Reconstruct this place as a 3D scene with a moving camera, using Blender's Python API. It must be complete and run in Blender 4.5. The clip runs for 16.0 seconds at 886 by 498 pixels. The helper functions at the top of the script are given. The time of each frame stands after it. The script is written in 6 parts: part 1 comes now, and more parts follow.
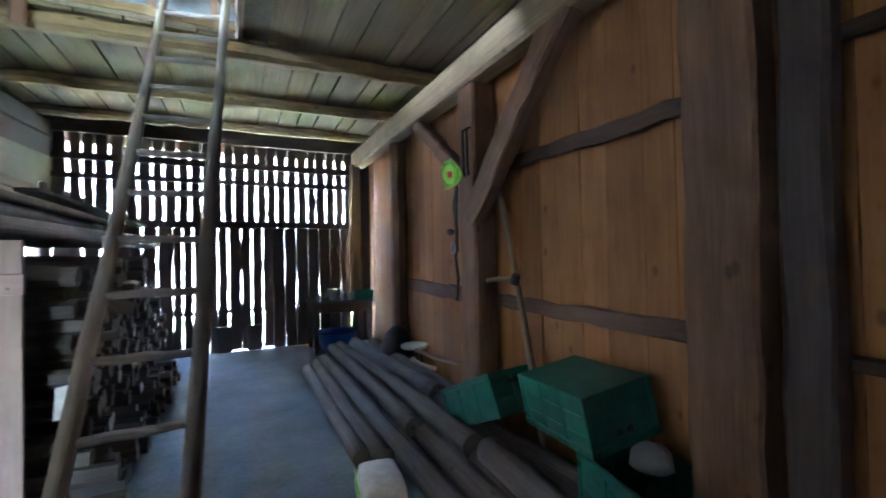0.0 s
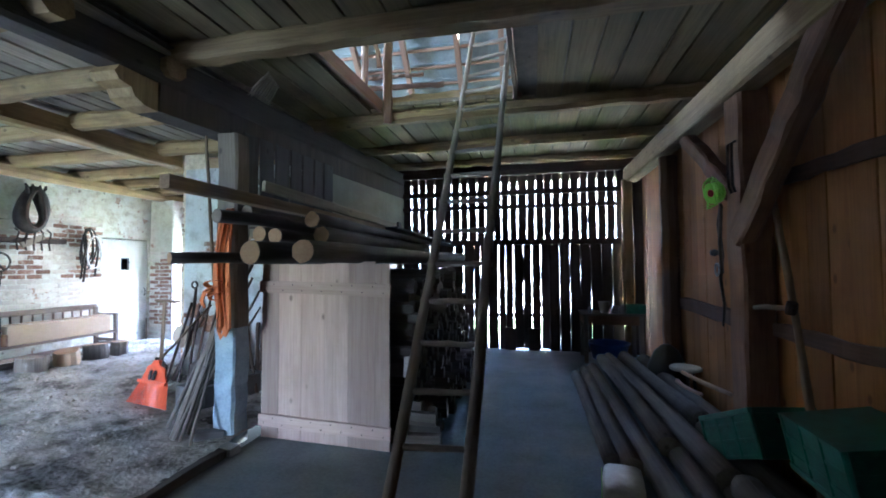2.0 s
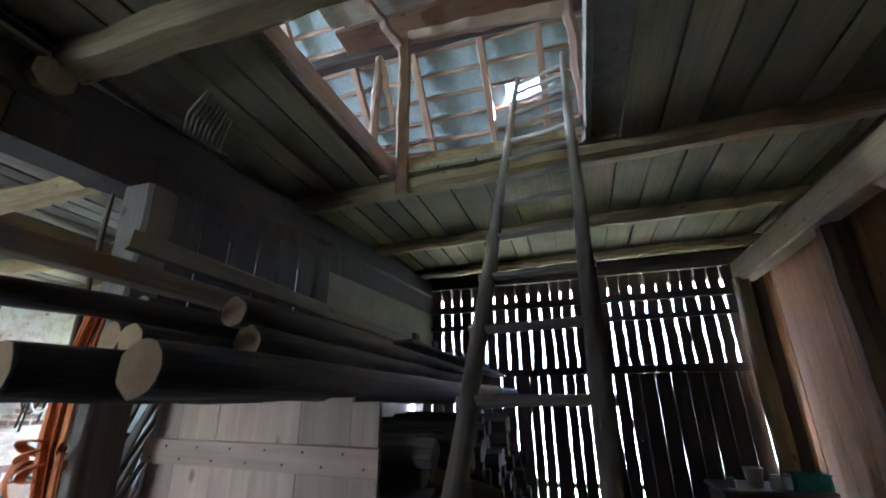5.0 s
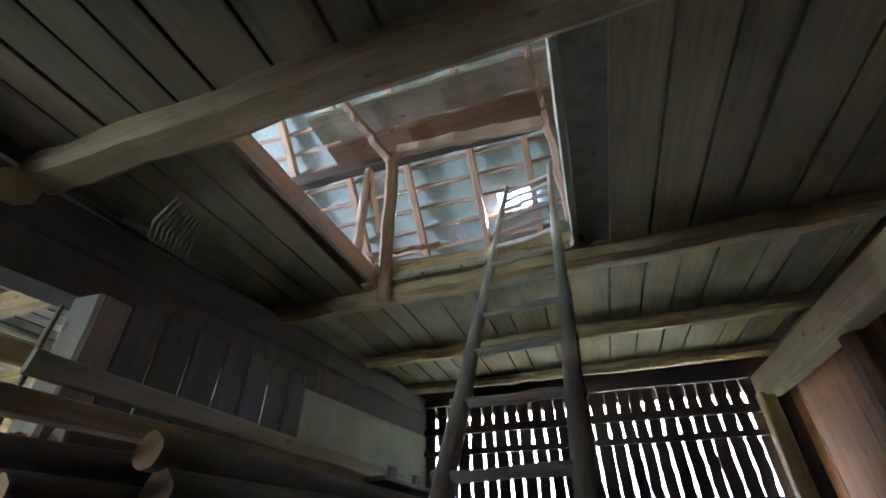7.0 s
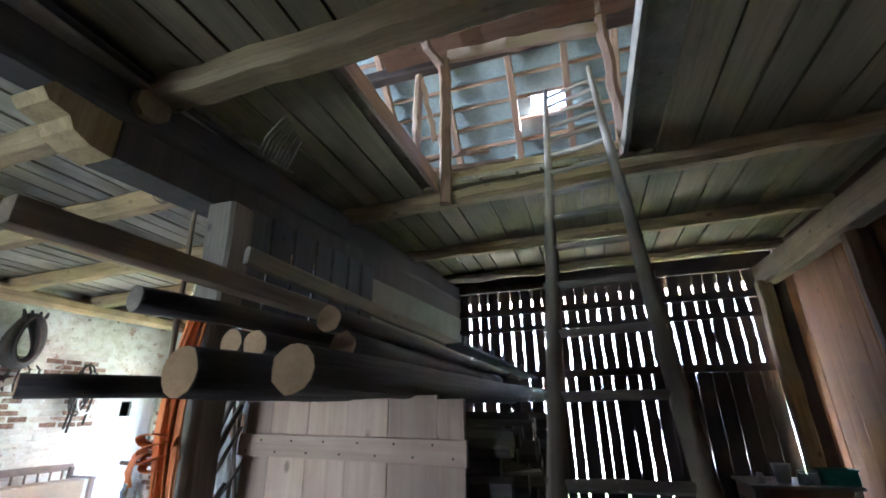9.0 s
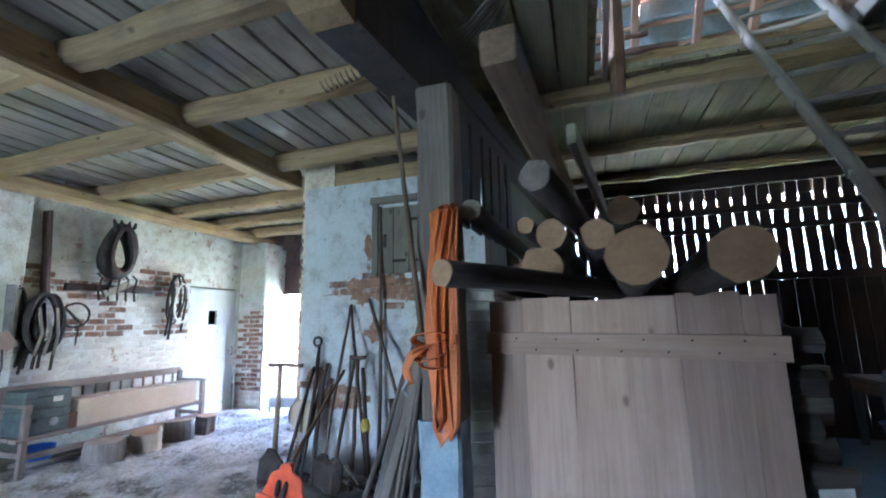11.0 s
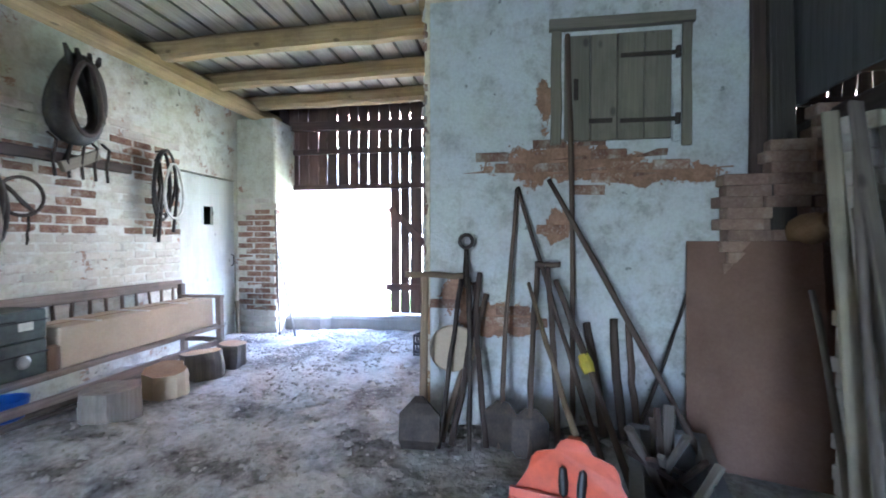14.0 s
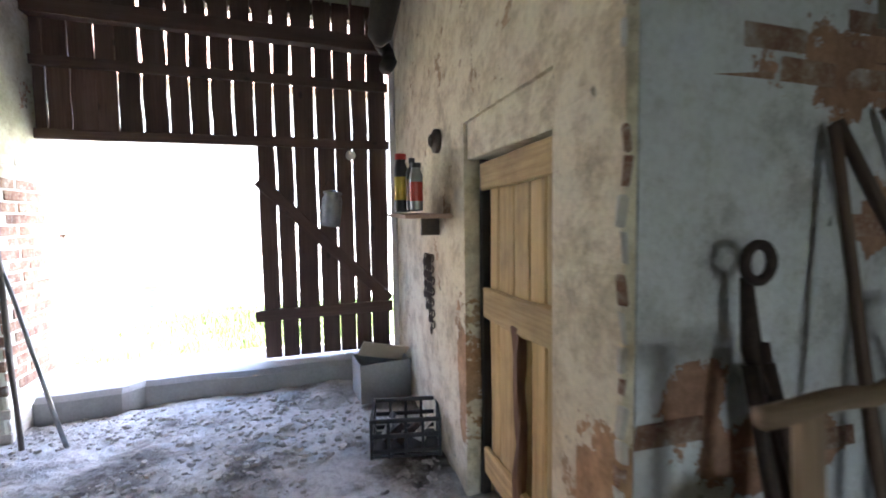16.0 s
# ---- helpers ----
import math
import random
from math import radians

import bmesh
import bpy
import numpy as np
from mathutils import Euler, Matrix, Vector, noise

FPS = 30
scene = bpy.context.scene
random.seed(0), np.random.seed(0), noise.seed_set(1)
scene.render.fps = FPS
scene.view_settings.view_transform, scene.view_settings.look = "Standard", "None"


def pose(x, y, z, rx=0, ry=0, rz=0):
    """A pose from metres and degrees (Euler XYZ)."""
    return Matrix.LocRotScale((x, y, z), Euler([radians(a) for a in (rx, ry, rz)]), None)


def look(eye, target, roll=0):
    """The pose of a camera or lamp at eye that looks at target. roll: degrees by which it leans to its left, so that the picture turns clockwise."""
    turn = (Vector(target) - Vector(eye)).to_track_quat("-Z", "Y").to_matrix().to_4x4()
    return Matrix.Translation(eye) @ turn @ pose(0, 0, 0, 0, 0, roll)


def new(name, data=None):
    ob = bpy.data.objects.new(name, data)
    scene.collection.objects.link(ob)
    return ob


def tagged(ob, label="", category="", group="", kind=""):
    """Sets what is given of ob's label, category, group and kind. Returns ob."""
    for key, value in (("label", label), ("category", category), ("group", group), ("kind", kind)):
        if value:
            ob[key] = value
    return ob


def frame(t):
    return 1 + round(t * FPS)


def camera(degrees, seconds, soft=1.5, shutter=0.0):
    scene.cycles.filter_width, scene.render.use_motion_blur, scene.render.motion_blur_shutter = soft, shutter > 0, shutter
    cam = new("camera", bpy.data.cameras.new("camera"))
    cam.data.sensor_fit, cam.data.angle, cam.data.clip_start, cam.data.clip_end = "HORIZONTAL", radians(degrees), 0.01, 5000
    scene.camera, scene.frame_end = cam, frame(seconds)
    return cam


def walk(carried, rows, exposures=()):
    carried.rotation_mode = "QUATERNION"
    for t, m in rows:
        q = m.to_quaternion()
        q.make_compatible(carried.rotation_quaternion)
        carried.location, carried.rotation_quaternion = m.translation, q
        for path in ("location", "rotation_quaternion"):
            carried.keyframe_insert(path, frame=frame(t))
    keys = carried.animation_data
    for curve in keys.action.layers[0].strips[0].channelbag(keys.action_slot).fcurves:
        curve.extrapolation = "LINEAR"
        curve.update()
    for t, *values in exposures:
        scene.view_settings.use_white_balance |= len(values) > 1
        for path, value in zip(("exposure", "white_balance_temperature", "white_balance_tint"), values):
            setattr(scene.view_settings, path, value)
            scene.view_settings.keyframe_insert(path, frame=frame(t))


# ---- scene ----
cam = camera(91.7, 16.0, soft=1.8, shutter=0.25)
PATH = [
    (0, (0.433, 0.738, 1.415), (1.285, 2.547, 1.446), -1.1),
    (0.5, (0.537, 0.539, 1.408), (0.853, 2.514, 1.45), -0.7),
    (1, (0.583, 0.322, 1.432), (0.393, 2.312, 1.462), -0.4),
    (1.5, (0.6, 0.183, 1.478), (0.248, 2.152, 1.501), -0.2),
    (2, (0.623, 0.148, 1.519), (0.212, 2.104, 1.599), -0.3),
    (2.5, (0.62, 0.185, 1.499), (0.196, 2.132, 1.672), -0.3),
    (3, (0.572, 0.428, 1.482), (0.101, 2.362, 1.671), -0.2),
    (3.5, (0.434, 0.797, 1.43), (-0.101, 2.715, 1.625), -0.0),
    (4, (0.345, 1.242, 1.419), (-0.194, 3.158, 1.614), -0.2),
    (4.5, (0.289, 1.693, 1.481), (-0.273, 3.58, 1.836), -0.6),
    (5, (0.196, 2.031, 1.515), (-0.349, 3.826, 2.21), -0.6),
    (5.2, (0.202, 2.116, 1.543), (-0.331, 3.884, 2.313), -1.2),
    (7.3, (0.309, 2.297, 1.641), (-0.19, 3.864, 2.78), -0.6),
    (7.5, (0.262, 2.31, 1.633), (-0.245, 3.938, 2.679), -0.9),
    (8, (0.233, 2.139, 1.523), (-0.321, 3.91, 2.271), -0.8),
    (8.2, (0.21, 2.025, 1.506), (-0.362, 3.829, 2.152), -0.5),
    (10.3, (-0.926, 1.55, 1.461), (-1.474, 3.287, 2.288), -1.5),
    (10.5, (-1.083, 1.543, 1.446), (-1.644, 3.324, 2.161), -1.5),
    (11, (-1.481, 1.523, 1.448), (-2.085, 3.4, 1.782), -1.1),
    (11.5, (-1.816, 1.578, 1.412), (-2.436, 3.472, 1.584), -0.5),
    (12, (-2.16, 1.628, 1.403), (-2.772, 3.531, 1.464), -0.7),
    (12.5, (-2.512, 1.791, 1.364), (-3.133, 3.692, 1.339), -0.3),
    (13, (-2.906, 1.955, 1.362), (-3.472, 3.873, 1.333), -0.1),
    (13.5, (-3.342, 2.121, 1.319), (-3.812, 4.064, 1.278), -0.1),
    (14, (-3.835, 2.512, 1.276), (-4.146, 4.488, 1.236), -0.0),
    (14.5, (-4.165, 3.089, 1.296), (-4.223, 5.086, 1.214), -0.3),
    (15, (-4.527, 3.6, 1.303), (-4.304, 5.586, 1.226), -0.4),
    (15.5, (-4.832, 4.185, 1.345), (-4.388, 6.132, 1.239), -1.0),
    (16, (-5.182, 4.696, 1.385), (-4.598, 6.605, 1.253), -0.9),
]
EXPOSURES = [(0.0, 8.15, 5050, 12), (1.0, 7.5, 5000, 14), (3.0, 6.95, 4850, 12), (4.5, 6.75, 4850, 14), (5.5, 6.85, 5400, 14), (8.0, 7.15, 5400, 14), (11.0, 6.75, 4800, 14), (14.0, 6.45, 5100, 15), (15.0, 5.95, 5400, 18), (16.0, 5.1, 6000, 16)]
walk(cam, [(t, look(eye, target, roll)) for t, eye, target, roll in PATH], EXPOSURES)

# ---- world, sun and large lights ----
world = bpy.data.worlds.new("sky")
scene.world = world
world.use_nodes = True
wn = world.node_tree
sky = wn.nodes.new("ShaderNodeTexSky")
sky.sky_type = "NISHITA"
sky.sun_disc = False
sky.sun_elevation = radians(45)
sky.sun_rotation = radians(98)
sky.dust_density = 2.0
wn.links.new(sky.outputs[0], wn.nodes["Background"].inputs[0])
wn.nodes["Background"].inputs[1].default_value = 0.15
sun = new("sun", bpy.data.lights.new("sun", "SUN"))
sun.data.energy, sun.data.angle, sun.data.color = 5.0, radians(0.5), (1.0, 0.93, 0.82)
sun.matrix_basis = look((24, -3.5, 24), (0, 0, 0))


def sky_or_fill_lamp(name, x, y, z, w, h, rx, rz, power, color):
    lamp = new(name, bpy.data.lights.new(name, "AREA"))
    lamp.data.shape, lamp.data.size, lamp.data.size_y = "RECTANGLE", w, h
    lamp.data.energy, lamp.data.color = power, color
    lamp.matrix_basis = pose(x, y, z, rx, 0, rz)
    return lamp


# daylight of the plain rear doorway, behind the walk
sky_or_fill_lamp("rear_daylight", -5.35, -2.98, 1.0, 1.25, 1.95, 90, 0, 1.6, (0.90, 0.95, 1.0))
# added fill light for the loft, in a made-up gable opening out of view
sky_or_fill_lamp("gable_daylight", -8.2, 4.0, 4.55, 1.4, 1.2, 102, -90, 9, (0.9, 0.95, 1.0))

# ---- materials ----


def nodes_of(name):
    m = bpy.data.materials.new(name)
    m.use_nodes = True
    nt = m.node_tree
    return m, nt, nt.nodes["Principled BSDF"]


def noise_node(nt, vec, scale, detail=5.0, rough=0.6):
    n = nt.nodes.new("ShaderNodeTexNoise")
    n.inputs["Scale"].default_value, n.inputs["Detail"].default_value, n.inputs["Roughness"].default_value = scale, detail, rough
    nt.links.new(vec, n.inputs["Vector"])
    return n.outputs["Fac"]


def ramp(nt, fac, stops):
    r = nt.nodes.new("ShaderNodeValToRGB")
    while len(r.color_ramp.elements) < len(stops):
        r.color_ramp.elements.new(0.5)
    for e, (p, c) in zip(r.color_ramp.elements, stops):
        e.position, e.color = p, (*c, 1)
    nt.links.new(fac, r.inputs[0])
    return r.outputs[0]


def mix(nt, fac, a, b, mode="MIX"):
    n = nt.nodes.new("ShaderNodeMix")
    n.data_type, n.blend_type = "RGBA", mode
    for sock, val in ((n.inputs[0], fac), (n.inputs[6], a), (n.inputs[7], b)):
        if isinstance(val, (int, float)):
            sock.default_value = val
        elif isinstance(val, tuple):
            sock.default_value = (*val, 1)
        else:
            nt.links.new(val, sock)
    return n.outputs[2]


def coords(nt, scale=(1, 1, 1), random_shift=True):
    tc = nt.nodes.new("ShaderNodeTexCoord")
    mp = nt.nodes.new("ShaderNodeMapping")
    mp.inputs["Scale"].default_value = scale
    nt.links.new(tc.outputs["Object"], mp.inputs["Vector"])
    if random_shift:
        info = nt.nodes.new("ShaderNodeObjectInfo")
        ml = nt.nodes.new("ShaderNodeMath")
        ml.operation = "MULTIPLY"
        ml.inputs[1].default_value = 37.0
        nt.links.new(info.outputs["Random"], ml.inputs[0])
        nt.links.new(ml.outputs[0], mp.inputs["Location"])
    return mp.outputs[0]


def bump(nt, bsdf, height, strength, dist=0.01):
    b = nt.nodes.new("ShaderNodeBump")
    b.inputs["Strength"].default_value, b.inputs["Distance"].default_value = strength, dist
    nt.links.new(height, b.inputs["Height"])
    nt.links.new(b.outputs[0], bsdf.inputs["Normal"])


def wood(name, dark, mid, light, rough=0.75, stain=(0.05, 0.04, 0.03), stain_amount=0.5, relief=0.35, knots=True):
    """Wood with its grain along the piece's own length (local z)."""
    m, nt, b = nodes_of(name)
    fine = noise_node(nt, coords(nt, (60, 60, 2.2)), 1.0, 4)
    broad = noise_node(nt, coords(nt, (9, 9, 0.7)), 1.0, 4)
    col = ramp(nt, fine, [(0.3, dark), (0.52, mid), (0.75, light)])
    col = mix(nt, 0.55, col, ramp(nt, broad, [(0.3, dark), (0.55, mid), (0.75, light)]))
    blot = noise_node(nt, coords(nt, (2.3, 2.3, 1.6)), 1.0, 6, 0.7)
    col = mix(nt, ramp(nt, blot, [(0.5, (0, 0, 0)), (0.72, (stain_amount,) * 3)]), col, stain)
    if knots:
        v = nt.nodes.new("ShaderNodeTexVoronoi")
        v.inputs["Scale"].default_value = 1.0
        nt.links.new(coords(nt, (5.5, 5.5, 3.2)), v.inputs["Vector"])
        col = mix(nt, ramp(nt, v.outputs["Distance"], [(0.06, (0.75,) * 3), (0.13, (0, 0, 0))]), col, tuple(c * 0.45 for c in dark))
    info = nt.nodes.new("ShaderNodeObjectInfo")
    shade = ramp(nt, info.outputs["Random"], [(0.0, (0.78, 0.78, 0.78)), (1.0, (1.15, 1.12, 1.08))])
    col = mix(nt, 1.0, col, shade, "MULTIPLY")
    nt.links.new(col, b.inputs["Base Color"])
    b.inputs["Roughness"].default_value = rough
    bump(nt, b, fine, relief, 0.006)
    return m


def rough_mat(name, stops, scale=3.0, fine_scale=40.0, rough=0.85, relief=0.4, dist=0.01, metal=0.0, fine_mix=0.35, per_piece=0.0, spec=0.4):
    """A mottled surface at two scales."""
    m, nt, b = nodes_of(name)
    co = coords(nt)
    big = noise_node(nt, co, scale, 6, 0.65)
    fine = noise_node(nt, co, fine_scale, 5, 0.6)
    col = mix(nt, fine_mix, ramp(nt, big, stops), ramp(nt, fine, stops))
    if per_piece:
        info = nt.nodes.new("ShaderNodeObjectInfo")
        lo, hi = 1 - per_piece, 1 + per_piece
        col = mix(nt, 1.0, col, ramp(nt, info.outputs["Random"], [(0, (lo, lo, lo)), (1, (hi, hi, hi))]), "MULTIPLY")
    nt.links.new(col, b.inputs["Base Color"])
    b.inputs["Roughness"].default_value, b.inputs["Metallic"].default_value = rough, metal
    b.inputs["Specular IOR Level"].default_value = spec
    bump(nt, b, mix(nt, 0.5, big, fine), relief, dist)
    return m


def plaster(name, white, stain, brick, holes=0.62, moss=None, bare=(), bare_tone=(0.30, 0.17, 0.11)):
    """Old limewash on brick: flakes fallen off, stains, pits."""
    m, nt, b = nodes_of(name)
    co = coords(nt, random_shift=False)
    big = noise_node(nt, co, 1.3, 7, 0.68)
    mid = noise_node(nt, co, 6.0, 6, 0.7)
    fine = noise_node(nt, co, 45.0, 4)
    col = ramp(nt, mid, [(0.36, tuple(c * 0.7 for c in stain)), (0.44, stain), (0.54, white), (0.8, tuple(min(1, c * 1.06) for c in white))])
    col = mix(nt, ramp(nt, big, [(0.45, (0, 0, 0)), (0.7, (0.5,) * 3)]), col, stain)
    if moss:
        sep = nt.nodes.new("ShaderNodeSeparateXYZ")
        tc = nt.nodes.new("ShaderNodeTexCoord")
        nt.links.new(tc.outputs["Object"], sep.inputs[0])
        hi = ramp(nt, noise_node(nt, co, 0.9, 4), [(0.45, (0, 0, 0)), (0.62, (0.5,) * 3)])
        col = mix(nt, hi, col, moss)
    flake = noise_node(nt, co, 2.6, 8, 0.75)
    mask = ramp(nt, flake, [(holes, (0, 0, 0)), (holes + 0.015, (1, 1, 1))])
    bricks = ramp(nt, noise_node(nt, co, 14.0, 3), [(0.35, tuple(c * 0.6 for c in brick)), (0.65, brick)])
    col = mix(nt, mask, col, bricks)
    col = mix(nt, 0.25, col, ramp(nt, fine, [(0.3, tuple(c * 0.6 for c in stain)), (0.6, white)]))
    pits = ramp(nt, noise_node(nt, co, 9.0, 3, 0.5), [(0.27, (0.85,) * 3), (0.31, (0, 0, 0))])
    col = mix(nt, pits, col, tuple(c * 0.35 for c in stain))
    if bare:
        geo = nt.nodes.new("ShaderNodeNewGeometry")
        field = None
        for centre, reach in bare:
            off = nt.nodes.new("ShaderNodeVectorMath")
            off.operation = "SUBTRACT"
            off.inputs[1].default_value = centre
            nt.links.new(geo.outputs["Position"], off.inputs[0])
            div = nt.nodes.new("ShaderNodeVectorMath")
            div.operation = "DIVIDE"
            div.inputs[1].default_value = reach
            nt.links.new(off.outputs[0], div.inputs[0])
            far = nt.nodes.new("ShaderNodeVectorMath")
            far.operation = "LENGTH"
            nt.links.new(div.outputs[0], far.inputs[0])
            if field is None:
                field = far.outputs["Value"]
            else:
                least = nt.nodes.new("ShaderNodeMath")
                least.operation = "MINIMUM"
                nt.links.new(field, least.inputs[0])
                nt.links.new(far.outputs["Value"], least.inputs[1])
                field = least.outputs[0]
        rag = nt.nodes.new("ShaderNodeMath")
        rag.operation = "MULTIPLY_ADD"
        rag.inputs[1].default_value = 2.6
        nt.links.new(noise_node(nt, co, 5.5, 9, 0.72), rag.inputs[0])
        nt.links.new(field, rag.inputs[2])
        less = nt.nodes.new("ShaderNodeMath")
        less.operation = "LESS_THAN"
        less.inputs[1].default_value = 2.05
        nt.links.new(rag.outputs[0], less.inputs[0])
        earth = mix(nt, 0.5, ramp(nt, noise_node(nt, co, 7.0, 6, 0.7), [(0.36, tuple(c * 0.5 for c in bare_tone)), (0.5, bare_tone), (0.64, tuple(min(1, c * 1.7 + 0.03) for c in bare_tone))]), ramp(nt, fine, [(0.3, tuple(c * 0.7 for c in bare_tone)), (0.7, tuple(c * 1.4 for c in bare_tone))]))
        col = mix(nt, less.outputs[0], col, earth)
        mask = mix(nt, 1.0, mask, less.outputs[0], "LIGHTEN")
    nt.links.new(col, b.inputs["Base Color"])
    b.inputs["Roughness"].default_value = 0.92
    h = mix(nt, 0.5, mid, fine)
    h = mix(nt, mask, h, (0.0, 0.0, 0.0))
    bump(nt, b, h, 0.55, 0.02)
    return m


def plain(name, color, rough=0.5, metal=0.0, wear=None, scale=12.0):
    m, nt, b = nodes_of(name)
    n = noise_node(nt, coords(nt), scale, 6, 0.7)
    n2 = noise_node(nt, coords(nt), scale * 7, 3)
    wear = wear or tuple(c * 0.7 for c in color)
    col = ramp(nt, n, [(0.35, wear), (0.6, color)])
    nt.links.new(col, b.inputs["Base Color"])
    b.inputs["Roughness"].default_value, b.inputs["Metallic"].default_value = rough, metal
    bump(nt, b, n2, 0.15, 0.003)
    return m


M_BEAM = wood("hewn_beam", (0.20, 0.135, 0.065), (0.35, 0.25, 0.125), (0.48, 0.36, 0.20), stain=(0.07, 0.05, 0.035), relief=0.6)
# dark timber, also used as painted shade above the earth-bay boards
M_BEAM_DARK = wood("dark_girder_and_gap_shade", (0.035, 0.03, 0.028), (0.06, 0.052, 0.047), (0.10, 0.085, 0.07), relief=0.6)
M_CEIL = wood("ceiling_board", (0.15, 0.125, 0.09), (0.25, 0.215, 0.165), (0.36, 0.31, 0.245), stain=(0.10, 0.085, 0.06), stain_amount=0.6)
M_ORANGE = wood("amber_board", (0.25, 0.10, 0.026), (0.37, 0.16, 0.048), (0.45, 0.21, 0.07), stain=(0.14, 0.06, 0.025), stain_amount=0.45, relief=0.15)
M_FRAME = wood("brown_frame", (0.12, 0.06, 0.032), (0.21, 0.11, 0.058), (0.30, 0.17, 0.095), stain=(0.06, 0.03, 0.02), relief=0.6)
M_TOOL = wood("dark_tool_handle", (0.06, 0.04, 0.03), (0.12, 0.08, 0.058), (0.19, 0.135, 0.10), knots=False)
M_SLAT = wood("weathered_slat", (0.035, 0.022, 0.018), (0.07, 0.045, 0.037), (0.115, 0.08, 0.065), stain=(0.03, 0.02, 0.015))
M_SLAT_B = wood("brown_gate_board", (0.06, 0.03, 0.024), (0.105, 0.06, 0.05), (0.16, 0.10, 0.085), stain=(0.04, 0.02, 0.018))
M_PANEL = wood("pale_plank", (0.33, 0.215, 0.165), (0.46, 0.32, 0.255), (0.55, 0.40, 0.325), stain=(0.27, 0.19, 0.14), stain_amount=0.4, relief=0.25)
M_RAIL = wood("dark_brown_rail", (0.045, 0.022, 0.013), (0.085, 0.043, 0.025), (0.13, 0.068, 0.04), stain=(0.03, 0.015, 0.01))
M_POLE = wood("grey_pole", (0.10, 0.082, 0.07), (0.18, 0.15, 0.125), (0.28, 0.24, 0.20), stain=(0.07, 0.055, 0.045))
M_LOG = wood("dark_log_bark", (0.035, 0.028, 0.023), (0.078, 0.063, 0.052), (0.145, 0.12, 0.098), relief=0.9)
M_BARK = wood("brown_pole_bark", (0.055, 0.043, 0.035), (0.115, 0.092, 0.075), (0.20, 0.165, 0.135), stain=(0.04, 0.032, 0.026), stain_amount=0.7, relief=0.9)
M_LOG_PALE = wood("peeled_log", (0.12, 0.095, 0.075), (0.20, 0.165, 0.135), (0.29, 0.245, 0.20), relief=0.6)
M_HANDLE = wood("tool_handle", (0.13, 0.09, 0.055), (0.25, 0.175, 0.11), (0.36, 0.27, 0.18), knots=False)
M_DOOR = wood("yellow_pine_door", (0.32, 0.20, 0.08), (0.60, 0.43, 0.19), (0.74, 0.57, 0.31), stain=(0.16, 0.09, 0.035), stain_amount=0.6)
M_BENCH = wood("bench_wood", (0.14, 0.105, 0.085), (0.24, 0.185, 0.155), (0.34, 0.275, 0.235))
M_SHUTTER = wood("grey_shutter", (0.17, 0.15, 0.115), (0.26, 0.23, 0.175), (0.34, 0.30, 0.24))
M_END = rough_mat("sawn_end", [(0.3, (0.26, 0.15, 0.08)), (0.6, (0.41, 0.26, 0.145)), (0.8, (0.50, 0.345, 0.21))], 6, 60, 0.85, 0.3)
M_CONC = rough_mat("worn_concrete", [(0.3, (0.10, 0.115, 0.125)), (0.5, (0.175, 0.20, 0.215)), (0.7, (0.25, 0.275, 0.285))], 1.6, 35, 0.8, 0.35, 0.008)
M_DIRT = rough_mat("dusty_earth", [(0.38, (0.075, 0.064, 0.054)), (0.45, (0.32, 0.295, 0.26)), (0.56, (0.54, 0.515, 0.48))], 1.7, 22, 0.95, 1.0, 0.05, fine_mix=0.22)
M_STONE = rough_mat("chip_stone", [(0.3, (0.27, 0.245, 0.215)), (0.6, (0.42, 0.39, 0.35)), (0.8, (0.52, 0.49, 0.45))], 4, 60, 0.9, 0.4, per_piece=0.15)
M_SILL = rough_mat("cast_sill", [(0.3, (0.20, 0.20, 0.20)), (0.6, (0.30, 0.30, 0.30)), (0.8, (0.37, 0.37, 0.365))], 3, 50, 0.85, 0.3)
M_PLASTER = plaster("limewash_left", (0.70, 0.70, 0.65), (0.54, 0.50, 0.42), (0.36, 0.17, 0.09), 0.60, moss=(0.50, 0.49, 0.33))
M_PLASTER_H = plaster("limewash_hatch", (0.67, 0.69, 0.70), (0.57, 0.575, 0.56), (0.33, 0.16, 0.09), 0.69, bare=(((-3.4, 5.57, 1.8), (0.62, 1, 0.17)), ((-2.85, 5.57, 1.72), (0.42, 1, 0.1)), ((-3.9, 5.57, 0.72), (0.4, 1, 0.16)), ((-3.52, 5.57, 1.36), (0.1, 1, 0.16)), ((-3.6, 5.57, 2.25), (0.07, 1, 0.3)), ((-4.2, 5.57, 0.9), (0.14, 1, 0.14))))
M_PLASTER_D = plaster("limewash_cream", (0.82, 0.74, 0.57), (0.62, 0.52, 0.36), (0.40, 0.22, 0.11), 0.60, bare=(((-4.45, 5.68, 0.62), (1, 0.16, 0.26)), ((-4.45, 5.74, 0.2), (1, 0.2, 0.24)), ((-4.45, 6.0, 2.75), (1, 0.3, 0.12)), ((-4.45, 6.78, 0.6), (1, 0.1, 0.5))), bare_tone=(0.40, 0.24, 0.13))
M_PLASTER_G = rough_mat("grey_green_render", [(0.3, (0.20, 0.20, 0.155)), (0.55, (0.30, 0.30, 0.245)), (0.75, (0.38, 0.375, 0.31))], 2.2, 40, 0.92, 0.4)
# dark so that the unseen rear walls bounce little light
M_WALL_DIM = wood("dark_unseen_boarding", (0.05, 0.04, 0.033), (0.09, 0.075, 0.06), (0.14, 0.12, 0.10))
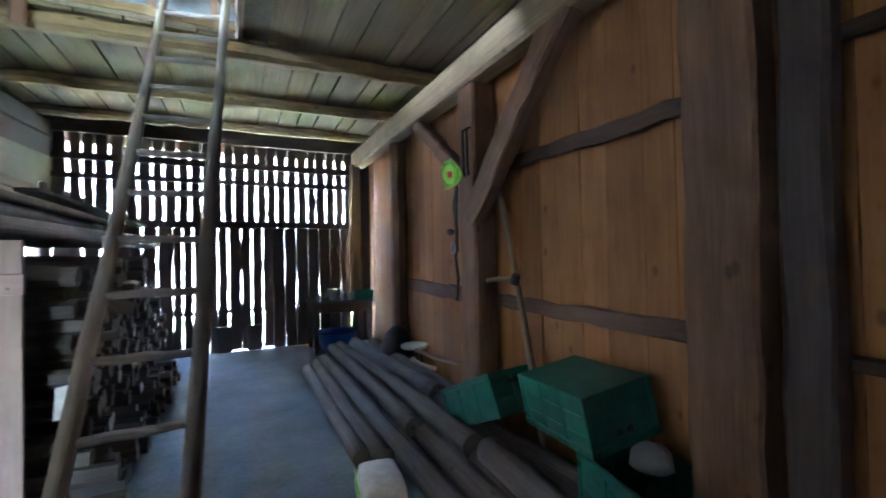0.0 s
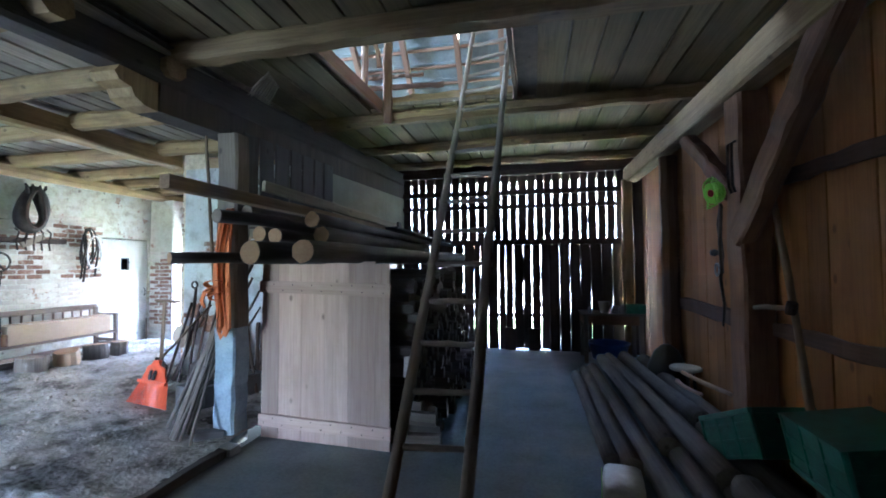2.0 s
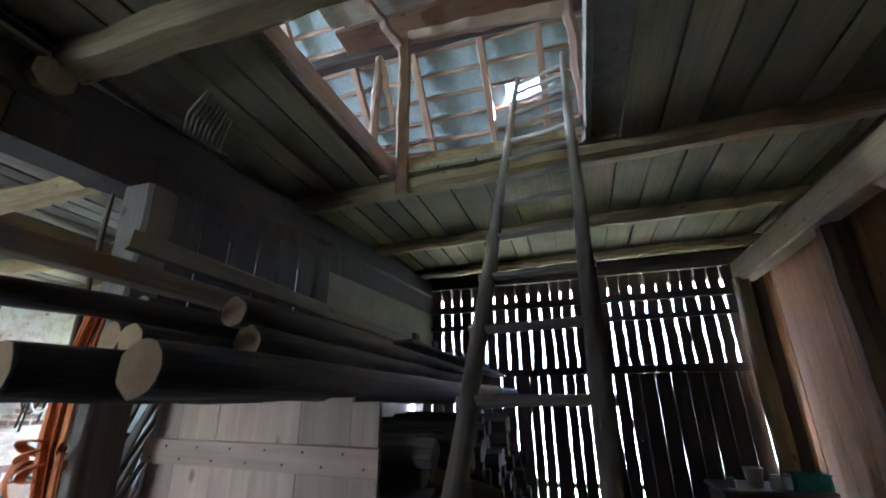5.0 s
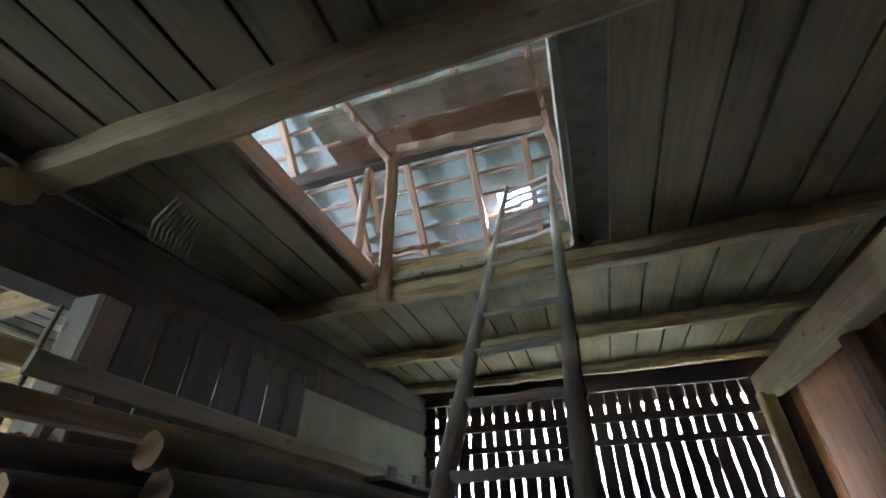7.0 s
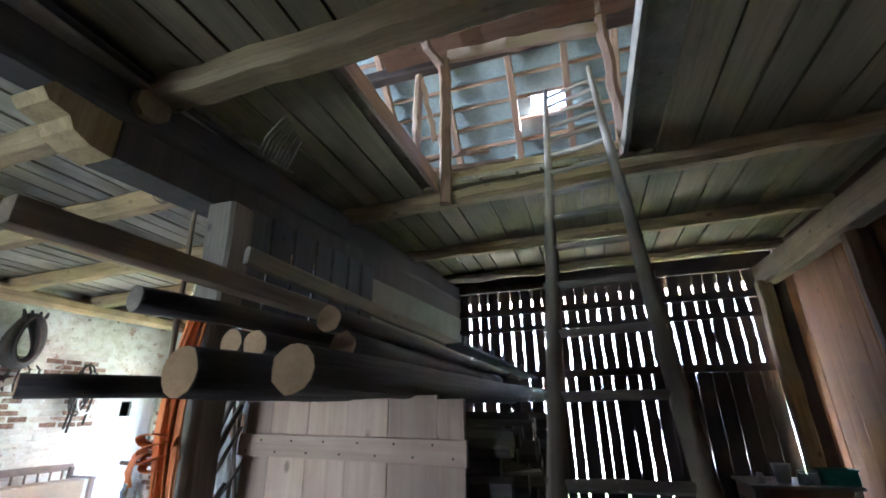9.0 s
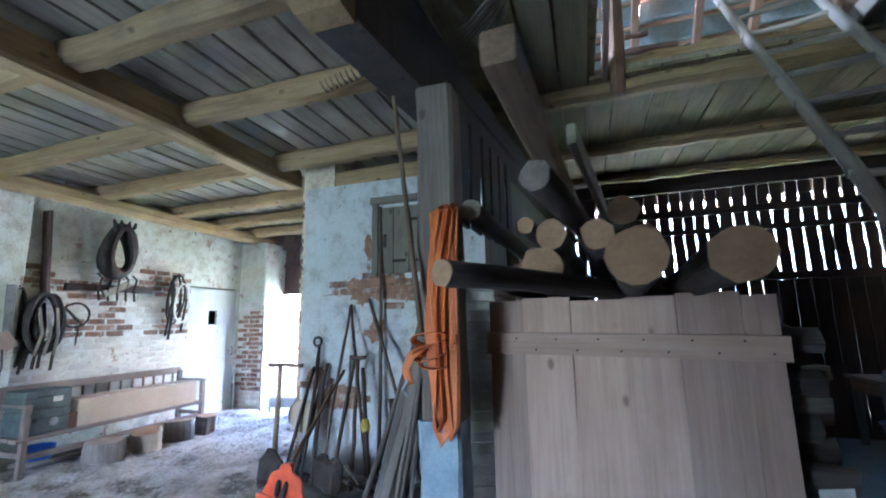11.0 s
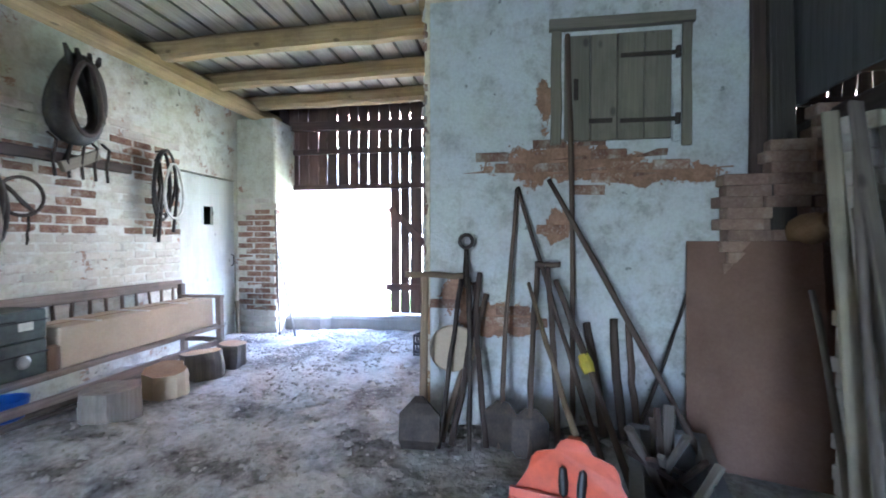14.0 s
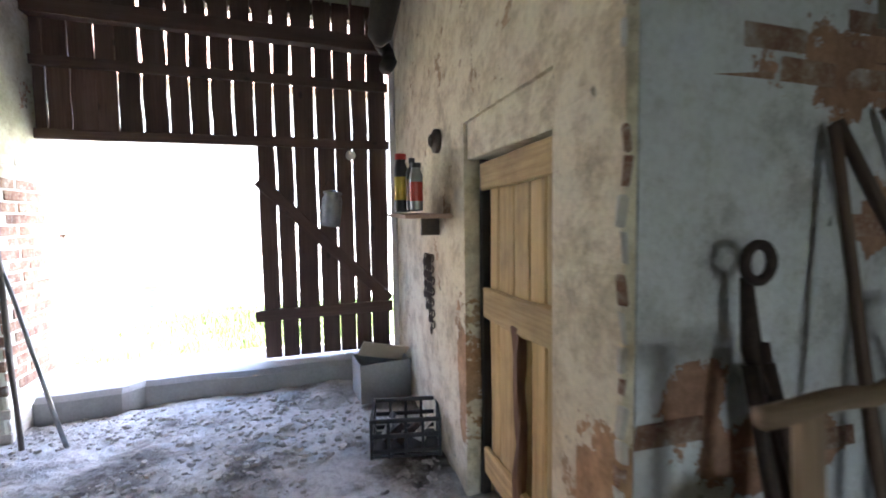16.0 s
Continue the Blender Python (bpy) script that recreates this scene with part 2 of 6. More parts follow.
M_WALL_PLAIN = rough_mat("old_wall", [(0.3, (0.35, 0.32, 0.28)), (0.7, (0.5, 0.47, 0.42))], 2, 30, 0.9, 0.4)
M_BRICK = rough_mat("red_brick", [(0.30, (0.11, 0.055, 0.04)), (0.46, (0.23, 0.12, 0.08)), (0.56, (0.32, 0.22, 0.16)), (0.66, (0.52, 0.48, 0.42))], 9, 60, 0.9, 0.6, 0.012, per_piece=0.25)
M_BRICK_W = rough_mat("limed_brick", [(0.25, (0.36, 0.26, 0.19)), (0.42, (0.55, 0.50, 0.43)), (0.7, (0.68, 0.66, 0.60))], 7, 50, 0.9, 0.6, 0.012, per_piece=0.12)
M_BRICK_P = rough_mat("dusty_brick", [(0.3, (0.17, 0.10, 0.08)), (0.55, (0.30, 0.20, 0.15)), (0.75, (0.46, 0.38, 0.31))], 8, 50, 0.92, 0.5, 0.01, per_piece=0.2)
M_BLUE = rough_mat("blue_limewashed_post", [(0.3, (0.20, 0.25, 0.30)), (0.55, (0.36, 0.43, 0.49)), (0.8, (0.48, 0.54, 0.58))], 5, 45, 0.9, 0.5)
M_DARKBOARD = wood("sooty_board", (0.05, 0.05, 0.052), (0.085, 0.086, 0.09), (0.13, 0.132, 0.135))
M_LADDER = wood("pale_ladder_wood", (0.20, 0.17, 0.145), (0.31, 0.27, 0.23), (0.42, 0.37, 0.32), stain=(0.12, 0.10, 0.08), knots=False)
M_IRON = rough_mat("rusty_iron", [(0.3, (0.03, 0.025, 0.022)), (0.6, (0.075, 0.055, 0.045)), (0.8, (0.14, 0.09, 0.06))], 14, 80, 0.6, 0.4, 0.003, metal=0.5)
M_LEATHER = rough_mat("old_leather", [(0.3, (0.018, 0.014, 0.012)), (0.6, (0.045, 0.035, 0.028)), (0.8, (0.10, 0.08, 0.06))], 12, 70, 0.6, 0.4, 0.004)
M_ORANGE_ROPE = rough_mat("orange_strap", [(0.3, (0.50, 0.13, 0.03)), (0.6, (0.68, 0.20, 0.05)), (0.8, (0.76, 0.29, 0.10))], 9, 120, 0.6, 0.4, 0.003)
M_RAKE = plain("orange_plastic", (0.72, 0.10, 0.03), 0.4, wear=(0.55, 0.075, 0.025))
M_CRATE = plain("green_plastic", (0.022, 0.15, 0.105), 0.4, wear=(0.014, 0.09, 0.062))
M_BLUE_PL = plain("blue_plastic", (0.02, 0.10, 0.45), 0.35)
M_WHITE_PL = plain("white_plastic", (0.62, 0.62, 0.60), 0.4, wear=(0.48, 0.47, 0.44))
# real black plastic, and painted shade in holes and behind doors
M_BLACK = plain("black_plastic_and_shade", (0.02, 0.02, 0.022), 0.45)
M_LIME = plain("lime_plastic", (0.35, 0.75, 0.05), 0.4, wear=(0.28, 0.62, 0.04))
M_RED = plain("red_label", (0.55, 0.04, 0.03), 0.4)
M_YELLOW = plain("yellow_paint", (0.62, 0.48, 0.05), 0.5)
M_CARTON = rough_mat("cardboard", [(0.3, (0.44, 0.34, 0.24)), (0.6, (0.56, 0.45, 0.33)), (0.8, (0.62, 0.52, 0.41))], 3, 60, 0.9, 0.15)
M_GREYBOX = plain("grey_metal_box", (0.085, 0.105, 0.10), 0.55, wear=(0.05, 0.06, 0.056))
M_HARDBOARD = rough_mat("brown_hardboard", [(0.3, (0.15, 0.085, 0.06)), (0.6, (0.21, 0.125, 0.09)), (0.8, (0.26, 0.16, 0.12))], 2.5, 60, 0.85, 0.15)
M_TILE = rough_mat("roof_tile_underside", [(0.3, (0.13, 0.15, 0.15)), (0.6, (0.24, 0.27, 0.265)), (0.8, (0.33, 0.36, 0.35))], 3, 30, 0.9, 0.5, per_piece=0.2)
M_RAFTER = wood("red_brown_rafter", (0.16, 0.09, 0.06), (0.26, 0.16, 0.11), (0.36, 0.24, 0.17))
M_GRASS = rough_mat("meadow", [(0.3, (0.035, 0.055, 0.012)), (0.55, (0.055, 0.085, 0.02)), (0.8, (0.09, 0.115, 0.035))], 1.2, 25, 0.95, 0.8, 0.04)
M_PATH = rough_mat("pale_slab", [(0.3, (0.24, 0.23, 0.20)), (0.7, (0.40, 0.38, 0.34))], 2, 40, 0.9, 0.4)
M_RENDER = rough_mat("pale_render", [(0.3, (0.58, 0.54, 0.47)), (0.7, (0.72, 0.68, 0.6))], 1, 20, 0.9, 0.2)
M_STEEL = plain("grey_steel", (0.32, 0.33, 0.34), 0.4, 0.8)
M_GLASSY = plain("jar_glass", (0.35, 0.38, 0.38), 0.15)
M_BULB = plain("paper_label", (0.75, 0.72, 0.66), 0.7)

# ---- helpers for pieces ----
WORLD = {}
rng = random.Random(7)


def along(p0, p1, roll=0.0):
    """A frame at p0 whose z runs to p1; x lies level, y up where it can."""
    p0, p1 = Vector(p0), Vector(p1)
    z = (p1 - p0).normalized()
    if abs(z.z) > 0.999:
        x = Vector((1, 0, 0))
    else:
        x = Vector((z.y, -z.x, 0)).normalized()
    y = z.cross(x)
    m = Matrix((x, y, z)).transposed().to_4x4()
    m.translation = p0
    return m @ Matrix.Rotation(radians(roll), 4, "Z"), (p1 - p0).length


def place(ob, m, parent=None):
    WORLD[ob.name] = m
    if parent is not None:
        ob.parent = parent
        ob.matrix_basis = WORLD[parent.name].inverted() @ m
    else:
        ob.matrix_basis = m
    return ob


def root(name, x, y, z, label, category, group="", kind="", rz=0):
    ob = new(name)
    ob.empty_display_size = 0.1
    place(ob, pose(x, y, z, 0, 0, rz))
    return tagged(ob, label, category, group, kind)


def part(name, bm, material, parent=None, label="", m=None, smooth=False):
    me = bpy.data.meshes.new(name)
    bmesh.ops.recalc_face_normals(bm, faces=bm.faces)
    if smooth:
        for f in bm.faces:
            f.smooth = True
    bm.to_mesh(me)
    bm.free()
    for mt in material if isinstance(material, (list, tuple)) else (material,):
        me.materials.append(mt)
    ob = new(name, me)
    place(ob, m or (WORLD[parent.name] if parent is not None else Matrix()), parent)
    return tagged(ob, label)


def share(name, mesh, m, parent=None, label=""):
    ob = new(name, mesh)
    place(ob, m, parent)
    return tagged(ob, label)


def loft(bm, rings, cap=True, cap_mat=0, closed=True):
    """Skin a list of equal rings of points."""
    vs = [[bm.verts.new(p) for p in r] for r in rings]
    n = len(vs[0])
    for a, b in zip(vs, vs[1:]):
        for i in range(n if closed else n - 1):
            j = (i + 1) % n
            bm.faces.new((a[i], a[j], b[j], b[i]))
    if cap and closed:
        for r in (vs[0][::-1], vs[-1]):
            f = bm.faces.new(r)
            f.material_index = cap_mat
    return bm


def add_box(bm, x0, y0, z0, x1, y1, z1, bevel=0.0, m=None):
    c = min(bevel, (x1 - x0) / 2.1, (y1 - y0) / 2.1, (z1 - z0) / 2.1)
    if c <= 0:
        r = [[(x0, y0, z), (x1, y0, z), (x1, y1, z), (x0, y1, z)] for z in (z0, z1)]
    else:
        def ring(z, k):
            a0, a1, b0, b1 = x0 + k, x1 - k, y0 + k, y1 - k
            d = c
            return [(a0 + d, b0, z), (a1 - d, b0, z), (a1, b0 + d, z), (a1, b1 - d, z), (a1 - d, b1, z), (a0 + d, b1, z), (a0, b1 - d, z), (a0, b0 + d, z)]
        r = [ring(z0, c * 0.6), ring(z0 + c * 0.6, 0), ring(z1 - c * 0.6, 0), ring(z1, c * 0.6)]
    if m is not None:
        r = [[m @ Vector(p) for p in q] for q in r]
    return loft(bm, r)


def bm_box(x0, y0, z0, x1, y1, z1, bevel=0.0):
    return add_box(bmesh.new(), x0, y0, z0, x1, y1, z1, bevel)


def bm_plank(w, h, length, seg=6, jit=0.003, bev=0.006, seed=0, taper=1.0, bow=0.0):
    """A sawn or hewn piece along z, centred, a little uneven."""
    r = random.Random(seed)
    rings = []
    for i in range(seg + 1):
        f = i / seg
        k = 1 + (taper - 1) * f
        ox, oy = r.uniform(-jit, jit) * 1.5, r.uniform(-jit, jit) * 1.5 + bow * math.sin(math.pi * f)
        a, b = w / 2 * k, h / 2 * k
        c = min(bev, a * 0.6, b * 0.6)
        pts = [(-a + c, -b), (a - c, -b), (a, -b + c), (a, b - c), (a - c, b), (-a + c, b), (-a, b - c), (-a, -b + c)]
        rings.append([(x + ox + r.uniform(-jit, jit), y + oy + r.uniform(-jit, jit), length * f) for x, y in pts])
    return loft(bmesh.new(), rings, cap_mat=0)


def bm_pole(r0, r1, length, sides=10, seg=6, jit=0.004, bend=0.0, seed=0, cap_mat=0, rugged=0.0):
    r = random.Random(seed)
    ang = r.uniform(0, 6.28)
    lump = [r.uniform(-rugged, rugged) for _ in range(sides)]
    rings = []
    for i in range(seg + 1):
        f = i / seg
        rad = r0 + (r1 - r0) * f
        o = bend * math.sin(math.pi * f)
        ox, oy = o * math.cos(ang) + r.uniform(-jit, jit), o * math.sin(ang) + r.uniform(-jit, jit)
        rings.append([(ox + (rad * (1 + lump[k]) + r.uniform(-jit, jit)) * math.cos(2 * math.pi * k / sides),
                       oy + (rad * (1 + lump[k]) + r.uniform(-jit, jit)) * math.sin(2 * math.pi * k / sides), length * f) for k in range(sides)])
    return loft(bmesh.new(), rings, cap_mat=cap_mat)


def plank(name, p0, p1, w, h, material, parent=None, label="", roll=0, seed=None, **kw):
    m, length = along(p0, p1, roll)
    return part(name, bm_plank(w, h, length, seed=rng.random() if seed is None else seed, **kw), material, parent, label, m)


def pole(name, p0, p1, r0, r1, material, parent=None, label="", seed=None, **kw):
    m, length = along(p0, p1)
    return part(name, bm_pole(r0, r1, length, seed=rng.random() if seed is None else seed, **kw), material, parent, label, m, smooth=True)


def bm_tube(points, radius, sides=8, closed=False):
    """A round tube along a chain of points; radius may be a number or a list."""
    pts = [Vector(p) for p in points]
    n = len(pts)
    rings, up = [], Vector((0.13, 0.27, 0.95)).normalized()
    for i, p in enumerate(pts):
        if closed:
            d = pts[(i + 1) % n] - pts[i - 1]
        else:
            d = pts[min(i + 1, n - 1)] - pts[max(i - 1, 0)]
        d.normalize()
        x = d.cross(up)
        if x.length < 0.05:
            x = d.cross(Vector((1, 0, 0)))
        x.normalize()
        y = d.cross(x)
        rad = radius[i] if isinstance(radius, (list, tuple)) else radius
        rings.append([p + (x * math.cos(a) + y * math.sin(a)) * rad for a in (2 * math.pi * k / sides for k in range(sides))])
    if closed:
        rings.append(rings[0])
    bm = bmesh.new()
    if closed:
        vs = [[bm.verts.new(p) for p in r] for r in rings[:-1]]
        for i in range(n):
            a, b = vs[i], vs[(i + 1) % n]
            for k in range(sides):
                bm.faces.new((a[k], a[(k + 1) % sides], b[(k + 1) % sides], b[k]))
        return bm
    return loft(bm, rings)


def bm_lathe(profile, sides=20):
    """Turn a list of (radius, z) about z."""
    return loft(bmesh.new(), [[(r * math.cos(2 * math.pi * k / sides), r * math.sin(2 * math.pi * k / sides), z) for k in range(sides)] for r, z in profile])


def floor_a(y):
    """Height of the concrete, which rises towards the front gate."""
    return -0.13 + 0.033 * max(0.0, y - 3.85)


FLOOR_B = -0.03

# ---- large structure ----


def setting(ob, label, category):
    return tagged(ob, label, category, kind="structure")


def wall_with_holes(name, axis, at, thick, lo, hi, z0, z1, holes, material, label):
    """A wall across x (axis 'y', at y) or along y (axis 'x', at x) with holes (lo, hi, z0, z1), in solid blocks round the holes."""
    bm = bmesh.new()
    cuts = sorted({lo, hi, *[h[0] for h in holes], *[h[1] for h in holes]})
    for a, b in zip(cuts, cuts[1:]):
        spans = [(z0, z1)]
        for h0, h1, q0, q1 in holes:
            if h0 <= a + 1e-6 and b <= h1 + 1e-6:
                spans = [s for p0, p1 in spans for s in ((p0, min(p1, q0)), (max(p0, q1), p1)) if s[1] - s[0] > 1e-4]
        for p0, p1 in spans:
            if axis == "y":
                add_box(bm, a, at, p0, b, at + thick, p1)
            else:
                add_box(bm, at, a, p0, at + thick, b, p1)
    bmesh.ops.remove_doubles(bm, verts=bm.verts, dist=0.0005)
    inner = {}
    for f in bm.faces:
        inner.setdefault(tuple(round(c, 3) for c in f.calc_center_median()), []).append(f)
    bmesh.ops.delete(bm, geom=[f for fs in inner.values() if len(fs) > 1 for f in fs], context="FACES_ONLY")
    return setting(part(name, bm, material), label, "wall")


def grid(name, x0, x1, y0, y1, nx, ny, height, material, label, category):
    bm = bmesh.new()
    vs = [[bm.verts.new((x0 + (x1 - x0) * i / nx, y0 + (y1 - y0) * j / ny, height(x0 + (x1 - x0) * i / nx, y0 + (y1 - y0) * j / ny))) for i in range(nx + 1)] for j in range(ny + 1)]
    for j in range(ny):
        for i in range(nx):
            bm.faces.new((vs[j][i], vs[j][i + 1], vs[j + 1][i + 1], vs[j + 1][i]))
    ob = part(name, bm, material, smooth=True)
    return setting(ob, label, category)


def dirt(x, y):
    n = noise.fractal(Vector((x * 1.1, y * 1.1, 0)), 1.0, 2.0, 4) * 0.03 + noise.fractal(Vector((x * 5, y * 7, 3)), 0.7, 2.0, 5) * 0.022
    return FLOOR_B + n + (-0.05 if y < 2.5 else 0.0)


def concrete(x, y):
    return floor_a(y) + noise.noise(Vector((x * 1.3, y * 1.3, 5))) * 0.006


grid("floor_concrete", -2.02, 2.6, -3.0, 8.4, 46, 60, concrete, M_CONC, "worn grey-blue concrete floor with stains and cracks", "floor")
grid("floor_earth", -7.72, -2.06, -3.0, 8.9, 170, 300, dirt, M_DIRT, "trodden dusty earth floor with loose chips", "floor")
setting(grid("ground", -400, 400, 8.36, 600, 8, 12, lambda x, y: -0.16, M_GRASS, "", ""), "short sunlit grass of the yard", "ground")
setting(grid("ground", -400, 400, -400, -2.98, 8, 8, lambda x, y: -0.2, M_GRASS, "", ""), "grass behind the barn", "ground")
# kerb between the two floors
setting(plank("kerb", (-2.05, -3.0, -0.14), (-2.05, 3.55, -0.12), 0.10, 0.13, M_BEAM_DARK, seg=14, jit=0.008), "dark worn timber kerb between concrete and earth", "kerb")

# --- right timber wall ---
XR = 2.45
wall_right = root("wall_right", XR, 0, 0, "timber wall of amber vertical boards", "wall", kind="structure")
y = -3.0
while y < 8.2:
    w = rng.uniform(0.19, 0.27)
    off = rng.uniform(0, 0.006)
    plank("board", (XR + 0.02 + off, y + w / 2, -0.2), (XR + 0.02 + off, y + w / 2, 3.35), 0.03, w - 0.003, M_ORANGE, wall_right, seg=3, jit=0.001, bev=0.003)
    y += w
bm = bm_box(XR + 0.05, -3.0, -0.3, XR + 0.15, 8.2, 3.6)
setting(part("wall_outer", bm, M_FRAME), "outer boarding behind the amber boards", "wall")


def timber(name, p0, p1, w, h, label, material=M_FRAME, category="beam", **kw):
    kw.setdefault("seg", 12)
    kw.setdefault("jit", 0.006)
    kw.setdefault("bev", 0.018)
    return setting(plank(name, p0, p1, w, h, material, **kw), label, category)


timber("wall_plate", (2.27, -3.0, 2.93), (2.27, 8.1, 3.07), 0.2, 0.27, "long hewn wall plate above the posts", M_BEAM)
timber("post", (2.36, 1.9, -0.14), (2.36, 1.9, 2.9), 0.17, 0.32, "broad brown timber post", category="post")
timber("post", (2.36, 1.6, -0.14), (2.36, 1.6, 2.9), 0.12, 0.17, "dark square post beside the broad one", M_SLAT, "post")
timber("post", (2.32, 4.02, -0.13), (2.32, 4.02, 2.9), 0.22, 0.28, "worn brown timber post with braces", category="post")
timber("post", (2.34, 6.14, -0.08), (2.34, 6.14, 2.92), 0.2, 0.2, "dark round-edged post near the gate", category="post", bev=0.07)
timber("post", (2.2, 7.93, 0.0), (2.18, 7.93, 2.97), 0.16, 0.16, "grey corner post of the gate wall", M_BEAM, "post")
timber("brace", (2.25, 3.99, 1.74), (2.25, 2.72, 2.98), 0.13, 0.22, "heavy brown diagonal brace", category="brace")
timber("brace", (2.28, 4.16, 2.13), (2.28, 5.38, 3.0), 0.12, 0.15, "short diagonal brace under the plate", category="brace")
timber("rail", (2.42, 2.08, 2.13), (2.42, 3.9, 2.15), 0.05, 0.1, "dark horizontal rail on the boards", M_RAIL, "rail", bev=0.006)
timber("rail", (2.42, 2.08, 1.01), (2.42, 3.9, 1.03), 0.05, 0.1, "dark horizontal rail low on the boards", M_RAIL, "rail", bev=0.006)
timber("rail", (2.42, -3.0, 2.22), (2.42, 1.53, 2.2), 0.05, 0.05, "thin dark rail on the boards", M_RAIL, "rail", bev=0.006)
timber("rail", (2.42, -3.0, 1.05), (2.42, 1.53, 1.0), 0.05, 0.05, "thin dark rail low on the boards", M_RAIL, "rail", bev=0.006)
timber("rail", (2.42, 4.15, 1.03), (2.42, 6.05, 1.05), 0.05, 0.14, "dark horizontal rail between posts", M_RAIL, "rail", bev=0.006)

# --- front gate of the concrete bay: slats ---
YG = 8.12
gate_1 = root("gate_front", 0.1, YG, 0.0, "weathered slatted wooden barn gate letting daylight through", "gate", kind="structure")
x = -1.98
while x < 2.12:
    gap = rng.uniform(0.014, 0.032)
    w = rng.uniform(0.115, 0.15)
    plank("slat", (x + w / 2, YG, 1.9), (x + w / 2 + rng.uniform(-0.012, 0.012), YG, 3.24), w, 0.025, M_SLAT, gate_1, seg=12, jit=0.005, bev=0.004)
    x += w + gap
x = -1.98
while x < 0.86:
    gap = rng.choice((0.003, 0.008, 0.013, 0.018))
    w = rng.uniform(0.10, 0.19)
    z0 = rng.choice((0.03, 0.05, 0.24)) if x > 0.1 else 0.0
    plank("slat", (x + w / 2, YG + 0.01, z0), (x + w / 2, YG + 0.01, 1.95), w, 0.025, M_SLAT, gate_1, seg=12, jit=0.004, bev=0.004)
    x += w + gap
for i in range(7):
    w = 0.178
    plank("board", (0.9 + w * (i + 0.5), YG - 0.03, 0.0), (0.9 + w * (i + 0.5), YG - 0.03, 1.9), w - 0.002, 0.03, M_SLAT, gate_1, seg=4, jit=0.001)
for z, h in ((2.86, 0.09), (1.95, 0.10), (3.23, 0.1), (2.6, 0.07)):
    plank("rail", (-1.98, YG - 0.05, z), (2.14, YG - 0.05, z), 0.06, h, M_SLAT, gate_1, seg=10)
plank("rail", (-1.98, YG + 0.05, 0.62), (0.9, YG + 0.05, 0.62), 0.06, 0.06, M_SLAT, gate_1, seg=10)
for xx in (0.2, 0.62):
    plank("brace", (xx, YG - 0.06, -0.02), (xx, YG - 0.06, 0.4), 0.2, 0.05, M_SLAT, gate_1, seg=3)
plank("lintel_board", (-2.2, YG + 0.03, 3.36), (2.45, YG + 0.03, 3.36), 0.03, 0.3, M_SLAT, gate_1, seg=8)
# strip of wall between gate and corner, with chinks
plank("slat", (2.385, YG - 0.1, 0), (2.385, YG - 0.1, 3.1), 0.165, 0.04, M_SLAT, gate_1)

# --- ceiling of the concrete bay ---


def boards_mesh(name, x0, x1, y0, y1, z, run, hole, material, label, gap=0.012, wid=(0.2, 0.34)):
    """Boards laid side by side in one mesh; run: 'y' boards run along y. Boards stop at the hole (x0, x1, y0, y1)."""
    bm = bmesh.new()
    a, end = (x0, x1) if run == "y" else (y0, y1)
    while a < end:
        w = min(rng.uniform(*wid), end - a)
        zz = z + rng.uniform(0, 0.012)
        spans = [(y0, y1) if run == "y" else (x0, x1)]
        if hole:
            h0, h1, g0, g1 = hole if run == "y" else (hole[2], hole[3], hole[0], hole[1])
            if a + w > h0 and a < h1:
                s0, s1 = spans[0]
                spans = [(s0, g0), (g1, s1)]
        for s0, s1 in spans:
            if run == "y":
                add_box(bm, a, s0, zz, a + w - gap, s1, zz + 0.03, 0.003)
            else:
                add_box(bm, s0, a, zz, s1, a + w - gap, zz + 0.03, 0.003)
        a += w
    return setting(part(name, bm, material), label, "ceiling")


def wood_y(name, base, run):
    """Ceiling boards: grain along the run, one tone per board."""
    m, nt, b = nodes_of(name)
    sc = (50, 2, 50) if run == "y" else (2, 50, 50)
    sb = (5, 0.6, 5) if run == "y" else (0.6, 5, 5)
    fine = noise_node(nt, coords(nt, sc, False), 1.0, 4)
    broad = noise_node(nt, coords(nt, sb, False), 1.0, 4)
    lo, hi = tuple(c * 0.6 for c in base), tuple(c * 1.35 for c in base)
    col = mix(nt, 0.5, ramp(nt, fine, [(0.3, lo), (0.7, hi)]), ramp(nt, broad, [(0.3, lo), (0.7, hi)]))
    geo = nt.nodes.new("ShaderNodeNewGeometry")
    col = mix(nt, 1.0, col, ramp(nt, geo.outputs["Random Per Island"], [(0, (0.7, 0.7, 0.7)), (1, (1.2, 1.18, 1.12))]), "MULTIPLY")
    blot = noise_node(nt, coords(nt, (1.2, 1.2, 1.2), False), 1.0, 6, 0.7)
    col = mix(nt, ramp(nt, blot, [(0.52, (0, 0, 0)), (0.7, (0.6,) * 3)]), col, tuple(c * 0.3 for c in base))
    nt.links.new(col, b.inputs["Base Color"])
    b.inputs["Roughness"].default_value = 0.8
    bump(nt, b, fine, 0.3, 0.005)
    return m


HATCH = (-1.2, 0.43, 3.34, 5.06)
CEIL_A = 3.42
boards_mesh("ceiling_boards", -2.3, 2.45, -3.0, 8.2, CEIL_A, "y", HATCH, wood_y("loft_board_a", (0.22, 0.18, 0.105), "y"), "wide weathered loft boards over the concrete bay with an open hatch", gap=0.02)
setting(part("ceiling_backing", bm_box(-7.9, -3.2, CEIL_A + 0.06, -1.26, 8.9, CEIL_A + 0.1), M_CEIL), "dark underlay above the boards", "ceiling")
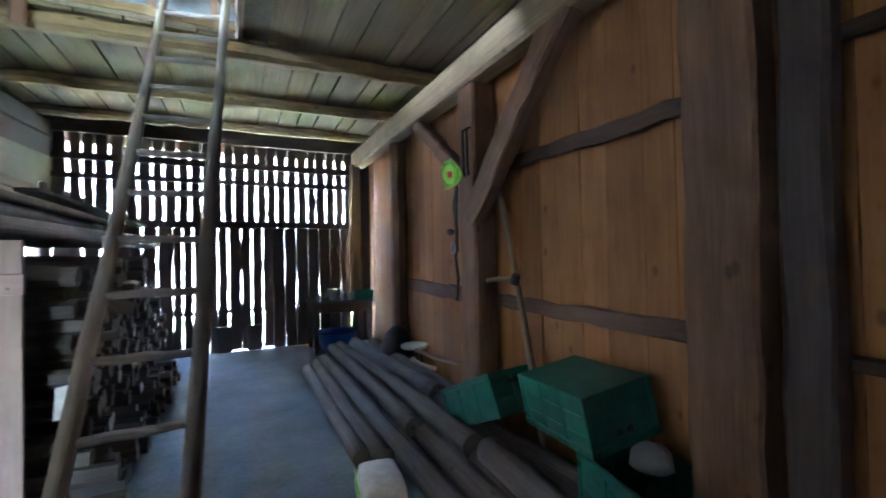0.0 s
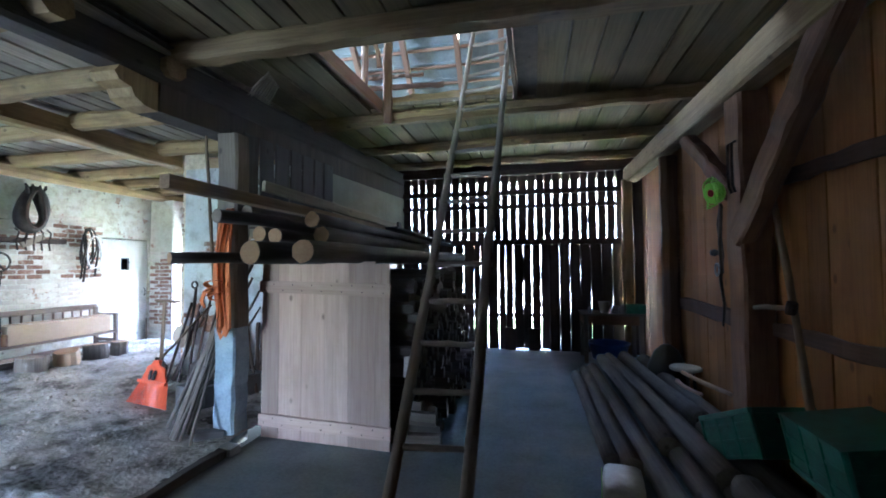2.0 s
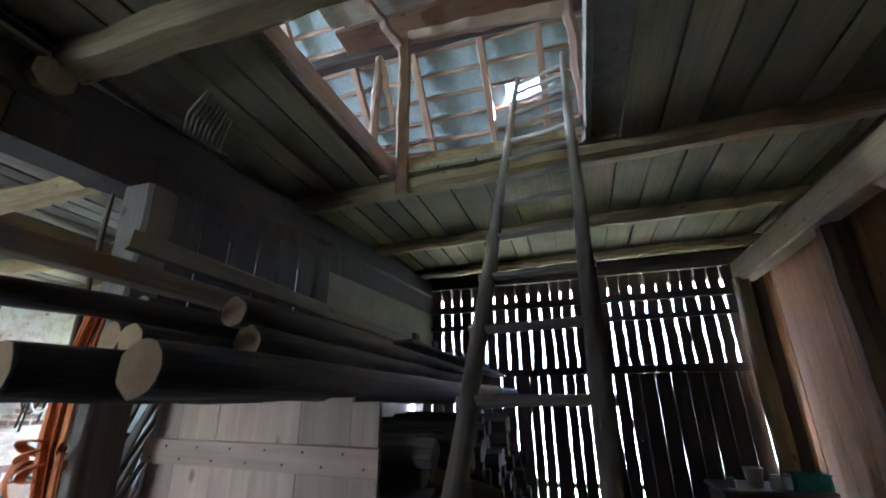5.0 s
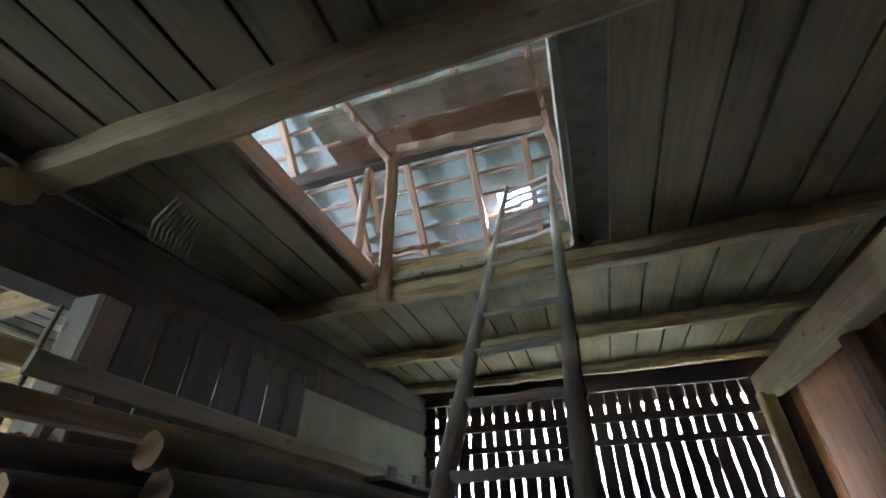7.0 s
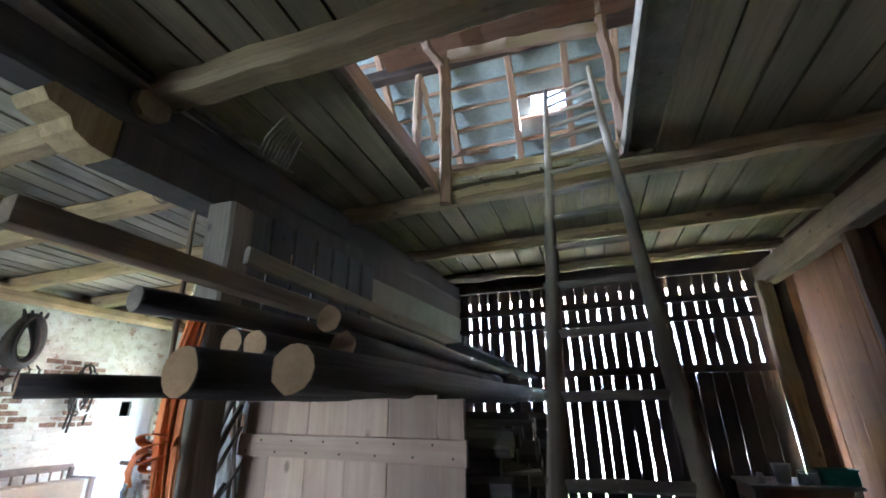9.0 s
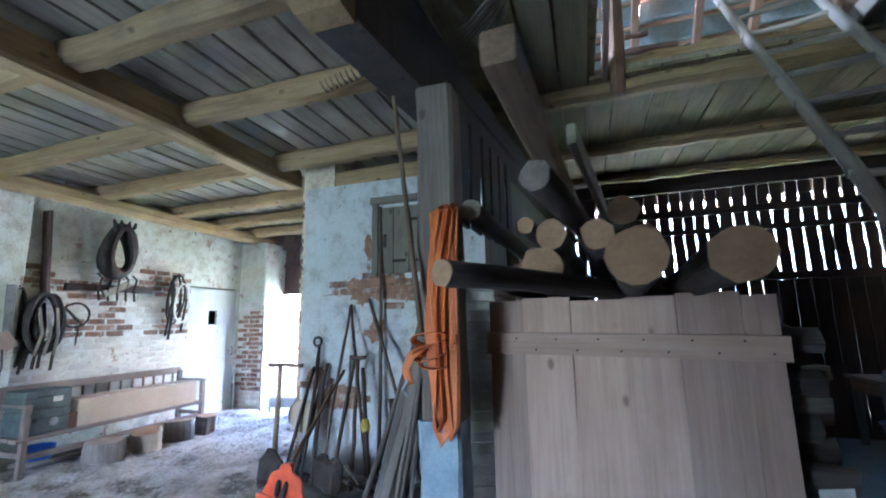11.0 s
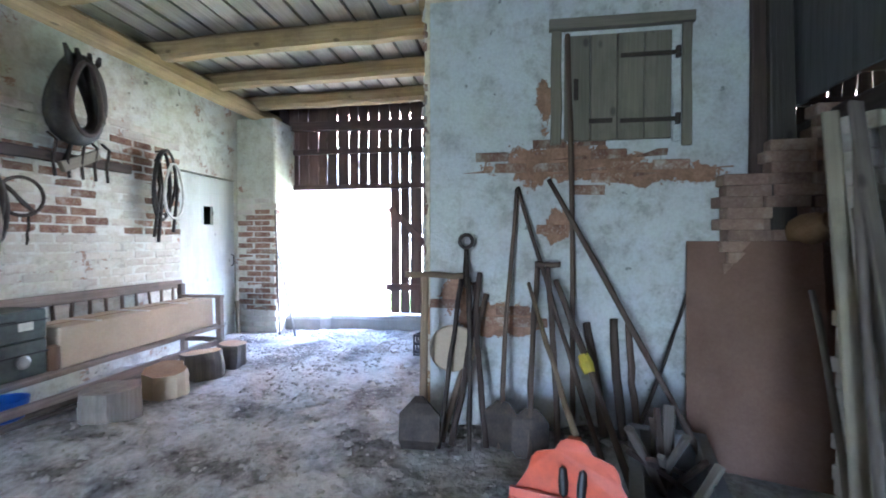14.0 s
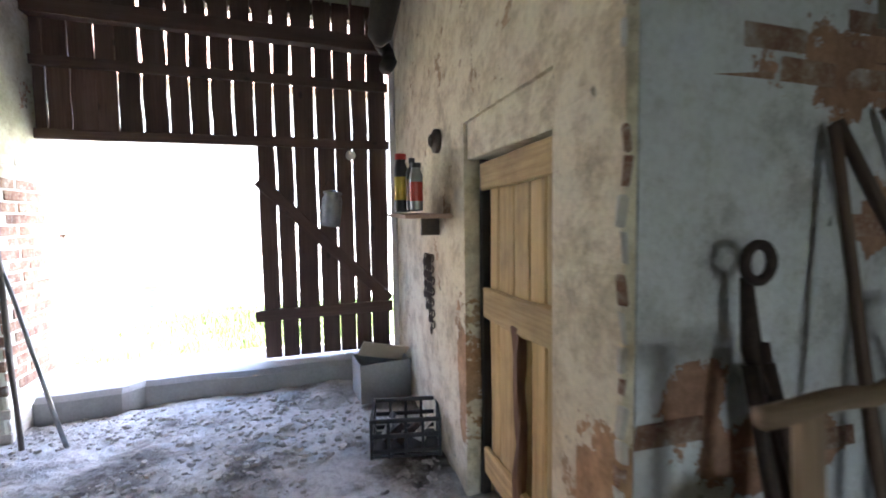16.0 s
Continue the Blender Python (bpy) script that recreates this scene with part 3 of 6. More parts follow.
setting(part("ceiling_backing", bm_box(0.48, -3.2, CEIL_A + 0.06, 2.6, 8.3, CEIL_A + 0.1), M_CEIL), "dark underlay above the boards", "ceiling")
setting(part("ceiling_backing", bm_box(-1.26, -3.2, CEIL_A + 0.06, 0.48, 3.3, CEIL_A + 0.1), M_CEIL), "dark underlay above the boards", "ceiling")
setting(part("ceiling_backing", bm_box(-1.26, 5.1, CEIL_A + 0.06, 0.48, 8.3, CEIL_A + 0.1), M_CEIL), "dark underlay above the boards", "ceiling")
for p0, p1, w, h in (((-2.4, 3.25, 3.34), (2.4, 3.16, 3.34), 0.22, 0.16), ((-2.2, 5.22, 3.345), (2.4, 5.04, 3.345), 0.16, 0.15),
                     ((-2.1, 6.58, 3.35), (2.4, 6.42, 3.35), 0.15, 0.13), ((-2.0, 7.75, 3.355), (2.4, 7.64, 3.355), 0.16, 0.12),
                     ((-2.2, 1.2, 3.34), (2.4, 1.1, 3.34), 0.2, 0.16), ((-2.2, -0.8, 3.34), (2.4, -0.8, 3.34), 0.2, 0.16)):
    timber("ceiling_beam", p0, p1, w, h, "hewn yellowish ceiling beam with bark edges", M_BEAM, jit=0.006, bev=0.04, seg=24)
# trim round the hatch and the loft posts beside it
timber("hatch_trim", (-1.24, 3.32, 3.48), (-1.18, 5.1, 3.48), 0.04, 0.15, "pale plank edge of the loft hatch", M_PANEL, "trim", bev=0.004, jit=0.002)
timber("hatch_trim", (0.45, 3.32, 3.48), (0.45, 5.1, 3.48), 0.04, 0.13, "dark plank edge of the loft hatch", M_CEIL, "trim", bev=0.004, jit=0.002)
timber("loft_post", (-1.09, 5.06, 3.25), (-1.05, 4.95, 4.8), 0.11, 0.09, "red-brown post beside the loft hatch", M_RAFTER, "post")
timber("loft_post", (0.47, 5.03, 3.42), (0.44, 4.97, 4.85), 0.09, 0.08, "red-brown post beside the loft hatch", M_RAFTER, "post")
timber("loft_post", (-1.42, 5.08, 3.5), (-1.36, 5.08, 4.8), 0.1, 0.07, "pale peeled post behind the loft hatch", M_PANEL, "post", bev=0.02)
timber("loft_strut", (-1.2, 5.1, 3.98), (-1.34, 5.08, 4.75), 0.05, 0.05, "pale slanting strut behind the loft hatch", M_PANEL, "strut", bev=0.01)
timber("loft_strut", (-1.07, 4.95, 4.72), (-1.32, 4.35, 5.0), 0.09, 0.05, "red-brown strut beside the loft hatch", M_RAFTER, "strut")
timber("loft_strut", (0.43, 4.9, 4.85), (0.36, 4.2, 5.0), 0.05, 0.03, "thin pale lath on the loft post", M_HANDLE, "strut", bev=0.005)
timber("loft_rail", (-1.02, 4.97, 4.85), (0.42, 4.97, 4.74), 0.05, 0.14, "pale rail between the loft posts", M_PANEL, "rail", bev=0.008)
timber("loft_board", (-1.75, 4.62, 5.02), (0.9, 4.62, 5.04), 0.34, 0.04, "wide grey loft board", M_SHUTTER, "board", bev=0.005)
timber("loft_board", (-1.75, 4.98, 5.03), (0.9, 4.98, 5.05), 0.28, 0.05, "dark brown loft board", M_FRAME, "board", bev=0.005)
timber("loft_collar", (-2.6, 5.25, 5.06), (1.6, 5.25, 5.1), 0.14, 0.14, "grey collar beam of the loft", M_SLAT, "beam")
timber("loft_ledge", (-1.05, 5.14, 3.56), (0.5, 5.1, 3.56), 0.05, 0.09, "pale weathered plank on the hatch edge", M_BEAM, "rail", bev=0.01)
timber("loft_ledge", (-1.6, 5.5, 3.9), (-0.5, 5.62, 3.92), 0.07, 0.05, "brown plank lying on the loft", M_RAFTER, "rail", bev=0.008)
timber("loft_ledge", (-1.5, 5.46, 4.02), (-0.75, 5.5, 4.02), 0.05, 0.04, "brown plank lying on the loft", M_RAFTER, "rail", bev=0.008)

# --- the roof over the loft ---
EAVE_Y, EAVE_Z, RIDGE_Y, RIDGE_Z = 9.15, 3.35, 2.6, 10.0
slope = Vector((0, RIDGE_Y - EAVE_Y, RIDGE_Z - EAVE_Z))
SL = slope.length
slope.normalize()
roof = root("roof", 0, EAVE_Y, EAVE_Z, "old tiled roof seen from below with battens and rafters", "roof", kind="structure")
nrm = slope.cross(Vector((1, 0, 0))) * -1
if nrm.z < 0:
    nrm = -nrm


def on_roof(x, s, up=0.0):
    return Vector((x, EAVE_Y, EAVE_Z)) + slope * s + nrm * up


# tiles left out: bright sky here stands in for sun glare on the ladder
GLARE_GAP = (-0.2, 0.04, 3.02, 3.24)
step = 0.30
rows_n = int(SL / step)
bm = bmesh.new()
for i in range(rows_n):
    s0, s1 = i * step, (i + 1) * step + 0.05
    xx = -8.2 + (0.09 if i % 2 else 0)
    while xx < 3.0:
        near = -3.6 < xx < 1.6 and 0.8 < s0 < 6.2
        w = 0.185 if near else 1.5
        hit_gap = xx < GLARE_GAP[1] and xx + w > GLARE_GAP[0] and s0 < GLARE_GAP[3] and s0 + step > GLARE_GAP[2]
        if not hit_gap and not (near and rng.random() < 0.0008):
            j = rng.uniform(0, 0.008)
            q = [on_roof(xx - 0.004, s0, 0.05 + j), on_roof(xx + w + 0.004, s0, 0.05 + j), on_roof(xx + w + 0.004, s1, j), on_roof(xx - 0.004, s1, j)]
            loft(bm, [q, [p + nrm * 0.016 for p in q]])
        xx += w
tiles = part("tiles", bm, M_TILE, roof, "grey-green weathered clay tiles seen from below", Matrix())
tiles["kind"] = "stuff"
for i in range(2, rows_n):
    if i * step < 6.5:
        plank("batten", on_roof(-4.0, i * step, -0.025), on_roof(2.6, i * step, -0.025), 0.04, 0.045, M_RAFTER, roof, seg=4)
for xx in (-3.3, -2.45, -1.55, -0.62, 0.12, 0.75, 1.6):
    plank("rafter", on_roof(xx, 0.0, -0.11), on_roof(xx + 0.1, SL, -0.11), 0.09, 0.11, M_RAFTER, roof, seg=8)
setting(part("roof_back", bm_box(-8.4, -6.6, 3.0, 3.2, -6.5, 3.1), M_TILE), "eave board of the rear roof slope", "roof")
bm = bmesh.new()
loft(bm, [[(-8.4, RIDGE_Y, RIDGE_Z), (3.2, RIDGE_Y, RIDGE_Z), (3.2, -6.5, 3.2), (-8.4, -6.5, 3.2)], [(-8.4, RIDGE_Y, RIDGE_Z + 0.1), (3.2, RIDGE_Y, RIDGE_Z + 0.1), (3.2, -6.5, 3.3), (-8.4, -6.5, 3.3)]])
setting(part("roof_rear", bm, M_TILE), "rear slope of the tiled roof", "roof")
for xx in (-8.3, 3.05):
    bm = bmesh.new()
    yy = -6.3
    while yy < 9.0:
        top = RIDGE_Z - (yy - RIDGE_Y) * (RIDGE_Z - EAVE_Z) / (EAVE_Y - RIDGE_Y) if yy > RIDGE_Y else RIDGE_Z - (RIDGE_Y - yy) * (RIDGE_Z - 3.2) / (RIDGE_Y + 6.5)
        # left gable: opening added for the loft fill lamp
        for z0, z1 in ((3.3, 3.9), (5.2, top)) if xx < 0 and 3.2 < yy < 4.7 else ((3.3, top),):
            if z1 > z0 + 0.05:
                add_box(bm, xx, yy, z0, xx + 0.06, yy + 0.2, z1)
        yy += 0.2
    setting(part("gable_wall", bm, M_RAFTER), "unseen boarded gable of the loft, the left one with an added lamp opening", "wall")

# --- girders and ceiling of the earth bay ---
def skew(y):
    """The girder between the bays runs slightly askew: its face at y."""
    return -2.26 + 0.11 * (y - 3.9)


timber("girder_dark", (skew(-3.0) - 0.13, -3.0, 3.17), (skew(8.2) - 0.13, 8.2, 3.2), 0.26, 0.26, "dark sooty girder between the bays", M_BEAM_DARK, jit=0.008, bev=0.03, seg=24)
NOSE = [(2.74, 3.04), (2.7, 2.98), (2.74, 2.93), (2.84, 2.91), (2.87, 2.85), (2.96, 2.81), (3.08, 2.8), (3.08, 3.04)]
bm = bmesh.new()
loft(bm, [[(skew(yy) - 0.25 + dx, yy, zz) for yy, zz in ((3.084, 2.8), (8.2, 2.82), (8.2, 3.07), (3.084, 3.04))] for dx in (0.0, 0.012, 0.225, 0.237)])
setting(part("girder_saddle", bm, M_BEAM_DARK), "dark saddle beam under the girder with a carved end", "beam")
bm = bmesh.new()
loft(bm, [[(skew(2.9) - 0.25 + dx, yy, zz) for yy, zz in NOSE] for dx in (0.0, 0.012, 0.225, 0.237)])
setting(part("corbel", bm, M_BEAM), "pale carved rounded end of the saddle beam", "corbel")
timber("girder_edge", (skew(2.9) - 0.27, 2.9, 2.93), (skew(5.5) - 0.27, 5.5, 2.93), 0.04, 0.16, "pale plank along the saddle beam", M_BEAM, jit=0.003, bev=0.006)
timber("girder_light", (-4.66, -3.0, 3.12), (-4.62, 5.62, 3.12), 0.2, 0.22, "hewn girder over the earth bay", M_BEAM, jit=0.008, bev=0.02, seg=16)
timber("wall_plate", (-7.42, -3.0, 3.08), (-7.42, 8.7, 3.08), 0.2, 0.2, "rounded wall plate on the limewashed wall", M_BEAM, bev=0.05, seg=16, jit=0.005)
for yy in (-1.2, 0.2, 1.25, 2.25, 3.25, 4.28, 5.32, 6.4, 7.25, 8.1):
    timber("ceiling_beam", (-7.7, yy + 0.05, 3.2), (-4.75 if yy < 5.6 else -4.45, yy - 0.05, 3.2), 0.17, 0.18, "round-edged ceiling beam over the earth bay", M_BEAM, jit=0.006, bev=0.035, seg=10)
for yy in (-1.5, 0.3, 1.4, 2.3, 3.22, 4.1, 5.25):
    timber("ceiling_beam", (-4.55, yy, 3.2), (-2.3, yy - 0.05, 3.2), 0.2, 0.18, "thick round-edged ceiling beam by the girder", M_BEAM, jit=0.006, bev=0.05, seg=8)
boards_mesh("ceiling_earth_bay", -7.8, -2.3, -3.0, 8.8, 3.30, "y", None, wood_y("loft_board_b", (0.40, 0.36, 0.30), "y"), "pale weathered boards over the earth bay", gap=0.03, wid=(0.18, 0.26))
# dark sheet colours the board gaps as if in shade
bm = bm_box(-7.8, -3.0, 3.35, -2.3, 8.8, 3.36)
setting(part("ceiling_underlay", bm, M_BEAM_DARK), "dark sheet standing in for shade between the ceiling boards", "ceiling")
# --- left limewashed wall, with a door and a pilaster ---
wall_with_holes("wall_left", "x", -8.05, 0.35, -3.1, 8.75, -0.2, 3.35, [(7.05, 8.1, -0.2, 2.12)], M_PLASTER, "old limewashed brick wall with fallen plaster")
setting(part("wall_left_thick", bm_box(-7.72, -3.0, -0.2, -7.55, 4.72, 3.0, 0.02), M_PLASTER), "thicker limewashed part of the wall", "wall")
bm = bmesh.new()
add_box(bm, -7.72, 8.15, -0.2, -7.12, 8.75, 3.0, 0.02)
setting(part("pilaster", bm, M_PLASTER), "limewashed brick pier beside the gate", "pier")
door_1 = root("door_limewashed", -7.74, 7.57, 0, "white-painted plank door with a square hole", "door", kind="structure")
bm = bmesh.new()
for a, b, c, d in ((7.06, 7.48, -0.05, 2.1), (7.66, 8.09, -0.05, 2.1), (7.48, 7.66, -0.05, 1.48), (7.48, 7.66, 1.72, 2.1)):
    add_box(bm, -7.76, a, c, -7.72, b, d)
part("leaf", bm, M_WHITE_W := wood("white_door_wood", (0.45, 0.47, 0.45), (0.56, 0.58, 0.56), (0.63, 0.65, 0.63), stain=(0.33, 0.32, 0.28), relief=0.2), door_1, "", Matrix())
# added black sheet, painting the hole as deep shade
part("backing", bm_box(-8.04, 7.0, 0.3, -8.0, 9.4, 2.6), M_BLACK, door_1, "black sheet standing in for the dark beyond the hole", Matrix())
part("latch", bm_tube([(-7.715, 8.02, 1.08), (-7.68, 8.02, 1.06), (-7.68, 8.02, 0.94), (-7.715, 8.02, 0.92)], 0.008, 6), M_IRON, door_1, "rusty iron handle", Matrix())

# --- hatch wall and the masonry room behind it ---
wall_with_holes("wall_hatch", "y", 5.57, 0.32, -4.41, -2.16, -0.2, 2.97, [], M_PLASTER_H, "limewashed wall with a shuttered hatch and bared bricks")
timber("wall_beam", (-4.5, 5.7, 3.06), (-2.2, 5.7, 3.06), 0.2, 0.2, "grey beam lying on the hatch wall", M_BEAM, jit=0.006, bev=0.02)
wall_with_holes("wall_passage", "x", -4.45, 0.4, 5.89, 8.72, -0.2, 3.3, [(5.9, 6.72, -0.2, 1.86)], M_PLASTER_D, "cream limewashed wall with a door recess")
setting(part("wall_corner", bm_box(-4.45, 5.573, -0.2, -4.413, 5.888, 2.968), M_PLASTER_D), "cream limewashed corner of the wall", "wall")
bm = bm_box(-4.446, 5.57, 2.97, -4.05, 5.89, 3.3)
setting(part("wall_corner_top", bm, M_PLASTER_D), "limewashed top of the wall corner", "wall")
setting(part("wall_room", bm_box(-2.4, 5.94, -0.2, -2.12, 8.2, 2.97), M_WALL_PLAIN), "rough side wall of the masonry room", "wall")
# dark board wall under the girder
board_wall = root("wall_dark_boards", -2.03, 5.0, 2.2, "dark blue-black board wall under the girder", "wall", kind="structure")
y = 3.98
while y < 5.55:
    w = rng.uniform(0.2, 0.27)
    plank("board", (skew(y + w / 2) - 0.012, y + w / 2, 2.1), (skew(y + w / 2) - 0.012, y + w / 2, 2.9), 0.025, w + 0.004, M_DARKBOARD, board_wall, seg=3, jit=0.002)
    y += w
panel = bmesh.new()
loft(panel, [[(skew(y) - 0.05, y, z), (skew(y) - 0.015, y, z), (skew(8.1) - 0.015, 8.1, z), (skew(8.1) - 0.05, 8.1, z)] for z in (1.9, 2.96)])
part("render_panel", panel, M_PLASTER_G, board_wall, "grey-green rendered wall end", Matrix())

# --- blue-limewashed post under the girder ---
post_blue = root("post_limewashed", -2.18, 3.82, -0.13, "timber post, blue limewashed at its foot", "post", kind="structure")
plank("shaft", (-2.21, 3.8, 0.95), (-2.25, 3.8, 2.8), 0.22, 0.2, M_POLE, post_blue, jit=0.004, bev=0.02, seg=10)
plank("foot", (-2.22, 3.8, -0.14), (-2.22, 3.8, 0.95), 0.225, 0.225, M_BLUE, post_blue, "blue limewashed lower part", jit=0.005, bev=0.02, seg=8)

# --- yard gate of the earth bay ---
YB = 8.72
gate_2 = root("gate_yard", -5.7, YB, 0.2, "tall brown slatted gate wall with its doorway open", "gate", kind="structure")
DW = (-7.12, -5.66, 2.05)
x = -7.7
while x < -4.5:
    gap = rng.uniform(0.003, 0.008) if x < -6.6 else rng.uniform(0.009, 0.022)
    w = rng.uniform(0.13, 0.17)
    w = min(w, -4.47 - x)
    over = x + w > DW[0] and x < DW[1]
    z0 = DW[2] if over else 0.2
    plank("board", (x + w / 2, YB, z0), (x + w / 2, YB, 3.4), w, 0.025, M_SLAT_B, gate_2, seg=8, jit=0.003, bev=0.004)
    x += w + gap
plank("rail", (-7.7, YB - 0.07, 3.0), (-4.47, YB - 0.07, 2.95), 0.1, 0.13, M_SLAT_B, gate_2, seg=10)
plank("rail", (-7.7, YB - 0.03, 2.62), (-4.47, YB - 0.03, 2.6), 0.04, 0.08, M_SLAT_B, gate_2, seg=6)
plank("rail", (-7.12, YB - 0.03, 2.08), (-4.47, YB - 0.03, 2.08), 0.04, 0.08, M_SLAT_B, gate_2, seg=6)
plank("rail", (-5.66, YB - 0.03, 0.58), (-4.47, YB - 0.03, 0.6), 0.04, 0.1, M_SLAT_B, gate_2, seg=6)
plank("brace", (-5.6, YB - 0.025, 1.75), (-4.5, YB - 0.025, 0.65), 0.03, 0.1, M_SLAT_B, gate_2, seg=6)


bm = bmesh.new()
n = 24
front, back = [], []
for i in range(n + 1):
    xx = -7.3 + (2.85) * i / n
    front.append((xx, 8.52 + noise.noise(Vector((xx * 2.2, 0, 9))) * 0.05 - (0.12 if i < 7 else 0)))
rings = []
for (xx, yy) in front:
    rings.append([(xx, yy, -0.1), (xx, yy + 0.01, 0.12), (xx, yy + 0.04, 0.16), (xx, 9.0, 0.19), (xx, 9.0, -0.2)])
loft(bm, rings)
setting(part("sill", bm, M_SILL), "cracked concrete sill under the yard gate", "sill")

# --- plain walls that close the place, and an added daylight blocker ---
wall_with_holes("wall_rear", "y", -3.3, 0.25, -8.05, 2.6, -0.3, 3.6, [(-6.0, -4.7, -0.3, 2.05)], M_WALL_DIM, "rear barn wall with a plain entrance")
# added out of view to screen the concrete bay from the rear lamp
setting(part("wall_partition", bm_box(-3.1, -3.05, -0.2, -2.9, 0.1, 2.8), M_WALL_DIM), "unseen added partition keeping rear daylight off the concrete bay", "wall")
setting(part("wall_front_top", bm_box(-8.05, 8.76, 3.2, 2.6, 8.86, 3.62), M_SLAT), "boarding above the gates", "wall")
setting(part("wall_front_mid", bm_box(-4.46, 8.45, -0.2, -1.98, 8.7, 3.4), M_WALL_PLAIN), "front masonry between the gates", "wall")
setting(part("wall_front_side", bm_box(-8.1, 8.76, -0.2, -7.14, 8.95, 3.3), M_PLASTER), "limewashed front wall beside the gate", "wall")

# ---- yard outside ----
setting(grid("yard_path", -16.0, 3.0, 8.95, 10.0, 40, 6, lambda x, y: -0.05 + 0.02 * noise.noise(Vector((x * 2, y * 2, 1))), M_PATH, "", ""), "pale trodden gravel yard with slabs outside the gate", "yard")
setting(grid("yard_lawn", -16.0, 3.0, 10.0, 12.9, 40, 12, lambda x, y: -0.05 + 0.02 * noise.noise(Vector((x * 2, y * 2, 1))), M_GRASS, "", ""), "short green grass of the yard with slabs outside the gate", "yard")
setting(grid("yard_gravel", -16.0, 3.0, 12.9, 17.9, 40, 12, lambda x, y: -0.05 + 0.02 * noise.noise(Vector((x * 2, y * 2, 1))), M_PATH, "", ""), "pale trodden gravel yard with slabs outside the gate", "yard")
house = root("house", -6, 18, -0.2, "pale rendered farmhouse across the yard", "house")
part("wall", bm_box(-24, 18, -0.2, 10, 24, 5.2), M_RENDER, house, "", Matrix())
bm = bmesh.new()
loft(bm, [[(-25, 17.4, 5.1), (-25, 24.6, 5.1), (-25, 21, 8.6)], [(11, 17.4, 5.1), (11, 24.6, 5.1), (11, 21, 8.6)]])
part("roof", bm, M_BRICK, house, "red tiled roof", Matrix())
for hx in (-13.0, -8.45, -2.0, 4.0):
    win = part("window", bm_box(hx, 17.93, 1.75, hx + 0.5, 18.02, 2.5, 0.01), M_HARDBOARD, house, "", Matrix())
    part("pane", bm_box(hx + 0.06, 17.9, 1.81, hx + 0.44, 17.94, 2.44), M_FRAME, win, "", Matrix())
for i in range(7):
    bm = bmesh.new()
    r = random.Random(40 + i)
    n = 11
    w, d = 0.5 + r.uniform(-0.1, 0.1), 0.32
    ring = [(w * math.cos(2 * math.pi * k / n) * r.uniform(0.85, 1.1), d * math.sin(2 * math.pi * k / n) * r.uniform(0.85, 1.1)) for k in range(n)]
    loft(bm, [[(a * s, b * s, z) for a, b in ring] for s, z in ((0.94, 0), (1.0, 0.02), (1.0, 0.065), (0.93, 0.085))])
    ob = part("flat_stone", bm, M_PATH, None, "", pose(-7.55 + r.uniform(-0.08, 0.08), 13.2 + r.uniform(-0.06, 0.06), -0.16 + 0.086 * i, 0, 0, r.uniform(0, 360)))
    tagged(ob, "flat pale field stone lying in a stack", "stone", "stacked stones in the yard")
yg = root("yard_gate_leaf", -7.5, 10.0, -0.1, "weathered plank gate leaf standing open in the yard", "gate")
for i in range(6):
    plank("board", (-7.45 - 0.05 * i, 9.3 + 0.2 * i, -0.05), (-7.45 - 0.05 * i, 9.3 + 0.2 * i, 1.75 - 0.1 * (i % 2)), 0.03, 0.17, M_SLAT_B, yg)
for z in (0.35, 1.35):
    plank("rail", (-7.41, 9.2, z), (-7.68, 10.4, z), 0.04, 0.1, M_SLAT_B, yg)
plank("brace", (-7.4, 9.25, 0.9), (-7.66, 10.35, 1.35), 0.03, 0.08, M_SLAT_B, yg)
for i in range(9):
    bm = bmesh.new()
    r = random.Random(60 + i)
    for _ in range(700):
        a, d = r.uniform(0, 6.28), r.uniform(0, 0.8) ** 0.8
        x0, y0 = d * math.cos(a), d * math.sin(a)
        h, l = r.uniform(0.06, 0.16), r.uniform(0, 6.28)
        dx, dy = 0.006 * math.cos(l), 0.006 * math.sin(l)
        tx, ty = r.uniform(-0.05, 0.05), r.uniform(-0.05, 0.05)
        v = [bm.verts.new(p) for p in ((x0 - dx, y0 - dy, 0), (x0 + dx, y0 + dy, 0), (x0 + tx, y0 + ty, h))]
        bm.faces.new(v)
    gx, gy = [(-7.2, 9.9), (-6.3, 10.9), (-5.5, 10.6), (-5.9, 10.0), (-4.9, 10.9), (-6.9, 11.6), (-5.8, 11.7), (-6.5, 12.6), (-5.0, 12.0)][i]
    tagged(part("grass_tuft", bm, M_GRASS, None, "", pose(gx, gy, -0.07)), "ragged tuft of green grass on the path", "grass", kind="stuff")

# ---- concrete bay ----


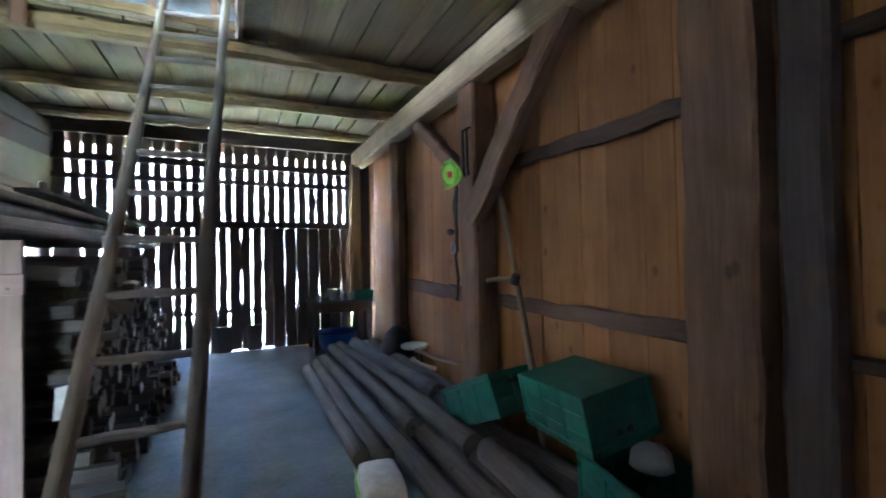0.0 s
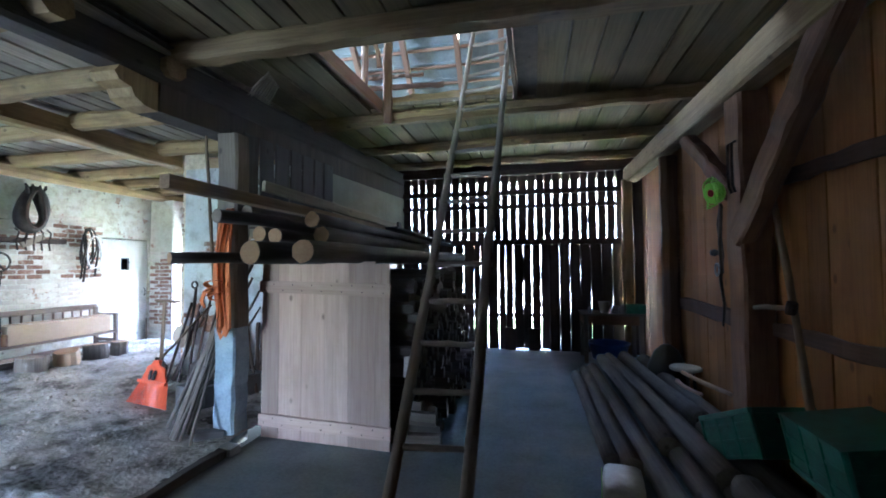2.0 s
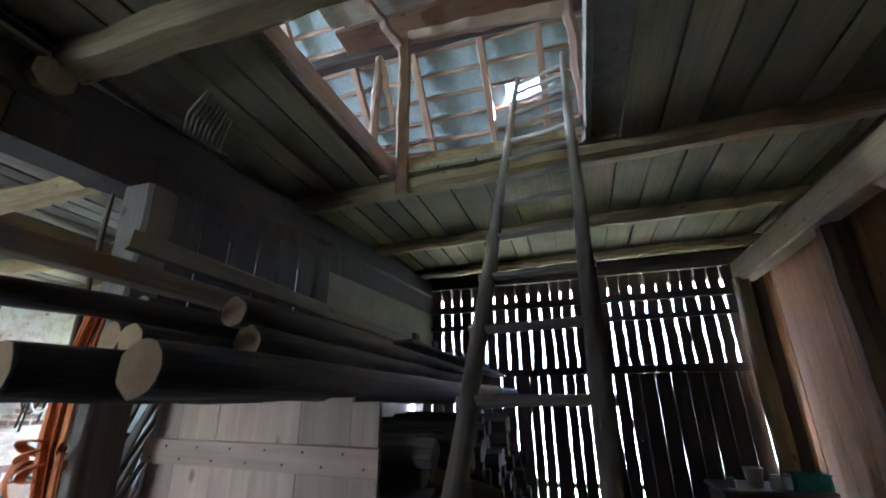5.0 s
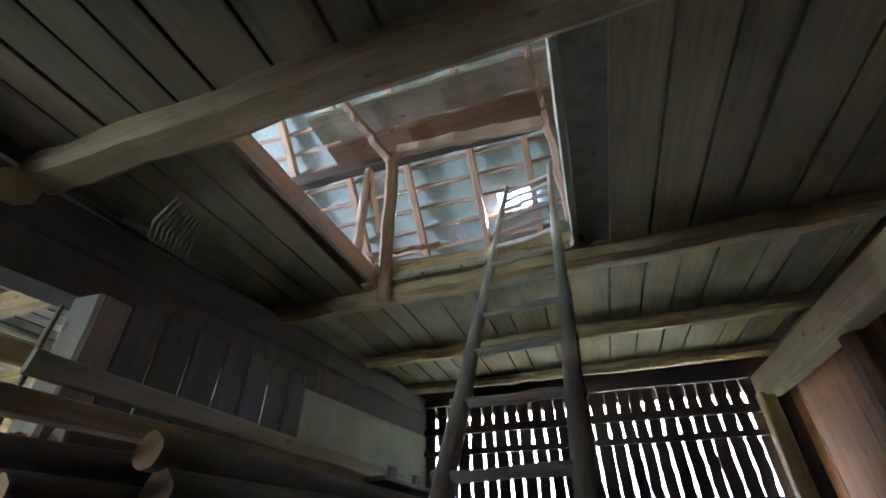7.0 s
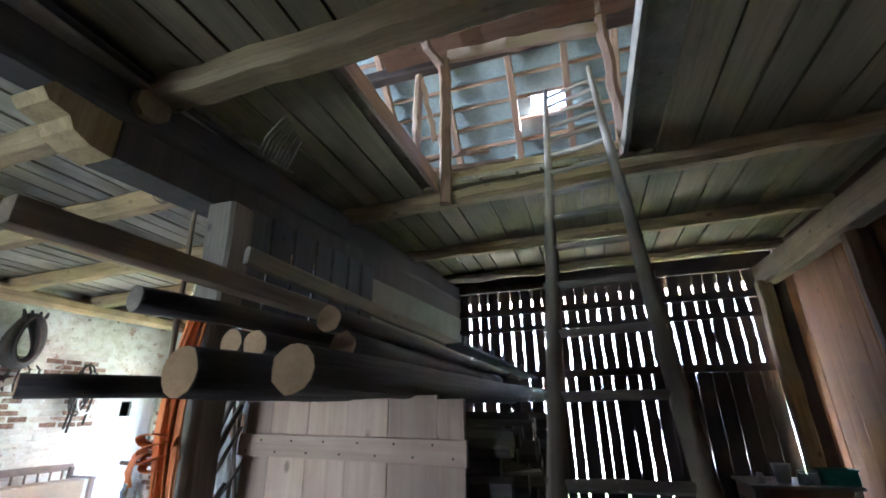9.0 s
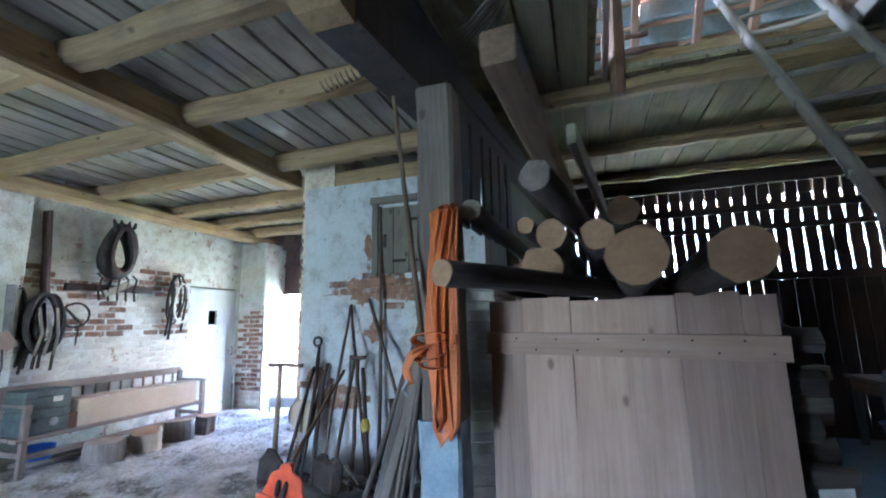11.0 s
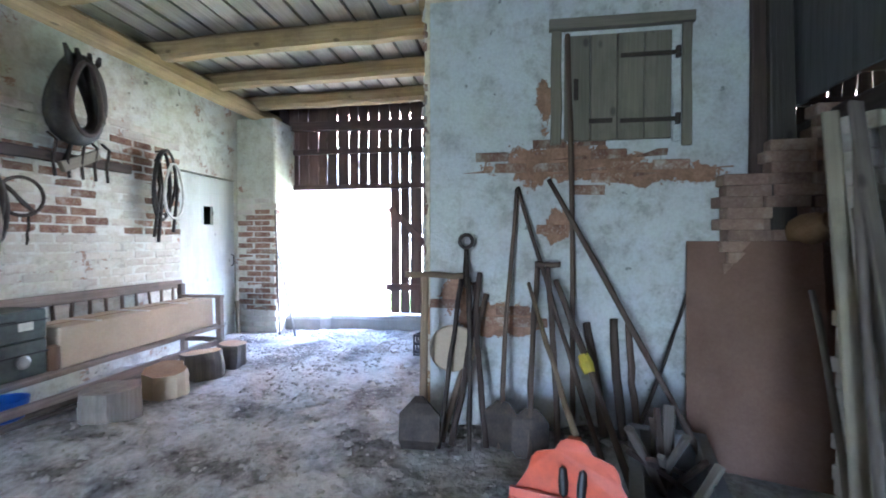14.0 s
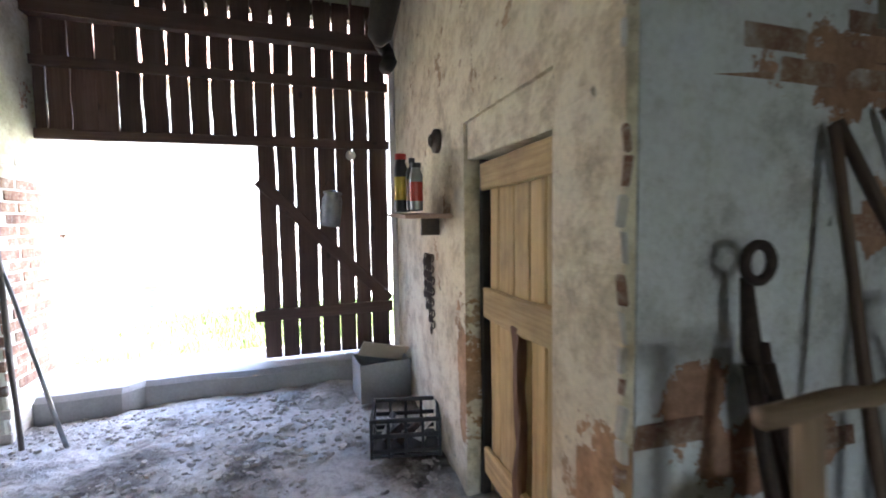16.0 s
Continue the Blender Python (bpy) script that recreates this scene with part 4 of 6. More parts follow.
def plank_door():
    """The pale plank door leaning before the firewood."""
    d = root("plank_door", -1.3, 3.9, floor_a(3.85), "pale weathered plank door standing before stacked firewood", "door")
    a, b = Vector((-1.99, 3.95, 0)), Vector((-0.64, 3.86, 0))
    u = (b - a).normalized()
    back = Vector((-u.y, u.x, 0))
    widths = (0.19, 0.25, 0.25, 0.245, 0.27, 0.14)
    s = 0.0
    for i, w in enumerate(widths):
        p = a + u * (s + w / 2)
        plank("board", (p.x, p.y, -0.125), (p.x, p.y, 1.555 + 0.012 * math.sin(i * 2.1)), w - 0.0015, 0.028, M_PANEL, d, seg=5, jit=0.0008, bev=0.002, roll=math.degrees(math.atan2(u.y, u.x)))
        s += w
    for z, h in ((1.325, 0.115), (0.05, 0.115)):
        p0, p1 = a - back * 0.029 - u * 0.01, b - back * 0.029 + u * 0.012
        bt = plank("batten", (p0.x, p0.y, z), (p1.x, p1.y, z - 0.02), 0.027, h, M_PANEL, d, seg=5, jit=0.002, bev=0.004)
        for i in range(13):
            q = p0 + u * (0.06 + i * 0.104) - back * 0.016
            part("nail", bm_lathe([(0.006, 0), (0.005, 0.004)], 6), M_IRON, bt, "", along(q + Vector((0, 0, z + (0.028 if i % 2 else -0.028) - 0.018 * i / 13)), q + Vector((0, 0, z)) - back)[0])


plank_door()


def ladder():
    ld = root("ladder", -0.01, 2.45, floor_a(2.45), "long weathered wooden ladder leaning up into the loft hatch", "ladder")
    l0, l1 = Vector((-0.24, 2.42, -0.12)), Vector((-0.17, 4.95, 3.4))
    r0, r1 = Vector((0.214, 2.47, -0.12)), Vector((0.335, 4.85, 3.4))
    l2, r2 = l0 + (l1 - l0) * 1.52, r0 + (r1 - r0) * 1.56
    pole("rail", l0, l2, 0.042, 0.03, M_LADDER, ld, seg=14, sides=10, bend=0.015)
    pole("rail", r0, r2, 0.042, 0.03, M_LADDER, ld, seg=14, sides=10, bend=0.012)
    for i in range(18):
        f = 0.063 + 0.0815 * i
        a, b = l0 + (l1 - l0) * f, r0 + (r1 - r0) * f
        e = (b - a).normalized() * 0.03
        plank("rung", a - e, b + e, 0.035, 0.04, M_LADDER, ld, seg=6, jit=0.003, bev=0.012)


ladder()


def log(p0, p1, r0, r1, material=M_LOG_PALE, label="", group="", seed=0, bend=0.02, sides=14, end=M_END):
    m, length = along(p0, p1)
    ob = part("log", bm_pole(r0, r1, length, sides=sides, seg=10, jit=0.004, bend=bend, seed=seed, cap_mat=1, rugged=0.06), [material, end], None, "", m, smooth=False)
    for f in ob.data.polygons:
        f.use_smooth = f.material_index == 0
    return tagged(ob, label, "log", group)


# round poles heaped on the floor along the wall
for i, (x0, y0, x1, y1, z0, z1, r0, r1) in enumerate((
        (1.22, 3.85, 1.17, 6.25, 0.0, 0.02, 0.075, 0.07), (1.36, 3.75, 1.3, 6.45, 0.0, 0.03, 0.085, 0.075), (1.53, 2.5, 1.42, 6.6, 0.0, 0.03, 0.09, 0.075),
        (1.66, 3.9, 1.56, 6.7, 0.12, 0.14, 0.085, 0.075), (1.73, 2.4, 1.7, 6.8, 0.0, 0.03, 0.09, 0.08), (1.87, 3.35, 1.66, 6.75, 0.14, 0.15, 0.09, 0.075),
        (1.93, 2.5, 1.88, 6.7, 0.0, 0.03, 0.095, 0.08), (2.04, 4.3, 1.86, 6.7, 0.17, 0.17, 0.1, 0.085), (2.12, 2.1, 2.02, 4.2, 0.16, 0.17, 0.095, 0.085),
        (2.2, 4.1, 2.1, 6.6, 0.1, 0.13, 0.12, 0.1), (2.12, 2.3, 2.1, 4.0, 0.0, 0.0, 0.09, 0.085), (1.8, 2.2, 1.9, 3.2, 0.15, 0.16, 0.1, 0.095))):
    log((x0, y0, floor_a(y0) + z0 + r0), (x1, y1, floor_a(y1) + z1 + r1), r0, r1, M_BARK, "grey-brown round pole lying in a heap on the floor", "poles heaped on the floor", 100 + i, end=M_LOG_PALE)
for p0, p1 in (((2.1, 5.0, 0.42), (2.28, 4.35, 0.40)), ((2.02, 4.9, 0.36), (2.1, 4.5, 0.34))):
    tagged(pole("stick", p0, p1, 0.022, 0.018, M_PANEL, None, seg=5, bend=0.02), "pale peeled stick lying on the poles", "stick")


def sack_box():
    b = root("paper_sack", 1.21, 3.36, floor_a(3.3), "small white paper sack with green side", "sack", rz=-8)
    w = WORLD[b.name]
    bm = bmesh.new()
    rr = random.Random(3)
    rings = []
    for z, s in ((0.0, 0.93), (0.03, 1.0), (0.11, 1.02), (0.17, 0.97), (0.19, 0.85)):
        ring = []
        for k in range(20):
            a = 2 * math.pi * k / 20
            ex = lambda c: math.copysign(abs(c) ** 0.35, c)
            ring.append((0.135 * s * ex(math.cos(a)) + rr.uniform(-0.004, 0.004), 0.24 * s * ex(math.sin(a)) + rr.uniform(-0.004, 0.004), z + rr.uniform(-0.003, 0.003)))
        rings.append(ring)
    part("body", loft(bm, rings), M_WHITE_PL, b, "", w, smooth=True)
    part("side_print", bm_box(-0.143, -0.2, 0.03, -0.139, 0.2, 0.15), M_LIME, b, "green printed side", w)
    bm = bmesh.new()
    add_box(bm, -0.04, -0.04, 0, 0.04, 0.04, 0.004)
    part("emblem", bm, M_BLUE_PL, b, "plain blue diamond on the end", w @ pose(0, -0.247, 0.085, 90, 0, 0) @ pose(0, 0, 0, 0, 0, 45))


sack_box()


def crate(x, y, z, rz, rx=0, ry=0):
    """A green plastic crate with ribbed walls."""
    c = root("plastic_crate", x, y, z, "dark green ribbed plastic crate stacked by the board wall", "crate", "green crates", rz=rz)
    w = WORLD[c.name] @ pose(0, 0, 0, rx, ry, 0)
    L, W, H = 0.3, 0.2, 0.3
    part("base", bm_box(-L, -W, 0, L, W, 0.015), M_CRATE, c, "", w)
    for sx, sy, ln, turn in ((0, -W, L, 0), (0, W, L, 0), (-L, 0, W, 90), (L, 0, W, 90)):
        bm = bmesh.new()
        add_box(bm, -ln, -0.004, 0.012, ln, 0.004, H - 0.03, 0.002)
        for k in range(3):
            add_box(bm, -ln, -0.009, 0.0 + k * 0.1, ln, 0.009, 0.022 + k * 0.1, 0.003)
        n = 4 if turn == 0 else 3
        for k in range(n):
            xx = -ln + 2 * ln * k / (n - 1)
            add_box(bm, xx - 0.014, -0.012, 0.0, xx + 0.014, 0.012, H, 0.003)
        part("side", bm, M_CRATE, c, "", w @ pose(sx, sy, 0, 0, 0, turn))
    bm = bmesh.new()
    for a in ((-L - 0.018, -W - 0.018, L + 0.018, -W + 0.006), (-L - 0.018, W - 0.006, L + 0.018, W + 0.018), (-L - 0.018, -W + 0.006, -L + 0.006, W - 0.006), (L - 0.006, -W + 0.006, L + 0.018, W - 0.006)):
        add_box(bm, a[0], a[1], H - 0.035, a[2], a[3], H, 0.005)
    part("rim", bm, M_CRATE, c, "thick rim", w)
    # no hole is cut: a black strip paints its shade
    for sx in (-1, 1):
        part("hand_grip", bm_box(-0.055, -0.004, -0.016, 0.055, 0.004, 0.016, 0.003), M_BLACK, c, "black strip painting the shade of a hand hole", w @ pose(sx * (L + 0.0065), 0, H - 0.08, 0, 0, 90))
    return c


crate(2.14, 2.12, 0.1, 80)
crate(2.14, 2.62, 0.735, 84, 170, 3)
crate(2.14, 3.5, 0.2, 100, 0, 24)
bm = bmesh.new()
loft(bm, [[(0.1 * s * math.cos(a) * (1 + 0.12 * math.sin(3 * a + z * 9)), 0.13 * s * math.sin(a) * (1 + 0.1 * math.cos(4 * a)), z) for a in (2 * math.pi * k / 18 for k in range(18))] for s, z in ((0.7, 0), (1.0, 0.05), (0.95, 0.14), (0.6, 0.21), (0.2, 0.24))])
tagged(part("grey_bag", bm, M_SILL, None, "", pose(2.16, 2.16, 0.4) @ Matrix.Diagonal((1.0, 0.75, 0.5, 1.0)), smooth=True), "crumpled grey bag on a green crate", "bag")


def table():
    t = root("table", 1.85, 7.6, 0.02, "small old wooden table beside the gate", "table")
    for i in range(4):
        plank("top_board", (1.36, 7.34 + 0.17 * i, 0.745), (2.3, 7.34 + 0.17 * i, 0.745), 0.165, 0.03, M_POLE, t, seg=3, jit=0.001)
    plank("apron", (1.4, 7.29, 0.66), (2.26, 7.29, 0.66), 0.025, 0.14, M_FRAME, t, seg=3)
    plank("apron", (1.4, 7.87, 0.66), (2.26, 7.87, 0.66), 0.025, 0.14, M_FRAME, t, seg=3)
    plank("apron", (1.4, 7.31, 0.66), (1.4, 7.85, 0.66), 0.025, 0.14, M_FRAME, t, seg=3)
    for lx in (1.42, 2.24):
        for ly in (7.31, 7.85):
            plank("leg", (lx, ly, floor_a(ly)), (lx, ly, 0.73), 0.06, 0.06, M_POLE, t, seg=3, taper=1.15)


table()
p = part("pot", bm_lathe([(0.05, 0), (0.062, 0.02), (0.085, 0.17), (0.09, 0.175), (0.08, 0.17), (0.056, 0.03), (0.0, 0.025)], 20), M_WHITE_PL, None, "", pose(1.72, 7.46, 0.762), smooth=True)
tagged(p, "white plastic pot on the table", "pot")
for i, (jx, jy, r, h) in enumerate(((1.5, 7.41, 0.035, 0.08), (1.86, 7.36, 0.05, 0.09), (1.95, 7.38, 0.05, 0.09), (1.9, 7.5, 0.045, 0.1), (2.02, 7.52, 0.045, 0.11))):
    j = root("glass_jar", jx, jy, 0.761, "empty glass preserving jar on the table", "jar", "jars on the table")
    part("body", bm_lathe([(r * 0.9, 0), (r, 0.01), (r, h * 0.75), (r * 0.8, h * 0.9), (r * 0.8, h)], 14), M_GLASSY, j, "", WORLD[j.name], smooth=True)
    part("lid", bm_lathe([(r * 0.84, h), (r * 0.84, h + 0.012), (0.0, h + 0.012)], 14), M_STEEL, j, "metal lid", WORLD[j.name])
gc = root("green_box", 2.18, 7.46, 0.762, "green plastic box with things on the table", "box")
bm = bmesh.new()
for a in ((-0.14, -0.1, 0, 0.14, 0.1, 0.012), (-0.14, -0.1, 0.012, 0.14, -0.09, 0.13), (-0.14, 0.09, 0.012, 0.14, 0.1, 0.13), (-0.14, -0.09, 0.012, -0.13, 0.09, 0.13), (0.13, -0.09, 0.012, 0.14, 0.09, 0.13)):
    add_box(bm, *a)
part("body", bm, M_CRATE, gc)
part("rim", bm_tube([(-0.145, -0.105, 0.13), (0.145, -0.105, 0.13), (0.145, 0.105, 0.13), (-0.145, 0.105, 0.13)], 0.008, 6, True), M_CRATE, gc)
bt = root("blue_tub", 1.8, 7.58, floor_a(7.58), "blue plastic tub under the table", "tub")
part("body", bm_lathe([(0.2, 0), (0.25, 0.02), (0.31, 0.26), (0.325, 0.27), (0.3, 0.26), (0.24, 0.04), (0, 0.03)], 26), M_BLUE_PL, bt, "", WORLD[bt.name], smooth=True)
part("rim", bm_tube([(0.32 * math.cos(a), 0.32 * math.sin(a), 0.27) for a in (2 * math.pi * k / 26 for k in range(26))], 0.012, 6, True), M_BLUE_PL, bt)
st = root("round_stool", 2.3, 5.55, floor_a(5.5), "round pale-topped stool behind the poles", "stool")
part("seat", bm_lathe([(0.15, 0.4), (0.165, 0.41), (0.165, 0.435), (0.15, 0.445), (0, 0.445)], 24), M_WHITE_PL, st, "pale round seat", WORLD[st.name], smooth=False)
for k in range(3):
    a = 2.1 * k + 0.4
    pole("leg", Vector((2.3 + 0.15 * math.cos(a), 5.55 + 0.15 * math.sin(a), floor_a(5.5))), Vector((2.3 + 0.09 * math.cos(a), 5.55 + 0.09 * math.sin(a), floor_a(5.5) + 0.4)), 0.016, 0.016, M_IRON, st, seg=2)
bm = bmesh.new()
loft(bm, [[(0.22 * s * math.cos(a) * (1 + 0.15 * math.sin(2 * a + 1)), 0.2 * s * math.sin(a) * (1 + 0.12 * math.cos(3 * a)), z) for a in (2 * math.pi * k / 16 for k in range(16))] for s, z in ((0.8, 0), (1, 0.1), (0.9, 0.3), (0.55, 0.48), (0.2, 0.55))])
tagged(part("dark_bag", bm, M_BLACK, None, "", pose(2.2, 6.25 - 0.35, 0.0), smooth=True), "dark slumped bag beside the post", "bag")


def wall_reel():
    r = root("trimmer_reel", 2.06, 3.98, 2.1, "lime green string reel hanging on the post", "reel")
    w = WORLD[r.name]
    part("drum", bm_lathe([(0.05, -0.03), (0.085, -0.028), (0.085, -0.018), (0.06, -0.014), (0.06, 0.014), (0.085, 0.018), (0.085, 0.028), (0.05, 0.03)], 22), M_LIME, r, "", w @ pose(0, 0, 0, 0, 80, 20), smooth=False)
    part("hub", bm_lathe([(0.03, -0.036), (0.03, 0.036), (0.0, 0.036)], 12), M_RED, r, "dull red hub", w @ pose(0, 0, 0, 0, 80, 20))
    for k in range(4):
        rad = 0.088 + 0.007 * k
        part("line", bm_tube([(0.02 * math.sin(3 * a + k) - 0.01 * k, rad * math.cos(a), rad * math.sin(a) * (1.0 + 0.06 * k)) for a in (2 * math.pi * i / 30 for i in range(30))], 0.004, 5, True), M_LIME, r, "", w)
    part("loop", bm_tube([(0.0, 0.12 + 0.07 * math.cos(a), 0.04 + 0.1 * math.sin(a)) for a in (2 * math.pi * i / 24 for i in range(24))], 0.003, 5, True), M_LIME, r, "", w)


wall_reel()
ch = root("harness_strap", 2.16, 4.42, 1.5, "dark leather strap with buckle hanging on the post", "strap")
part("strap", bm_tube([(2.15, 4.4, 2.02), (2.14, 4.43, 1.85), (2.15, 4.4, 1.6), (2.14, 4.42, 1.4), (2.16, 4.41, 1.2), (2.15, 4.42, 1.02)], [0.011, 0.014, 0.016, 0.012, 0.011, 0.008], 8), M_LEATHER, ch, "", Matrix(), True)
part("strap", bm_tube([(2.14, 4.37, 2.0), (2.12, 4.36, 1.7), (2.14, 4.38, 1.45)], 0.014, 6), M_LEATHER, ch, "", Matrix(), True)
part("buckle", bm_tube([(2.11, 4.4 + 0.035 * math.cos(a), 1.48 + 0.05 * math.sin(a)) for a in (2 * math.pi * i / 12 for i in range(12))], 0.008, 6, True), M_STEEL, ch, "pale metal buckle", Matrix())
part("knob", bm_lathe([(0.0, -0.03), (0.03, -0.02), (0.035, 0), (0.03, 0.02), (0.0, 0.03)], 12), M_BLACK, ch, "", pose(2.12, 4.47, 1.62), True)
ch.location += Vector((-0.02, -0.35, 0.0))
hk = root("iron_hooks", 2.2, 4.25, 2.3, "old iron hooks hanging on the post", "hook")
for k, yy in enumerate((4.2, 4.27)):
    part("hook", bm_tube([(2.2, yy, 2.5), (2.17, yy, 2.48), (2.16, yy - 0.02, 2.3 - 0.06 * k), (2.17, yy, 2.15), (2.2, yy + 0.03, 2.1)], 0.011, 6), M_IRON, hk, "", Matrix(), True)
hk.location += Vector((0.0, -0.28, 0.0))
sc = root("scythe_snath", 2.3, 3.6, 0.0, "wooden scythe shaft leaning on the amber boards", "tool")
pole("shaft", (2.16, 2.88, -0.12), (2.37, 3.76, 2.0), 0.026, 0.022, M_HANDLE, sc, seg=10, bend=0.03)
pole("grip", (2.29, 3.42, 1.23), (2.15, 3.6, 1.22), 0.018, 0.016, M_HANDLE, sc, seg=3)
part("collar", bm_lathe([(0.032, -0.04), (0.036, 0), (0.032, 0.04)], 10), M_IRON, sc, "", pose(2.29, 3.42, 1.23, 20))


def firewood():
    """A rick of split logs with their ends to the walkway."""
    f = root("firewood_stack", -1.2, 5.4, 0, "tall stack of dark split firewood", "firewood")
    rr = random.Random(11)
    shapes = []
    for s in range(6):
        bm = bmesh.new()
        n = rr.choice((4, 5, 6, 7))
        ring = [(0.062 * math.cos(2 * math.pi * k / n) * rr.uniform(0.8, 1.25), 0.055 * math.sin(2 * math.pi * k / n) * rr.uniform(0.8, 1.25)) for k in range(n)]
        loft(bm, [[(a * q + rr.uniform(-0.004, 0.004), b * q, z) for a, b in ring] for z, q in ((-0.5, 0.98), (0.0, 1.03), (0.5, 0.98))], cap_mat=1)
        ob = part("split_log", bm, [M_LOG, M_LOG_PALE], f, "", along((-1.1, 4.05, 0.05), (-0.2, 4.05, 0.05))[0])
        shapes.append(ob.data)
    row = 0
    z = -0.06
    while z < 1.42:
        yy = 4.02 + (0.06 if row % 2 else 0)
        while yy < 7.0:
            if not (z > 1.1 and yy > 6.3):
                out = rr.uniform(-0.09, 0.07)
                xe = -0.95 + out + (0.16 if z < 0.2 else 0)
                m = along((xe, yy, z + 0.02 + floor_a(yy) + 0.1), (xe + 1, yy + rr.uniform(-0.05, 0.05), z + floor_a(yy) + 0.12 + rr.uniform(-0.03, 0.03)), rr.uniform(0, 360))[0]
                share("split_log", rr.choice(shapes), m, f)
            yy += 0.115 + rr.uniform(-0.006, 0.02)
        z += 0.1
        row += 1
    part("core", bm_box(-1.9, 4.1, -0.1, -0.64, 7.0, 1.38), M_LOG, f, "", Matrix())
    for k, (p0, p1) in enumerate((((-0.8, 4.05, 1.3), (-0.3, 4.55, 1.08)), ((-0.9, 4.1, 1.1), (-0.35, 4.25, 1.16)), ((-0.8, 4.0, 0.9), (-0.35, 4.35, 0.92)))):
        plank("offcut", p0, p1, 0.1, 0.09 - 0.02 * k, M_LOG_PALE, f, seg=3)


firewood()
bm = bmesh.new()
loft(bm, [[(-0.56 + 0.0, 3.97, 0.5), (-0.43, 3.95, 0.52), (-0.43, 3.96, 0.72), (-0.55, 3.98, 0.73)], [(-0.56, 3.972, 0.5), (-0.43, 3.952, 0.52), (-0.43, 3.962, 0.72), (-0.55, 3.982, 0.73)]])
tagged(part("paper_sheet", bm, M_BULB), "white paper sheet stuck before the firewood", "paper")

# logs and planks lying over the firewood
TOP = "timber lying over the firewood"
for i, (p0, p1, r0, r1, mt) in enumerate((
        ((-1.33, 2.83, 1.625), (-0.9, 6.9, 1.64), 0.085, 0.085, M_LOG), ((-1.02, 3.0, 1.635), (-0.62, 7.6, 1.66), 0.088, 0.08, M_LOG),
        ((-1.63, 3.3, 1.665), (-1.5, 6.9, 1.66), 0.085, 0.085, M_LOG), ((-1.9, 3.62, 1.66), (-1.85, 6.9, 1.64), 0.055, 0.06, M_LOG),
        ((-1.41, 3.25, 1.77), (-1.3, 6.8, 1.78), 0.062, 0.06, M_LOG), ((-1.59, 3.3, 1.79), (-1.4, 6.8, 1.79), 0.062, 0.06, M_LOG),
        ((-1.2, 3.62, 1.80), (-1.05, 6.8, 1.80), 0.075, 0.07, M_LOG), ((-1.6, 2.82, 1.89), (-0.95, 6.7, 1.9), 0.05, 0.055, M_LOG),
        ((-1.28, 3.6, 1.94), (-1.1, 6.8, 1.92), 0.07, 0.06, M_LOG), ((-1.72, 3.55, 1.89), (-1.5, 6.8, 1.9), 0.04, 0.05, M_LOG),
        ((-2.03, 3.74, 2.05), (-1.8, 6.8, 1.97), 0.06, 0.06, M_LOG))):
    log(p0, p1, r0, r1, mt, "dark round log with pale sawn end lying over the firewood", TOP, 300 + i, 0.015, end=M_LOG_PALE if i in (7, 10) else M_END)
log((-1.86, 2.69, 1.59), (-0.95, 4.6, 1.6), 0.042, 0.05, M_LOG, "thin dark log jutting out over the plank door", TOP, 320, 0.01)
tagged(plank("plank", (-1.63, 2.4, 2.06), (-1.3, 6.5, 2.02), 0.085, 0.085, M_HANDLE), "brown squared timber lying over the logs", "plank", TOP)
tagged(plank("plank", (-1.48, 3.2, 2.17), (-1.12, 5.7, 2.03), 0.035, 0.085, M_SHUTTER), "pale grey plank lying on edge over the logs", "plank", TOP)
notched = plank("plank", (-1.02, 5.0, 1.98), (-0.72, 7.3, 1.86), 0.16, 0.03, M_DARKBOARD)
tagged(notched, "notched dark board lying on the logs", "plank", TOP)
for k in range(7):
    f = (k + 0.5) / 7
    q = Vector((-1.02, 5.0, 1.98)).lerp(Vector((-0.72, 7.3, 1.86)), f)
    plank("tooth", q + Vector((0.02, 0, 0.012)), q + Vector((0.02, 0, 0.085)), 0.03, 0.1, M_DARKBOARD, notched, seg=2, jit=0.001)

# orange strap coil hung on a log end by the post


def bm_band(points, width, thick=0.006, twist=0.0, turn=0.0):
    """A flat webbing band along a chain of points; twist and turn: degrees over its length and at its start."""
    pts = [Vector(p) for p in points]
    n, rings = len(pts), []
    for i, p in enumerate(pts):
        d = (pts[min(i + 1, n - 1)] - pts[max(i - 1, 0)]).normalized()
        side = d.cross(Vector((0.05, 1, 0.1))).normalized()
        a = radians(turn + twist * i / (n - 1))
        u = side * math.cos(a) + d.cross(side) * math.sin(a)
        v = d.cross(u)
        rings.append([p + u * (width / 2) * c + v * (thick / 2) * e for c, e in ((-1, -0.6), (-0.8, -1), (0.8, -1), (1, -0.6), (1, 0.6), (0.8, 1), (-0.8, 1), (-1, 0.6))])
    return loft(bmesh.new(), rings)


